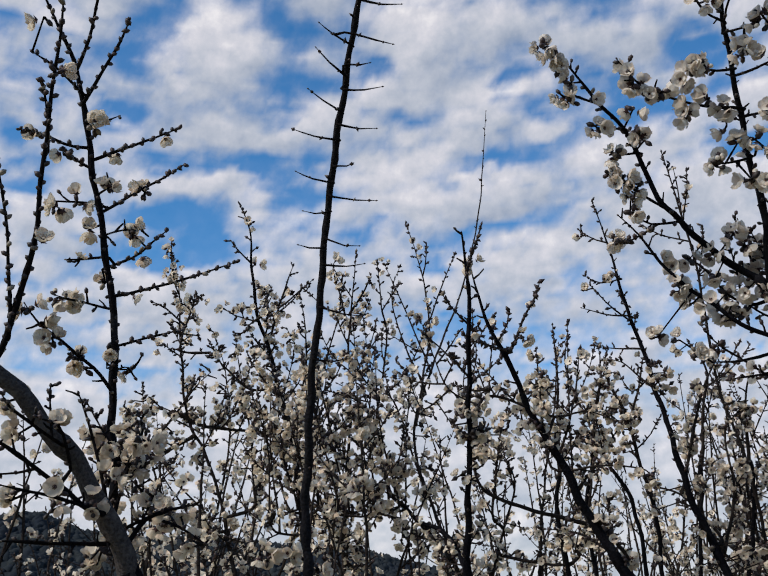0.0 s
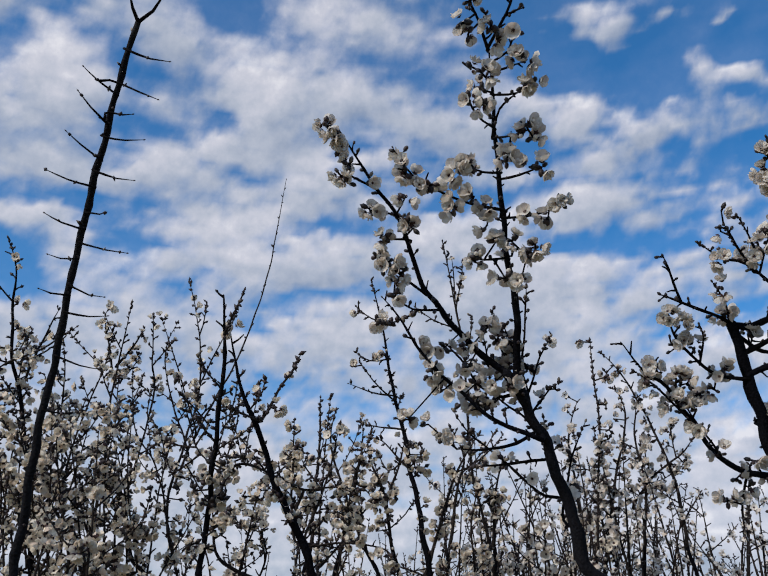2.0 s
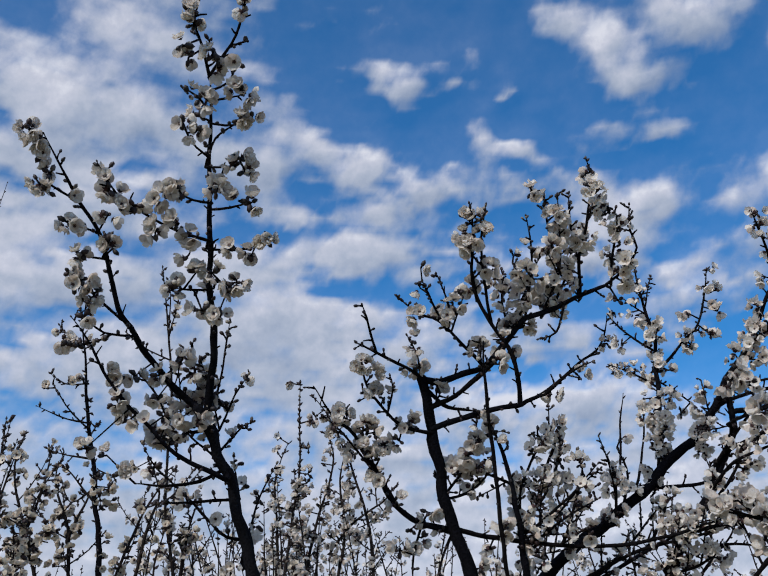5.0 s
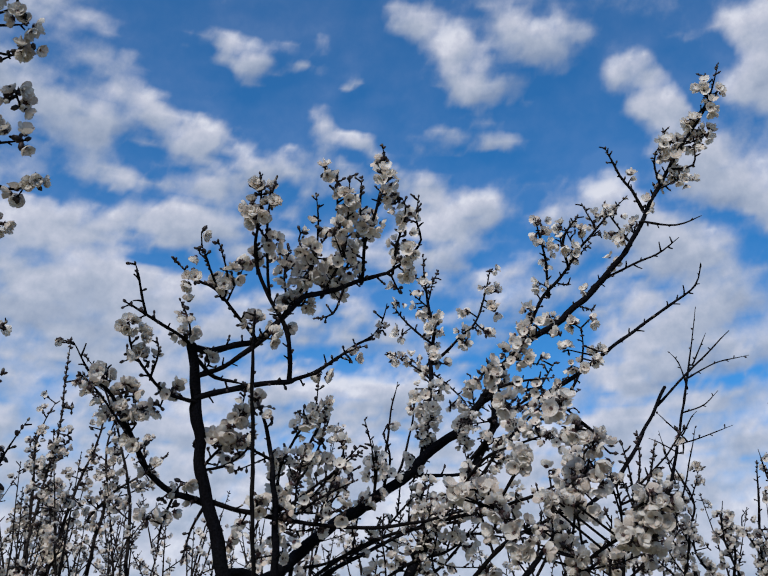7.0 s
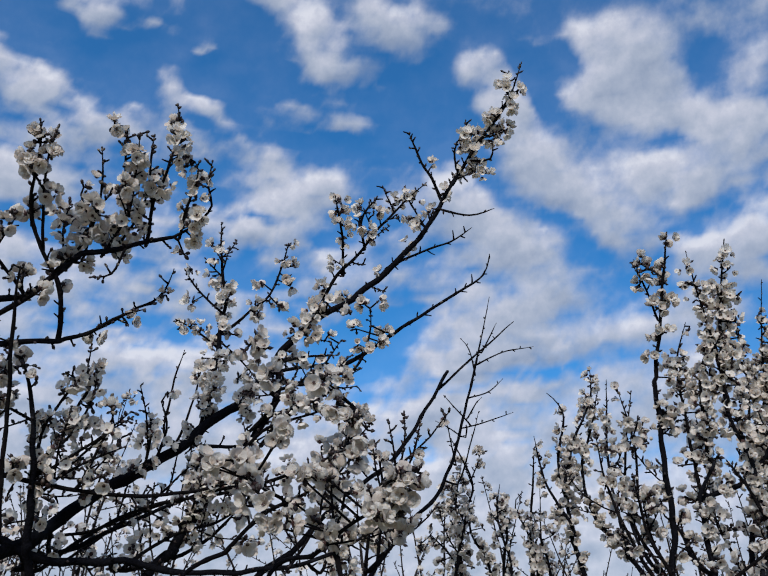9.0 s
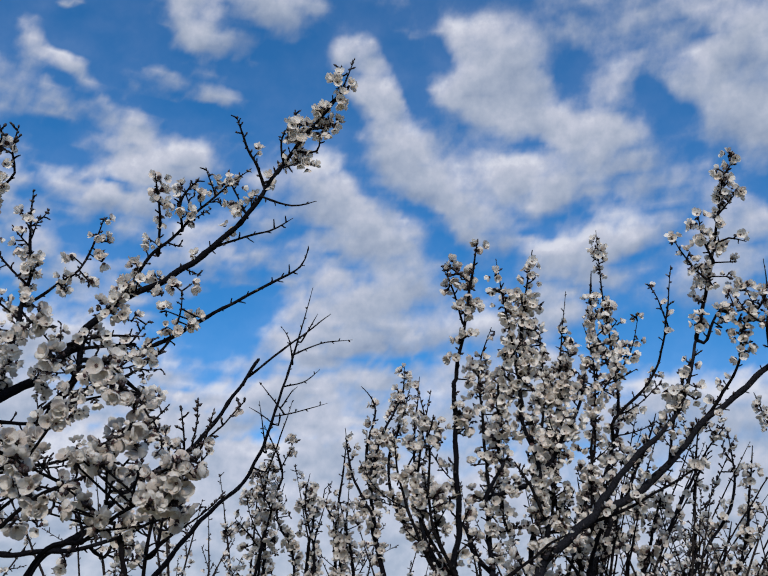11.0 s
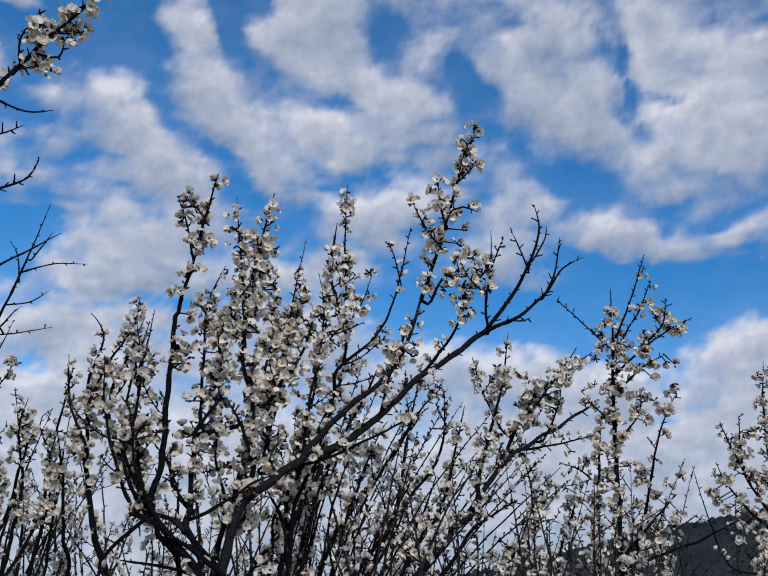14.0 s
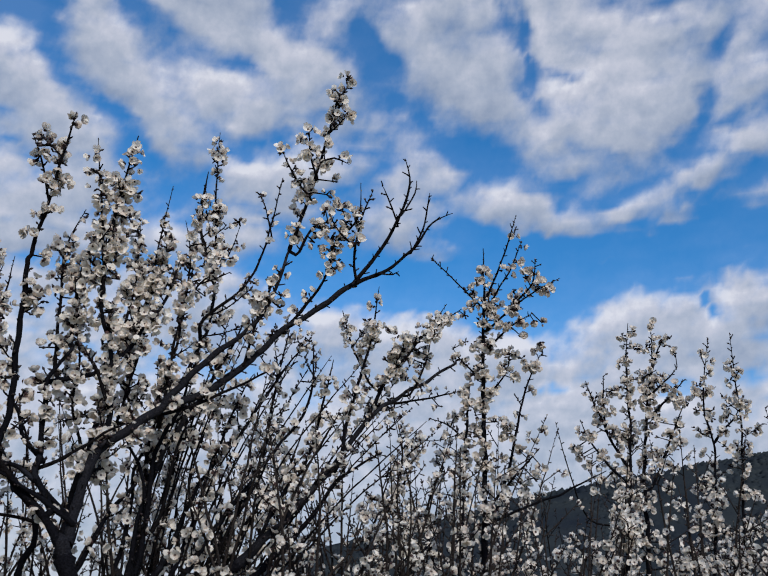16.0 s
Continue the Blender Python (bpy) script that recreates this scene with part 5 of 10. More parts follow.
limb(K1, 'd', 0.0034, 0.0011, (-0.055, 2.096, 1.858), (-0.116, 2.066, 2.013), (-0.152, 2.025, 2.172))
limb(K1, 'd', 0.0031, 0.0010, (-0.027, 1.939, 1.840), (-0.046, 1.913, 1.992), (-0.037, 1.875, 2.150))
limb(K1, 'd', 0.0034, 0.0011, (-0.019, 2.098, 1.860), (-0.030, 2.069, 2.034), (-0.013, 2.026, 2.214))
limb(K1, 'd', 0.0033, 0.0011, (0.012, 2.030, 1.853), (-0.011, 2.006, 1.997), (-0.064, 1.969, 2.141))
limb(K1, 'd', 0.0033, 0.0011, (0.033, 2.021, 1.853), (-0.006, 1.995, 2.006), (-0.015, 1.957, 2.163))
limb(K1, 'd', 0.0035, 0.0012, (0.053, 2.170, 1.873), (0.056, 2.146, 2.027), (0.077, 2.109, 2.188))
clumps(K1, (-0.503, 2.214, 1.859), (-0.387, 2.135, 1.787), (-0.542, 2.216, 1.862), (-0.505, 2.213, 1.858), (-0.396, 2.138, 1.825), (-0.397, 2.151, 1.817), (-0.546, 2.206, 1.866), (-0.188, 2.090, 1.806), (-0.145, 2.100, 1.722), (-0.159, 2.073, 1.823), (-0.318, 2.181, 1.769), (-0.059, 2.257, 1.773))
clumps(K1, (-0.056, 2.232, 1.758), (-0.011, 2.092, 1.826), (-0.232, 2.020, 1.815), (-0.138, 1.984, 1.834), (-0.119, 2.261, 1.788), (-0.057, 2.230, 1.726), (-0.208, 2.070, 1.832), (-0.177, 2.073, 1.733), (-0.173, 2.089, 1.795), (-0.181, 2.098, 1.838), (-0.243, 2.016, 1.806), (-0.078, 2.227, 1.730))
clumps(K1, (-0.201, 2.077, 1.771), (-0.067, 2.232, 1.858), (-0.199, 2.098, 1.750), (-0.173, 2.100, 1.774), (-0.058, 2.255, 1.727), (-0.510, 2.105, 2.021), (-0.603, 2.081, 1.961), (-0.542, 2.134, 2.084), (-0.463, 2.121, 2.048), (-0.603, 2.081, 1.961), (-0.594, 2.151, 2.046), (-0.598, 2.150, 2.069))
clumps(K1, (-0.516, 2.092, 2.077), (-0.594, 2.160, 2.032), (-0.610, 2.092, 1.953), (-0.567, 2.138, 2.047), (-0.581, 2.129, 2.098), (-0.550, 2.139, 2.106), (-0.509, 2.117, 2.032), (-0.508, 2.098, 1.991), (-0.599, 2.068, 1.958), (-0.512, 2.105, 2.012), (-0.488, 2.110, 2.051), (-0.594, 2.146, 2.052))
clumps(K1, (-0.458, 2.119, 1.988), (-0.515, 2.213, 1.971), (-0.267, 2.006, 1.956), (-0.418, 2.104, 2.053), (-0.437, 2.125, 2.000), (-0.428, 2.137, 1.968), (-0.231, 2.020, 2.011), (-0.353, 2.140, 2.041), (-0.502, 2.186, 1.957), (-0.278, 1.992, 2.023), (-0.327, 2.141, 2.066), (-0.232, 2.050, 1.981))
clumps(K1, (-0.389, 2.139, 2.039), (-0.250, 2.002, 1.985), (-0.373, 2.224, 1.946), (-0.429, 2.093, 2.054), (-0.429, 2.143, 1.951), (-0.403, 2.202, 2.131), (-0.241, 2.147, 2.022), (-0.274, 1.974, 2.036), (-0.464, 2.116, 2.082), (-0.288, 2.140, 1.950), (-0.390, 2.111, 1.994), (-0.307, 2.014, 2.085))
clumps(K1, (-0.382, 2.124, 2.054), (-0.487, 2.123, 2.022), (-0.504, 2.107, 2.013), (-0.247, 2.037, 2.014), (-0.334, 2.163, 1.943), (-0.359, 2.222, 2.058), (-0.125, 2.099, 1.967), (-0.044, 1.943, 1.914), (-0.136, 1.910, 2.010), (-0.121, 1.900, 1.948), (-0.051, 1.903, 2.029), (-0.076, 2.249, 1.957))
clumps(K1, (-0.195, 2.082, 2.031), (-0.178, 2.145, 2.019), (-0.095, 2.164, 2.104), (-0.218, 2.178, 1.947), (-0.265, 2.053, 2.014), (-0.114, 1.917, 1.896), (-0.210, 2.153, 2.081), (-0.099, 2.227, 1.954), (-0.104, 2.127, 1.916), (-0.282, 2.138, 2.025), (-0.053, 1.920, 1.989), (-0.139, 2.148, 2.096))
clumps(K1, (-0.063, 1.914, 2.013), (-0.188, 2.165, 1.960), (-0.193, 2.062, 1.948), (-0.149, 1.944, 1.876), (-0.130, 1.924, 1.990), (-0.235, 2.140, 1.973), (-0.374, 2.156, 1.723), (-0.537, 2.227, 1.859), (-0.347, 2.174, 1.740), (-0.382, 2.153, 1.756), (-0.389, 2.148, 1.788), (-0.128, 2.239, 1.786))
clumps(K1, (-0.171, 2.079, 1.733), (-0.075, 2.247, 1.727), (-0.058, 2.249, 1.722), (-0.057, 2.247, 1.727), (-0.056, 2.262, 1.794), (-0.057, 2.259, 1.761), (-0.141, 2.096, 1.757), (-0.055, 2.226, 1.789), (-0.083, 2.258, 1.749), (-0.124, 2.094, 1.718), (-0.086, 2.255, 1.736), (-0.057, 2.237, 1.751))
clumps(K1, (-0.021, 2.073, 2.015), (0.018, 2.011, 1.933), (-0.025, 2.076, 1.988), (-0.008, 2.332, 2.012), (0.078, 2.125, 2.083), (-0.410, 2.072, 2.163), (-0.377, 1.975, 2.156), (-0.398, 2.181, 2.240), (-0.322, 2.012, 2.285), (-0.397, 2.163, 2.236), (-0.297, 1.975, 2.233), (-0.406, 1.958, 2.293))
clumps(K1, (-0.413, 1.984, 2.212), (-0.321, 2.006, 2.287), (-0.410, 2.149, 2.272), (-0.464, 2.033, 2.304), (-0.418, 1.933, 2.277), (-0.436, 1.985, 2.194), (-0.470, 2.015, 2.300), (-0.142, 2.207, 2.211), (-0.193, 2.086, 2.262), (-0.252, 2.019, 2.230), (-0.154, 2.107, 2.204), (-0.295, 2.032, 2.200))
clumps(K1, (-0.329, 2.073, 2.244), (-0.173, 1.919, 2.134), (-0.281, 2.021, 2.186), (-0.347, 2.072, 2.194), (-0.165, 1.894, 2.102), (-0.233, 2.061, 2.158), (-0.340, 2.031, 2.116))
K2 = plum_tree('K2', (0.315, 1.892), 0.035)
limb(K2, 'm', 0.0068, 0.0034, (0.150, 1.712, 1.667), (0.154, 1.666, 1.823), (0.155, 1.620, 1.945), (0.154, 1.563, 2.065), (0.153, 1.530, 2.126), (0.147, 1.494, 2.186), (0.139, 1.462, 2.234), rooted=True)
limb(K2, 'k', 0.0030, 0.0017, (0.151, 1.484, 2.178), (0.162, 1.469, 2.212), (0.174, 1.453, 2.247))
limb(K2, 'n', 0.0038, 0.0014, (0.087, 2.351, 2.077), (0.113, 2.359, 2.182), (0.165, 2.362, 2.316), (0.222, 2.356, 2.460), (0.268, 2.334, 2.646), (0.285, 2.310, 2.785), (0.299, 2.270, 2.955))
limb(K2, 'm', 0.0111, 0.0031, (0.430, 1.695, 1.664), (0.364, 1.679, 1.780), (0.315, 1.658, 1.872), (0.264, 1.631, 1.965), (0.229, 1.604, 2.039), (0.194, 1.583, 2.089), (0.172, 1.552, 2.152), (0.161, 1.533, 2.187), rooted=True)
limb(K2, 'k', 0.0031, 0.0019, (0.234, 1.598, 2.063), (0.261, 1.608, 2.124), (0.283, 1.613, 2.163), (0.297, 1.617, 2.200))
limb(K2, 'k', 0.0026, 0.0013, (0.153, 1.565, 2.100), (0.122, 1.539, 2.125), (0.107, 1.523, 2.142))
limb(K2, 'k', 0.0026, 0.0018, (0.221, 1.571, 2.053), (0.175, 1.573, 2.067), (0.157, 1.572, 2.076))
limb(K2, 'k', 0.0026, 0.0017, (0.154, 1.591, 2.010), (0.128, 1.556, 2.027), (0.117, 1.534, 2.039))
limb(K2, 'k', 0.0023, 0.0014, (0.163, 1.641, 2.013), (0.188, 1.634, 2.030), (0.219, 1.624, 2.054))
limb(K2, 'k', 0.0022, 0.0014, (0.213, 1.595, 2.083), (0.228, 1.595, 2.111), (0.231, 1.596, 2.139))
limb(K2, 'm', 0.0066, 0.0041, (0.156, 1.890, 1.710), (0.124, 1.959, 1.778), (0.071, 2.014, 1.809), (0.020, 2.074, 1.868), (-0.002, 2.123, 1.941), (-0.024, 2.162, 2.005))
limb(K2, 's', 0.0058, 0.0019, (0.138, 2.187, 1.798), (0.102, 2.209, 1.896), (0.076, 2.226, 2.016), (0.097, 2.234, 2.139), (0.118, 2.235, 2.265), (0.115, 2.229, 2.394), (0.092, 2.220, 2.499), (0.065, 2.210, 2.585))
limb(K2, 's', 0.0032, 0.0013, (0.123, 2.282, 2.332), (0.155, 2.252, 2.416), (0.193, 2.215, 2.503))
limb(K2, 's', 0.0032, 0.0013, (0.117, 2.311, 2.235), (0.065, 2.276, 2.358), (0.009, 2.234, 2.478))
limb(K2, 's', 0.0032, 0.0013, (0.108, 2.328, 2.174), (0.052, 2.296, 2.297), (0.027, 2.260, 2.406), (0.051, 2.233, 2.477))
limb(K2, 'm', 0.0054, 0.0033, (0.371, 1.803, 1.780), (0.295, 1.788, 1.797), (0.220, 1.768, 1.818), (0.180, 1.750, 1.847), (0.165, 1.714, 1.914))
limb(K2, 'd', 0.0040, 0.0020, (0.296, 1.832, 2.009), (0.344, 1.828, 1.988), (0.410, 1.813, 1.994), (0.464, 1.804, 1.972))
limb(K2, 'k', 0.0027, 0.0016, (0.395, 1.928, 1.957), (0.394, 1.902, 2.077), (0.395, 1.866, 2.202))
limb(K2, 'd', 0.0037, 0.0016, (0.368, 1.940, 1.918), (0.402, 1.912, 2.027), (0.421, 1.876, 2.150))
limb(K2, 'd', 0.0037, 0.0016, (0.405, 1.942, 1.858), (0.457, 1.920, 1.924), (0.488, 1.904, 1.972), (0.527, 1.887, 1.999))
limb(K2, 'd', 0.0035, 0.0015, (0.323, 1.839, 1.951), (0.317, 1.817, 2.056), (0.313, 1.799, 2.123))
limb(K2, 'd', 0.0035, 0.0015, (0.368, 1.842, 1.883), (0.442, 1.825, 1.889), (0.513, 1.808, 1.876), (0.529, 1.809, 1.839))
limb(K2, 'd', 0.0055, 0.0018, (0.251, 2.285, 1.689), (0.290, 2.272, 1.811), (0.318, 2.255, 1.924), (0.262, 2.246, 2.018))
limb(K2, 'd', 0.0047, 0.0018, (0.259, 2.166, 1.889), (0.273, 2.146, 1.999), (0.298, 2.125, 2.087))
limb(K2, 'd', 0.0047, 0.0021, (0.452, 1.893, 1.727), (0.390, 1.903, 1.766), (0.324, 1.915, 1.777))
limb(K2, 'd', 0.0041, 0.0018, (0.463, 2.138, 1.829), (0.483, 2.111, 1.991), (0.498, 2.084, 2.099), (0.532, 2.053, 2.184))
limb(K2, 's', 0.0043, 0.0013, (0.364, 2.269, 1.687), (0.393, 2.285, 1.904), (0.428, 2.280, 2.084), (0.451, 2.260, 2.270), rooted=True)
limb(K2, 's', 0.0045, 0.0013, (0.086, 2.368, 1.979), (0.037, 2.341, 2.126), (-0.025, 2.320, 2.213), (-0.049, 2.276, 2.359))
limb(K2, 's', 0.0022, 0.0010, (0.106, 1.775, 2.092), (0.091, 1.762, 2.136), (0.072, 1.748, 2.180))
limb(K2, 's', 0.0023, 0.0010, (0.064, 1.865, 2.052), (0.053, 1.857, 2.084), (0.029, 1.848, 2.114))
limb(K2, 's', 0.0024, 0.0011, (0.238, 1.922, 2.160), (0.242, 1.912, 2.194), (0.242, 1.901, 2.228))
limb(K2, 's', 0.0024, 0.0010, (0.173, 1.890, 2.088), (0.179, 1.882, 2.119), (0.178, 1.875, 2.147))
limb(K2, 's', 0.0024, 0.0011, (0.225, 1.965, 2.074), (0.205, 1.951, 2.131), (0.186, 1.936, 2.188))
limb(K2, 's', 0.0024, 0.0011, (0.193, 1.975, 2.076), (0.206, 1.959, 2.140), (0.207, 1.942, 2.203))
limb(K2, 's', 0.0022, 0.0010, (0.253, 1.810, 2.028), (0.213, 1.802, 2.070), (0.175, 1.791, 2.111))
limb(K2, 's', 0.0022, 0.0010, (0.124, 1.785, 2.053), (0.137, 1.779, 2.077), (0.145, 1.773, 2.101))
limb(K2, 's', 0.0024, 0.0011, (0.178, 1.903, 2.118), (0.199, 1.893, 2.157), (0.223, 1.880, 2.197))
limb(K2, 's', 0.0022, 0.0010, (0.145, 1.776, 2.089), (0.110, 1.767, 2.121), (0.072, 1.756, 2.152))
limb(K2, 's', 0.0024, 0.0011, (0.188, 1.905, 2.152), (0.196, 1.892, 2.193), (0.196, 1.880, 2.234))
clumps(K2, (0.217, 1.971, 2.050), (0.134, 1.602, 1.944), (0.176, 1.722, 1.892), (0.242, 2.151, 2.014), (0.174, 1.589, 1.969), (0.247, 2.155, 2.031), (0.151, 1.607, 1.951), (0.167, 1.597, 1.961), (0.178, 1.639, 1.924), (0.182, 1.969, 2.056), (0.274, 2.128, 2.020), (0.236, 2.160, 1.968))
clumps(K2, (0.165, 1.636, 1.910), (0.191, 1.700, 1.902), (0.145, 1.609, 1.957), (0.169, 1.738, 1.887), (0.101, 2.246, 2.054), (0.177, 1.625, 1.922), (0.153, 1.618, 1.912), (0.139, 1.633, 1.909), (0.170, 1.641, 1.925), (0.117, 2.245, 2.079), (0.172, 1.646, 1.931), (0.186, 1.711, 1.919))
clumps(K2, (0.237, 2.232, 2.006), (0.179, 1.626, 1.919), (0.171, 1.723, 1.885), (0.179, 1.616, 1.942), (0.190, 1.733, 1.917), (0.249, 2.152, 1.958), (0.323, 1.805, 2.064), (0.355, 1.838, 1.981), (0.283, 1.650, 1.929), (0.394, 2.292, 2.020), (0.328, 1.840, 2.038), (0.335, 1.795, 2.054))
clumps(K2, (0.367, 1.938, 1.977), (0.310, 1.828, 2.053), (0.386, 1.924, 2.029), (0.302, 2.150, 2.048), (0.298, 1.637, 1.894), (0.286, 1.631, 1.934), (0.310, 1.663, 1.899), (0.312, 1.814, 1.992), (0.316, 1.813, 2.048), (0.329, 1.843, 2.019), (0.378, 1.908, 2.003), (0.325, 1.842, 1.950))
clumps(K2, (0.416, 2.289, 2.112), (0.314, 1.820, 2.008), (0.367, 1.908, 1.989), (0.456, 1.909, 1.966), (0.413, 1.831, 1.979), (0.407, 1.817, 1.997), (0.456, 2.095, 1.999), (0.499, 2.098, 2.019), (0.499, 1.891, 2.006), (0.456, 1.807, 1.993), (0.450, 1.796, 1.991), (0.463, 1.894, 1.945))
clumps(K2, (0.410, 1.902, 2.041), (0.414, 1.907, 1.969), (0.480, 2.113, 2.009), (0.502, 1.886, 1.991), (0.447, 1.931, 1.947), (0.512, 1.885, 1.993), (0.444, 1.826, 1.983), (0.502, 1.880, 1.989), (0.447, 1.809, 2.002), (0.476, 1.898, 1.964), (0.019, 2.033, 1.834), (0.082, 1.991, 1.767))
clumps(K2, (0.057, 2.001, 1.777), (0.075, 2.006, 1.770), (0.345, 1.791, 1.777), (0.427, 1.682, 1.701), (0.327, 2.276, 1.816), (0.397, 2.280, 1.873), (0.408, 1.681, 1.758), (0.405, 1.689, 1.736), (0.408, 1.918, 1.763), (0.366, 1.781, 1.800), (0.369, 1.902, 1.738), (0.311, 2.275, 1.758))
clumps(K2, (0.379, 1.890, 1.733), (0.267, 2.260, 1.763), (0.407, 2.280, 1.898), (0.293, 2.268, 1.758), (0.384, 1.673, 1.765), (0.310, 2.274, 1.754), (0.476, 1.880, 1.743), (0.422, 1.917, 1.752), (0.360, 1.927, 1.767), (0.107, 1.947, 1.761), (0.132, 1.913, 1.719), (0.045, 2.026, 1.789))
clumps(K2, (0.112, 1.944, 1.733), (0.169, 1.886, 1.710), (0.143, 1.921, 1.752), (0.076, 2.014, 1.771), (0.126, 1.908, 1.736), (0.151, 1.706, 1.727), (0.142, 1.630, 1.967), (0.136, 1.648, 1.845), (0.124, 2.210, 2.075), (0.064, 2.381, 2.026), (0.026, 2.357, 2.111), (0.116, 2.230, 2.026))
clumps(K2, (0.127, 1.616, 1.929), (0.104, 2.222, 1.977), (0.177, 1.743, 1.895), (0.043, 2.352, 2.144), (0.108, 2.225, 1.948))
K3 = plum_tree('K3', (0.782, 2.053), 0.035)
limb(K3, 's', 0.0100, 0.0023, (0.707, 1.976, 1.672), (0.664, 2.001, 1.833), (0.638, 2.007, 1.949), (0.610, 2.006, 2.079), (0.577, 1.995, 2.213), (0.550, 1.984, 2.303), (0.527, 1.965, 2.404), (0.489, 1.939, 2.517), rooted=True)
limb(K3, 'c', 0.0029, 0.0011, (0.558, 1.973, 2.246), (0.506, 1.963, 2.247), (0.444, 1.944, 2.257))
limb(K3, 's', 0.0029, 0.0011, (0.531, 1.953, 2.325), (0.496, 1.963, 2.322), (0.460, 1.965, 2.342))
limb(K3, 's', 0.0029, 0.0011, (0.574, 1.991, 2.175), (0.533, 2.001, 2.178), (0.494, 2.009, 2.185))
limb(K3, 's', 0.0029, 0.0011, (0.600, 2.006, 2.090), (0.540, 2.008, 2.148), (0.509, 2.014, 2.155))
limb(K3, 's', 0.0029, 0.0011, (0.596, 2.002, 2.112), (0.559, 2.019, 2.083), (0.531, 2.015, 2.127))
limb(K3, 's', 0.0043, 0.0024, (0.857, 2.129, 1.750), (0.829, 2.116, 1.955), (0.787, 2.102, 2.101), (0.762, 2.064, 2.269), (0.743, 2.028, 2.391), (0.705, 1.985, 2.524), (0.664, 1.938, 2.645), rooted=True)
limb(K3, 'n', 0.0024, 0.0012, (0.712, 1.992, 2.502), (0.703, 1.971, 2.555), (0.692, 1.951, 2.603))
limb(K3, 'd', 0.0047, 0.0018, (0.706, 2.073, 1.809), (0.661, 2.082, 1.864), (0.603, 2.096, 1.888), (0.574, 2.099, 1.921))
limb(K3, 'd', 0.0047, 0.0018, (0.737, 2.068, 1.736), (0.768, 2.044, 1.868), (0.757, 2.032, 1.973), (0.772, 2.004, 2.077))
limb(K3, 'd', 0.0047, 0.0018, (0.674, 2.072, 1.905), (0.701, 2.043, 2.020), (0.725, 2.015, 2.103), (0.767, 1.978, 2.183))
clumps(K3, (0.776, 2.031, 2.368), (0.629, 1.995, 2.120), (0.610, 1.984, 2.097), (0.640, 2.012, 2.095), (0.626, 1.985, 2.113), (0.601, 1.991, 2.134), (0.657, 2.018, 1.764), (0.650, 1.996, 1.790), (0.656, 2.069, 1.838), (0.710, 2.037, 2.100), (0.778, 2.096, 2.165), (0.714, 2.024, 2.092))
clumps(K3, (0.755, 2.095, 2.173), (0.708, 2.019, 2.090), (0.876, 2.120, 1.892), (0.764, 2.003, 2.051))
clumps(K3, (0.735, 1.983, 1.745), (0.753, 1.976, 1.754), (0.764, 1.973, 1.729), (0.741, 1.983, 1.721), (0.771, 1.972, 1.710), (0.784, 1.964, 1.748), (0.592, 2.023, 1.826), (0.579, 2.023, 1.857), (0.677, 1.991, 1.872), (0.578, 2.036, 1.715))
C = plum_tree('C', (1.065, 1.678), 0.035)
limb(C, 't', 0.0160, 0.0104, (1.025, 1.658, 1.737), (0.965, 1.676, 1.779), (0.909, 1.679, 1.820), (0.870, 1.683, 1.852), (0.852, 1.662, 1.908), (0.811, 1.633, 1.993), (0.763, 1.600, 2.075), (0.717, 1.573, 2.139), (0.678, 1.554, 2.178), rooted=True)
limb(C, 'm', 0.0088, 0.0031, (0.696, 1.555, 2.160), (0.687, 1.508, 2.250), (0.669, 1.474, 2.313), (0.640, 1.430, 2.389), (0.618, 1.386, 2.455), (0.593, 1.334, 2.525), (0.570, 1.279, 2.590), (0.545, 1.225, 2.647))
limb(C, 'm', 0.0035, 0.0017, (0.545, 1.225, 2.647), (0.518, 1.195, 2.681), (0.491, 1.168, 2.710), (0.490, 1.127, 2.744))
limb(C, 'm', 0.0035, 0.0017, (0.544, 1.223, 2.650), (0.553, 1.197, 2.671), (0.563, 1.158, 2.702), (0.559, 1.111, 2.743), (0.555, 1.089, 2.761))
limb(C, 'm', 0.0079, 0.0023, (0.685, 1.554, 2.175), (0.610, 1.553, 2.225), (0.547, 1.540, 2.285), (0.507, 1.527, 2.328), (0.479, 1.503, 2.383), (0.446, 1.477, 2.436), (0.401, 1.457, 2.479), (0.356, 1.433, 2.523), (0.313, 1.405, 2.566))
limb(C, 'm', 0.0036, 0.0017, (0.615, 1.381, 2.426), (0.559, 1.380, 2.429), (0.501, 1.372, 2.439), (0.443, 1.355, 2.457), (0.398, 1.324, 2.489))
limb(C, 'c', 0.0031, 0.0018, (0.603, 1.350, 2.484), (0.574, 1.348, 2.479), (0.530, 1.337, 2.481))
limb(C, 'c', 0.0031, 0.0018, (0.608, 1.355, 2.474), (0.634, 1.330, 2.472), (0.660, 1.300, 2.474))
limb(C, 'c', 0.0031, 0.0018, (0.623, 1.387, 2.411), (0.678, 1.347, 2.409), (0.702, 1.316, 2.421))
limb(C, 'c', 0.0027, 0.0018, (0.635, 1.407, 2.366), (0.653, 1.391, 2.354), (0.673, 1.369, 2.346))
limb(C, 'c', 0.0027, 0.0018, (0.637, 1.416, 2.347), (0.610, 1.414, 2.339), (0.576, 1.408, 2.333))
limb(C, 'c', 0.0026, 0.0017, (0.584, 1.304, 2.525), (0.603, 1.285, 2.521), (0.625, 1.257, 2.519))
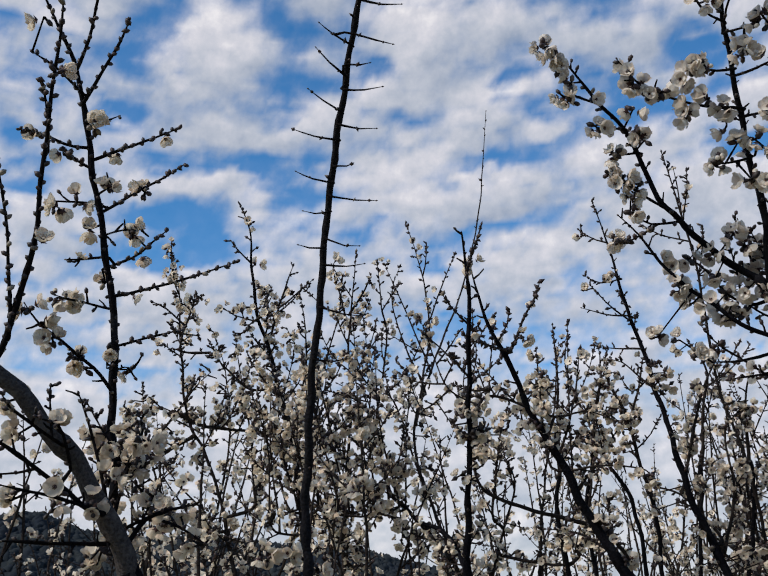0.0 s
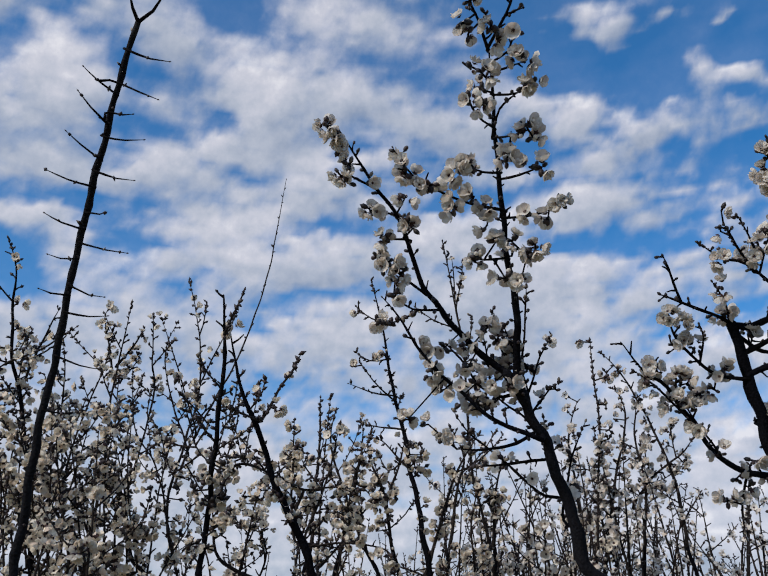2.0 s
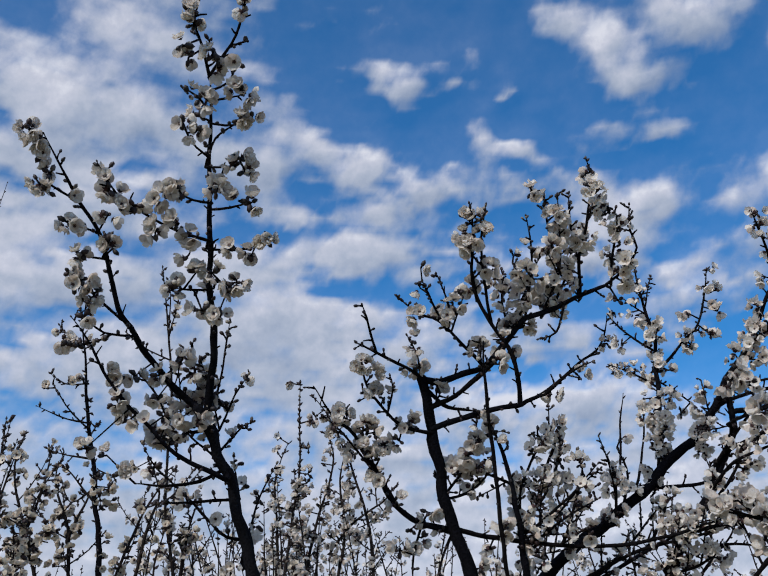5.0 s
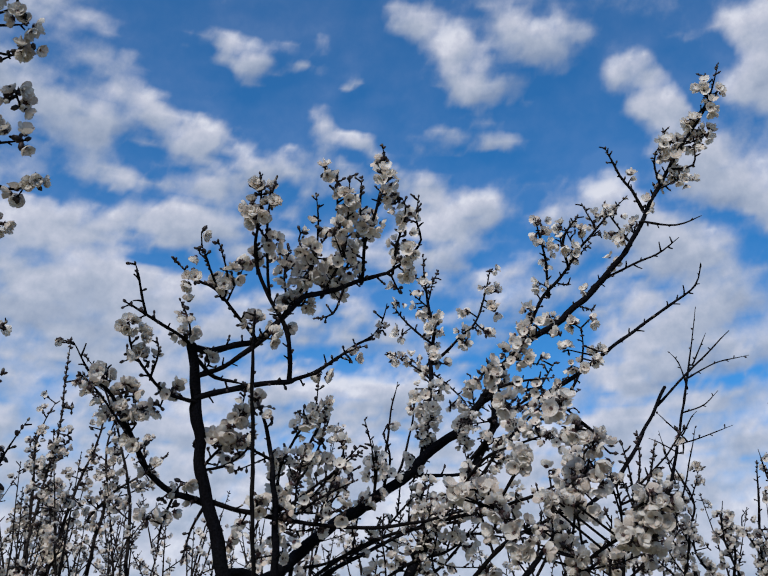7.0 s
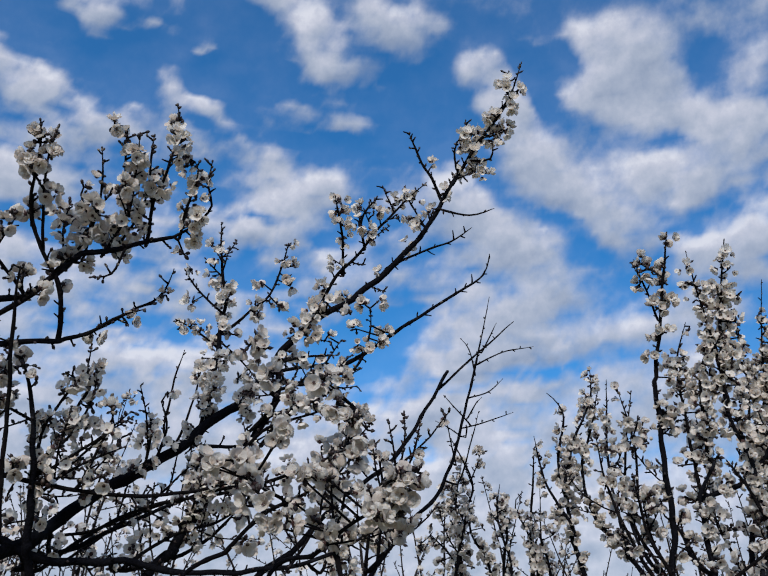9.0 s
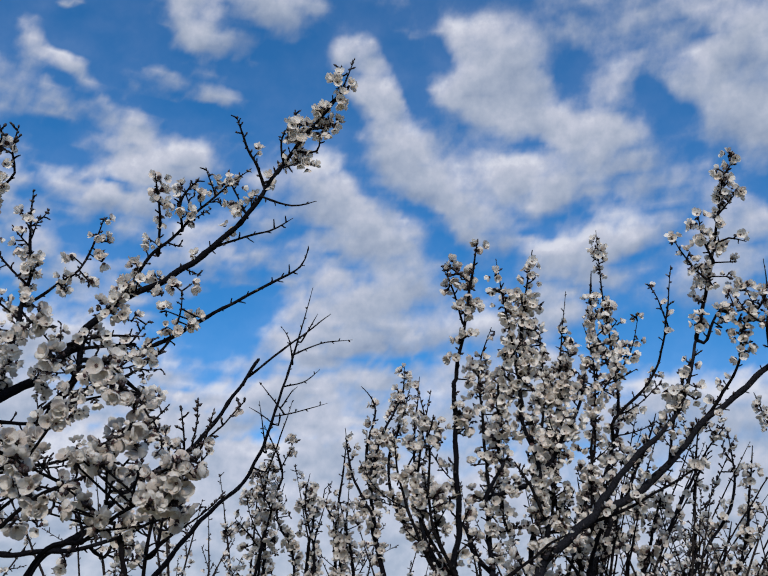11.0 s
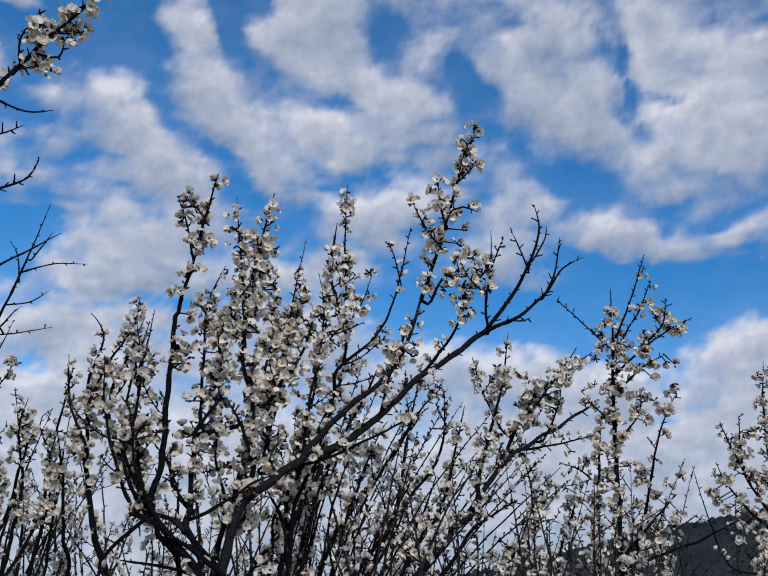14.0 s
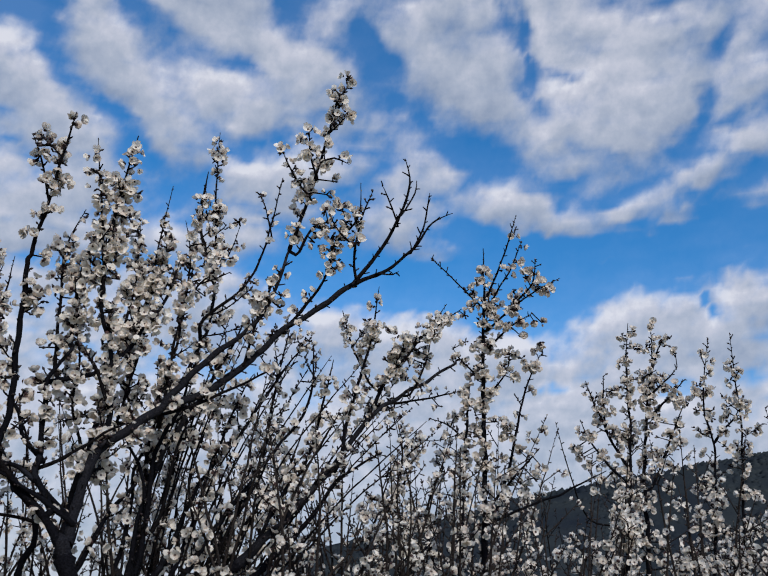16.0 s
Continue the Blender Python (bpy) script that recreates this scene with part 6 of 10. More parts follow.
limb(C, 'c', 0.0026, 0.0017, (0.566, 1.265, 2.588), (0.599, 1.240, 2.580), (0.621, 1.208, 2.587))
limb(C, 'c', 0.0026, 0.0017, (0.576, 1.292, 2.547), (0.577, 1.267, 2.562), (0.602, 1.223, 2.576))
limb(C, 'c', 0.0026, 0.0017, (0.556, 1.245, 2.618), (0.574, 1.223, 2.616), (0.596, 1.196, 2.613))
limb(C, 'c', 0.0026, 0.0017, (0.551, 1.234, 2.633), (0.572, 1.203, 2.638), (0.572, 1.172, 2.652))
limb(C, 'c', 0.0026, 0.0017, (0.577, 1.296, 2.540), (0.541, 1.281, 2.552), (0.510, 1.254, 2.573))
limb(C, 'c', 0.0026, 0.0017, (0.558, 1.256, 2.603), (0.535, 1.240, 2.612), (0.497, 1.225, 2.615))
limb(C, 'c', 0.0026, 0.0017, (0.562, 1.180, 2.693), (0.572, 1.157, 2.688), (0.580, 1.142, 2.682))
limb(C, 'c', 0.0027, 0.0018, (0.439, 1.467, 2.435), (0.415, 1.460, 2.433), (0.392, 1.456, 2.428))
limb(C, 'c', 0.0027, 0.0018, (0.469, 1.483, 2.394), (0.441, 1.479, 2.390), (0.412, 1.474, 2.387))
limb(C, 'c', 0.0032, 0.0018, (0.503, 1.517, 2.308), (0.471, 1.508, 2.324), (0.424, 1.491, 2.348))
limb(C, 'c', 0.0032, 0.0018, (0.544, 1.530, 2.281), (0.488, 1.527, 2.275), (0.449, 1.512, 2.292))
limb(C, 'c', 0.0027, 0.0018, (0.362, 1.432, 2.477), (0.345, 1.422, 2.478), (0.327, 1.416, 2.472))
limb(C, 'm', 0.0065, 0.0023, (0.735, 1.571, 2.063), (0.671, 1.577, 2.087), (0.622, 1.574, 2.118), (0.561, 1.566, 2.160), (0.508, 1.553, 2.206), (0.468, 1.533, 2.255), (0.427, 1.518, 2.289))
limb(C, 'k', 0.0028, 0.0014, (0.476, 1.572, 2.269), (0.451, 1.557, 2.252), (0.424, 1.536, 2.247))
limb(C, 'c', 0.0048, 0.0023, (0.755, 1.614, 2.082), (0.687, 1.621, 2.049), (0.601, 1.619, 2.040))
limb(C, 's', 0.0044, 0.0020, (0.792, 1.665, 2.045), (0.711, 1.695, 2.036), (0.657, 1.713, 2.031))
limb(C, 'd', 0.0043, 0.0019, (0.706, 1.602, 2.175), (0.684, 1.587, 2.237), (0.656, 1.567, 2.307))
limb(C, 'd', 0.0038, 0.0019, (0.673, 1.619, 2.156), (0.643, 1.622, 2.173), (0.610, 1.616, 2.217), (0.578, 1.613, 2.246))
limb(C, 's', 0.0033, 0.0014, (0.740, 1.596, 2.158), (0.754, 1.569, 2.221), (0.771, 1.547, 2.261))
limb(C, 's', 0.0033, 0.0014, (0.723, 1.580, 2.220), (0.720, 1.549, 2.300), (0.716, 1.527, 2.353))
limb(C, 's', 0.0033, 0.0014, (0.756, 1.599, 2.131), (0.779, 1.579, 2.167), (0.797, 1.569, 2.176))
limb(C, 's', 0.0038, 0.0014, (0.783, 1.614, 2.043), (0.742, 1.612, 2.104), (0.683, 1.619, 2.148), (0.650, 1.614, 2.191))
limb(C, 's', 0.0040, 0.0015, (0.852, 1.712, 1.983), (0.863, 1.687, 2.066), (0.884, 1.660, 2.132))
limb(C, 's', 0.0040, 0.0015, (0.786, 1.731, 2.010), (0.724, 1.738, 2.064), (0.663, 1.744, 2.109), (0.628, 1.740, 2.155))
clumps(C, (0.286, 1.373, 2.547), (0.302, 1.382, 2.531), (0.316, 1.391, 2.514), (0.338, 1.403, 2.491), (0.322, 1.415, 2.474), (0.340, 1.419, 2.463), (0.392, 1.438, 2.418), (0.382, 1.436, 2.424), (0.444, 1.414, 2.444), (0.456, 1.434, 2.404), (0.465, 1.437, 2.395), (0.414, 1.455, 2.379), (0.407, 1.472, 2.348), (0.430, 1.472, 2.340), (0.419, 1.479, 2.329), (0.444, 1.484, 2.307), (0.454, 1.476, 2.322), (0.448, 1.494, 2.283))
clumps(C, (0.421, 1.344, 2.470), (0.430, 1.352, 2.455), (0.452, 1.358, 2.437), (0.475, 1.351, 2.440), (0.505, 1.338, 2.451), (0.518, 1.361, 2.405), (0.528, 1.316, 2.476), (0.540, 1.317, 2.470), (0.522, 1.324, 2.467), (0.552, 1.342, 2.423), (0.575, 1.346, 2.405), (0.581, 1.359, 2.379), (0.599, 1.367, 2.352), (0.625, 1.359, 2.352), (0.574, 1.387, 2.328), (0.567, 1.393, 2.320))
clumps(C, (0.666, 1.349, 2.345), (0.663, 1.357, 2.331), (0.622, 1.389, 2.294), (0.649, 1.383, 2.289), (0.601, 1.285, 2.490), (0.598, 1.295, 2.477), (0.619, 1.254, 2.526), (0.634, 1.261, 2.509), (0.618, 1.263, 2.514), (0.636, 1.289, 2.465), (0.656, 1.283, 2.463), (0.642, 1.329, 2.396), (0.680, 1.321, 2.386), (0.696, 1.301, 2.409))
clumps(C, (0.475, 1.136, 2.694), (0.487, 1.145, 2.680), (0.481, 1.171, 2.653), (0.493, 1.179, 2.639), (0.528, 1.161, 2.649), (0.541, 1.172, 2.632), (0.568, 1.156, 2.640), (0.581, 1.178, 2.609), (0.594, 1.181, 2.600), (0.508, 1.213, 2.593), (0.528, 1.210, 2.589), (0.513, 1.242, 2.553), (0.536, 1.242, 2.544), (0.600, 1.204, 2.568), (0.616, 1.194, 2.573), (0.552, 1.095, 2.712))
clumps(C, (0.635, 1.528, 2.254), (0.653, 1.531, 2.233), (0.606, 1.563, 2.184), (0.623, 1.569, 2.155), (0.655, 1.559, 2.156), (0.519, 1.571, 2.220), (0.534, 1.573, 2.207), (0.561, 1.562, 2.219), (0.600, 1.550, 2.223), (0.552, 1.582, 2.171), (0.568, 1.587, 2.144), (0.505, 1.618, 2.089), (0.543, 1.612, 2.081), (0.572, 1.612, 2.056), (0.430, 1.572, 2.262))
clumps(C, (0.683, 1.558, 2.153), (0.678, 1.596, 2.197), (0.698, 1.547, 2.175), (0.679, 1.642, 2.143), (0.619, 1.590, 2.131), (0.712, 1.571, 2.145), (0.706, 1.596, 2.162))
clumps(C, (0.660, 1.740, 2.107))
K4 = plum_tree('K4', (1.214, 2.195), 0.035)
limb(K4, 'k', 0.0035, 0.0018, (1.038, 1.972, 1.934), (1.042, 1.963, 2.053), (1.047, 1.940, 2.198), (1.033, 1.923, 2.312), (1.021, 1.903, 2.411), rooted=True)
limb(K4, 'd', 0.0055, 0.0021, (1.315, 2.280, 1.992), (1.314, 2.248, 2.154), (1.287, 2.228, 2.281), (1.289, 2.195, 2.383), rooted=True)
limb(K4, 'd', 0.0055, 0.0021, (1.233, 2.319, 1.992), (1.246, 2.275, 2.180), (1.265, 2.227, 2.320), (1.232, 2.213, 2.410), rooted=True)
limb(K4, 'd', 0.0055, 0.0021, (1.293, 2.270, 2.104), (1.342, 2.228, 2.179), (1.397, 2.186, 2.228), (1.427, 2.154, 2.278))
limb(K4, 'd', 0.0051, 0.0019, (1.311, 2.059, 1.962), (1.284, 2.040, 2.124), (1.205, 2.031, 2.301), (1.152, 2.028, 2.385), (1.106, 2.031, 2.433), rooted=True)
limb(K4, 'd', 0.0048, 0.0021, (1.173, 2.346, 1.991), (1.151, 2.324, 2.154), (1.127, 2.300, 2.282), (1.143, 2.266, 2.372), rooted=True)
clumps(K4, (1.113, 2.296, 2.273), (1.042, 1.972, 2.119), (1.133, 2.331, 2.107), (1.139, 2.314, 2.155), (1.041, 1.940, 2.128), (1.162, 2.326, 2.067), (1.157, 2.343, 2.086), (1.181, 2.326, 2.144), (1.030, 1.970, 2.084), (1.030, 1.939, 2.173), (1.052, 1.892, 2.316), (1.118, 2.028, 2.376))
clumps(K4, (1.144, 2.014, 2.381), (1.055, 1.949, 2.175), (1.046, 1.949, 2.152), (1.061, 1.922, 2.142), (1.064, 1.932, 2.175), (1.258, 2.258, 2.179), (1.259, 2.253, 2.165), (1.324, 2.256, 2.191), (1.058, 1.967, 2.120), (1.245, 2.258, 2.248), (1.267, 2.234, 2.253), (1.299, 2.230, 2.202))
clumps(K4, (1.231, 2.047, 2.210), (1.064, 1.933, 2.258), (1.060, 1.919, 2.194), (1.252, 2.291, 2.130), (1.293, 2.242, 2.162), (1.078, 1.954, 2.169), (1.232, 2.236, 2.323), (1.067, 1.954, 2.037), (1.277, 2.292, 2.132), (1.257, 2.233, 2.248), (1.119, 2.287, 2.393), (1.320, 2.273, 2.080))
clumps(K4, (1.391, 2.212, 2.190), (1.299, 2.252, 2.130), (1.363, 2.219, 2.201), (1.327, 2.230, 2.181), (1.313, 2.257, 2.089), (1.414, 2.199, 2.200), (1.306, 2.238, 2.208), (0.991, 1.914, 2.405), (1.219, 2.280, 2.198), (1.154, 2.323, 2.224), (1.048, 1.976, 2.058), (1.176, 2.309, 2.064))
clumps(K4, (1.271, 2.270, 2.221), (1.050, 1.949, 2.082), (1.231, 2.271, 2.146), (1.039, 1.948, 2.169), (1.240, 2.316, 2.062), (1.285, 2.249, 2.205), (1.275, 2.266, 2.139), (1.118, 2.308, 2.203), (1.166, 2.288, 2.190), (1.158, 2.354, 1.954), (1.129, 2.310, 2.266), (1.036, 1.945, 2.059))
clumps(K4, (1.124, 2.348, 2.074), (1.023, 1.963, 1.908), (1.168, 2.324, 2.068), (1.179, 2.360, 1.953), (1.209, 2.289, 2.103), (1.142, 2.299, 2.205), (1.123, 2.340, 2.042), (1.220, 2.320, 1.952), (1.292, 2.294, 1.962), (1.305, 2.286, 1.953), (1.245, 2.314, 1.956), (1.031, 1.983, 1.902))
K5 = plum_tree('K5', (0.609, 2.173), 0.035)
limb(K5, 's', 0.0047, 0.0018, (0.480, 2.133, 1.921), (0.492, 2.112, 2.036), (0.507, 2.091, 2.122), (0.509, 2.075, 2.187), (0.500, 2.069, 2.213), rooted=True)
limb(K5, 'k', 0.0053, 0.0018, (0.407, 2.143, 1.918), (0.409, 2.120, 2.053), (0.409, 2.096, 2.159), (0.402, 2.069, 2.260), rooted=True)
limb(K5, 'd', 0.0049, 0.0018, (0.549, 2.222, 1.937), (0.485, 2.206, 2.087), (0.449, 2.188, 2.185), (0.457, 2.165, 2.264), rooted=True)
limb(K5, 'd', 0.0049, 0.0018, (0.616, 2.210, 1.939), (0.591, 2.194, 2.059), (0.542, 2.179, 2.168), (0.552, 2.162, 2.225), rooted=True)
limb(K5, 'd', 0.0049, 0.0018, (0.594, 2.198, 2.037), (0.617, 2.175, 2.127), (0.631, 2.155, 2.196))
limb(K5, 'd', 0.0049, 0.0018, (0.750, 2.178, 1.943), (0.760, 2.154, 2.065), (0.773, 2.130, 2.156), (0.732, 2.120, 2.234), rooted=True)
limb(K5, 'd', 0.0049, 0.0018, (0.850, 2.149, 1.946), (0.851, 2.127, 2.068), (0.864, 2.101, 2.158), rooted=True)
clumps(K5, (0.390, 2.129, 1.998), (0.381, 2.106, 2.104), (0.390, 2.113, 2.116), (0.602, 2.182, 2.009), (0.605, 2.192, 2.076), (0.565, 2.205, 2.092), (0.472, 2.118, 2.026), (0.602, 2.205, 2.063), (0.613, 2.174, 2.059), (0.568, 2.208, 2.097), (0.583, 2.211, 2.083), (0.589, 2.199, 2.002))
clumps(K5, (0.571, 2.192, 1.976), (0.481, 2.110, 2.080), (0.535, 2.221, 1.995), (0.487, 2.118, 1.994), (0.512, 2.103, 2.119), (0.476, 2.133, 2.011), (0.704, 2.122, 2.202), (0.664, 2.144, 2.183), (0.835, 2.132, 2.045), (0.861, 2.108, 2.064), (0.852, 2.144, 2.066), (0.833, 2.130, 2.061))
clumps(K5, (0.853, 2.128, 2.029), (0.856, 2.134, 2.041), (0.834, 2.125, 2.081), (0.850, 2.125, 2.028), (0.838, 2.132, 2.068), (0.857, 2.139, 2.064))
D = plum_tree('D', (1.264, 1.430), 0.035)
limb(D, 't', 0.0148, 0.0103, (1.232, 1.470, 1.859), (1.185, 1.463, 1.966), (1.148, 1.453, 2.049), (1.115, 1.434, 2.132), (1.090, 1.415, 2.198), (1.062, 1.396, 2.260), rooted=True)
limb(D, 'h', 0.0042, 0.0023, (1.064, 1.396, 2.258), (1.010, 1.390, 2.274), (0.956, 1.384, 2.285), (0.912, 1.379, 2.293))
limb(D, 'h', 0.0032, 0.0018, (0.959, 1.386, 2.286), (0.937, 1.365, 2.311), (0.900, 1.332, 2.349))
limb(D, 'm', 0.0070, 0.0053, (1.064, 1.396, 2.257), (1.115, 1.378, 2.261), (1.170, 1.349, 2.284), (1.207, 1.313, 2.338), (1.231, 1.287, 2.379))
limb(D, 'm', 0.0062, 0.0039, (1.231, 1.287, 2.379), (1.282, 1.261, 2.402), (1.330, 1.231, 2.432), (1.372, 1.206, 2.451))
limb(D, 'm', 0.0056, 0.0037, (1.087, 1.407, 2.204), (1.131, 1.364, 2.232), (1.167, 1.311, 2.279), (1.185, 1.265, 2.331))
limb(D, 'm', 0.0065, 0.0052, (1.097, 1.416, 2.169), (1.173, 1.373, 2.199), (1.246, 1.331, 2.218))
limb(D, 'm', 0.0057, 0.0033, (1.244, 1.332, 2.219), (1.230, 1.316, 2.274), (1.199, 1.309, 2.329), (1.162, 1.310, 2.369), (1.139, 1.306, 2.401), (1.117, 1.290, 2.450))
limb(D, 'm', 0.0047, 0.0021, (1.246, 1.331, 2.218), (1.305, 1.325, 2.257), (1.377, 1.311, 2.321), (1.428, 1.298, 2.371), (1.449, 1.294, 2.438))
limb(D, 'd', 0.0038, 0.0019, (1.290, 1.287, 2.248), (1.311, 1.271, 2.270), (1.333, 1.254, 2.287), (1.355, 1.239, 2.299))
limb(D, 'm', 0.0052, 0.0028, (1.085, 1.415, 2.245), (1.122, 1.397, 2.211), (1.167, 1.364, 2.200))
limb(D, 'h', 0.0034, 0.0020, (1.372, 1.206, 2.451), (1.393, 1.171, 2.476), (1.401, 1.138, 2.511), (1.382, 1.132, 2.541), (1.366, 1.109, 2.587))
limb(D, 'h', 0.0044, 0.0020, (1.341, 1.252, 2.441), (1.322, 1.219, 2.501), (1.311, 1.171, 2.567), (1.294, 1.132, 2.622), (1.268, 1.111, 2.664))
limb(D, 'h', 0.0039, 0.0019, (1.281, 1.292, 2.403), (1.279, 1.233, 2.468), (1.258, 1.195, 2.522), (1.223, 1.150, 2.588))
limb(D, 'h', 0.0039, 0.0019, (1.230, 1.317, 2.373), (1.229, 1.259, 2.438), (1.204, 1.217, 2.499), (1.174, 1.189, 2.545))
limb(D, 'h', 0.0043, 0.0018, (1.137, 1.308, 2.401), (1.109, 1.283, 2.445), (1.083, 1.233, 2.509), (1.056, 1.206, 2.547))
limb(D, 'h', 0.0038, 0.0018, (1.169, 1.311, 2.361), (1.124, 1.266, 2.444), (1.099, 1.233, 2.495), (1.085, 1.191, 2.545))
limb(D, 'h', 0.0042, 0.0018, (1.158, 1.332, 2.283), (1.119, 1.326, 2.309), (1.056, 1.318, 2.345), (1.015, 1.321, 2.352), (0.960, 1.315, 2.375))
limb(D, 'h', 0.0032, 0.0018, (1.073, 1.327, 2.339), (1.033, 1.304, 2.373), (0.998, 1.282, 2.401))
limb(D, 'h', 0.0028, 0.0014, (1.058, 1.395, 2.266), (1.038, 1.371, 2.292), (1.003, 1.349, 2.318))
limb(D, 'h', 0.0028, 0.0014, (1.079, 1.321, 2.344), (1.071, 1.307, 2.377), (1.036, 1.295, 2.432))
limb(D, 'h', 0.0034, 0.0020, (1.380, 1.200, 2.449), (1.368, 1.174, 2.501), (1.359, 1.137, 2.561), (1.343, 1.134, 2.582))
limb(D, 'h', 0.0033, 0.0019, (1.287, 1.236, 2.397), (1.280, 1.254, 2.348), (1.249, 1.273, 2.333))
limb(D, 'h', 0.0034, 0.0019, (1.243, 1.276, 2.428), (1.215, 1.275, 2.460), (1.198, 1.271, 2.485))
limb(D, 'h', 0.0034, 0.0019, (1.280, 1.226, 2.466), (1.239, 1.204, 2.540), (1.211, 1.174, 2.605))
limb(D, 'h', 0.0035, 0.0020, (1.325, 1.222, 2.504), (1.288, 1.197, 2.558), (1.262, 1.161, 2.610))
limb(D, 'h', 0.0042, 0.0018, (1.096, 1.418, 2.162), (1.041, 1.426, 2.168), (0.995, 1.421, 2.193), (0.955, 1.409, 2.225), (0.926, 1.385, 2.266))
limb(D, 'h', 0.0027, 0.0014, (1.001, 1.411, 2.182), (0.995, 1.383, 2.220), (0.981, 1.372, 2.241))
limb(D, 'n', 0.0045, 0.0034, (1.222, 1.359, 1.848), (1.153, 1.294, 2.074), (1.101, 1.239, 2.210), (1.080, 1.208, 2.268), rooted=True)
limb(D, 'm', 0.0088, 0.0033, (1.338, 1.460, 1.871), (1.305, 1.435, 1.991), (1.276, 1.414, 2.077), (1.249, 1.400, 2.136), (1.206, 1.389, 2.202), rooted=True)
limb(D, 'h', 0.0044, 0.0020, (1.316, 1.448, 1.995), (1.306, 1.432, 2.077), (1.317, 1.406, 2.133), (1.335, 1.372, 2.190), (1.328, 1.353, 2.245))
limb(D, 'm', 0.0076, 0.0023, (1.177, 1.474, 1.993), (1.109, 1.486, 2.010), (1.056, 1.489, 2.037), (1.014, 1.478, 2.081), (0.955, 1.458, 2.145), (0.911, 1.453, 2.168), (0.857, 1.434, 2.214))
limb(D, 'd', 0.0032, 0.0018, (1.001, 1.449, 2.072), (0.921, 1.445, 2.142), (0.880, 1.444, 2.167))
limb(D, 'd', 0.0028, 0.0014, (1.042, 1.462, 2.038), (0.988, 1.453, 2.106), (0.967, 1.437, 2.152))
limb(D, 'm', 0.0053, 0.0031, (1.186, 1.468, 1.997), (1.270, 1.448, 1.987), (1.382, 1.412, 1.982), (1.493, 1.366, 1.986), (1.598, 1.309, 2.013), (1.700, 1.242, 2.051))
limb(D, 'h', 0.0038, 0.0019, (1.143, 1.461, 2.106), (1.170, 1.439, 2.126), (1.199, 1.407, 2.165), (1.236, 1.380, 2.178))
limb(D, 'h', 0.0038, 0.0019, (1.163, 1.465, 2.054), (1.192, 1.445, 2.066), (1.217, 1.421, 2.095), (1.224, 1.405, 2.131))
limb(D, 'd', 0.0033, 0.0019, (1.125, 1.497, 2.011), (1.110, 1.507, 1.951), (1.109, 1.508, 1.898))
limb(D, 'd', 0.0033, 0.0019, (1.177, 1.474, 1.993), (1.159, 1.485, 1.947), (1.150, 1.489, 1.885))
limb(D, 'd', 0.0039, 0.0020, (1.380, 1.408, 1.981), (1.396, 1.375, 2.055), (1.398, 1.352, 2.120), (1.384, 1.352, 2.147))
limb(D, 's', 0.0039, 0.0020, (1.323, 1.455, 1.950), (1.369, 1.401, 2.035), (1.404, 1.357, 2.093), (1.428, 1.328, 2.122))
limb(D, 'h', 0.0039, 0.0020, (1.349, 1.372, 2.163), (1.339, 1.400, 2.107), (1.333, 1.419, 2.060))
limb(D, 'h', 0.0038, 0.0018, (1.314, 1.434, 2.027), (1.349, 1.397, 2.081), (1.359, 1.370, 2.142), (1.353, 1.356, 2.187))
limb(D, 'h', 0.0038, 0.0018, (1.332, 1.427, 2.011), (1.386, 1.375, 2.072), (1.423, 1.329, 2.131))
limb(D, 'h', 0.0038, 0.0018, (1.293, 1.429, 2.088), (1.234, 1.454, 2.116), (1.188, 1.466, 2.154))
limb(D, 'h', 0.0038, 0.0018, (1.330, 1.436, 1.984), (1.381, 1.391, 2.030), (1.432, 1.344, 2.067))
limb(D, 'h', 0.0038, 0.0018, (1.182, 1.492, 2.082), (1.202, 1.470, 2.121), (1.213, 1.442, 2.185), (1.206, 1.428, 2.230))
limb(D, 'h', 0.0038, 0.0018, (1.257, 1.318, 2.398), (1.245, 1.298, 2.446), (1.217, 1.285, 2.494))
limb(D, 'h', 0.0038, 0.0018, (1.234, 1.344, 2.376), (1.208, 1.329, 2.430), (1.199, 1.304, 2.482))
limb(D, 'h', 0.0038, 0.0018, (1.296, 1.281, 2.418), (1.305, 1.241, 2.474), (1.301, 1.202, 2.535))
clumps(D, (1.216, 1.275, 2.468), (1.200, 1.270, 2.502), (1.203, 1.225, 2.500), (1.247, 1.234, 2.512), (1.262, 1.282, 2.427), (1.291, 1.285, 2.425), (1.205, 1.299, 2.360), (1.222, 1.277, 2.404), (1.218, 1.311, 2.368), (1.011, 1.312, 2.401), (0.985, 1.264, 2.414), (1.069, 1.238, 2.532))
clumps(D, (1.081, 1.239, 2.524), (1.190, 1.185, 2.601), (1.217, 1.182, 2.589), (1.289, 1.133, 2.647), (1.288, 1.130, 2.612), (1.332, 1.141, 2.567), (1.338, 1.140, 2.587), (1.213, 1.388, 2.187), (1.197, 1.411, 2.110), (1.222, 1.428, 2.132), (1.177, 1.414, 2.127), (0.982, 1.434, 2.147))
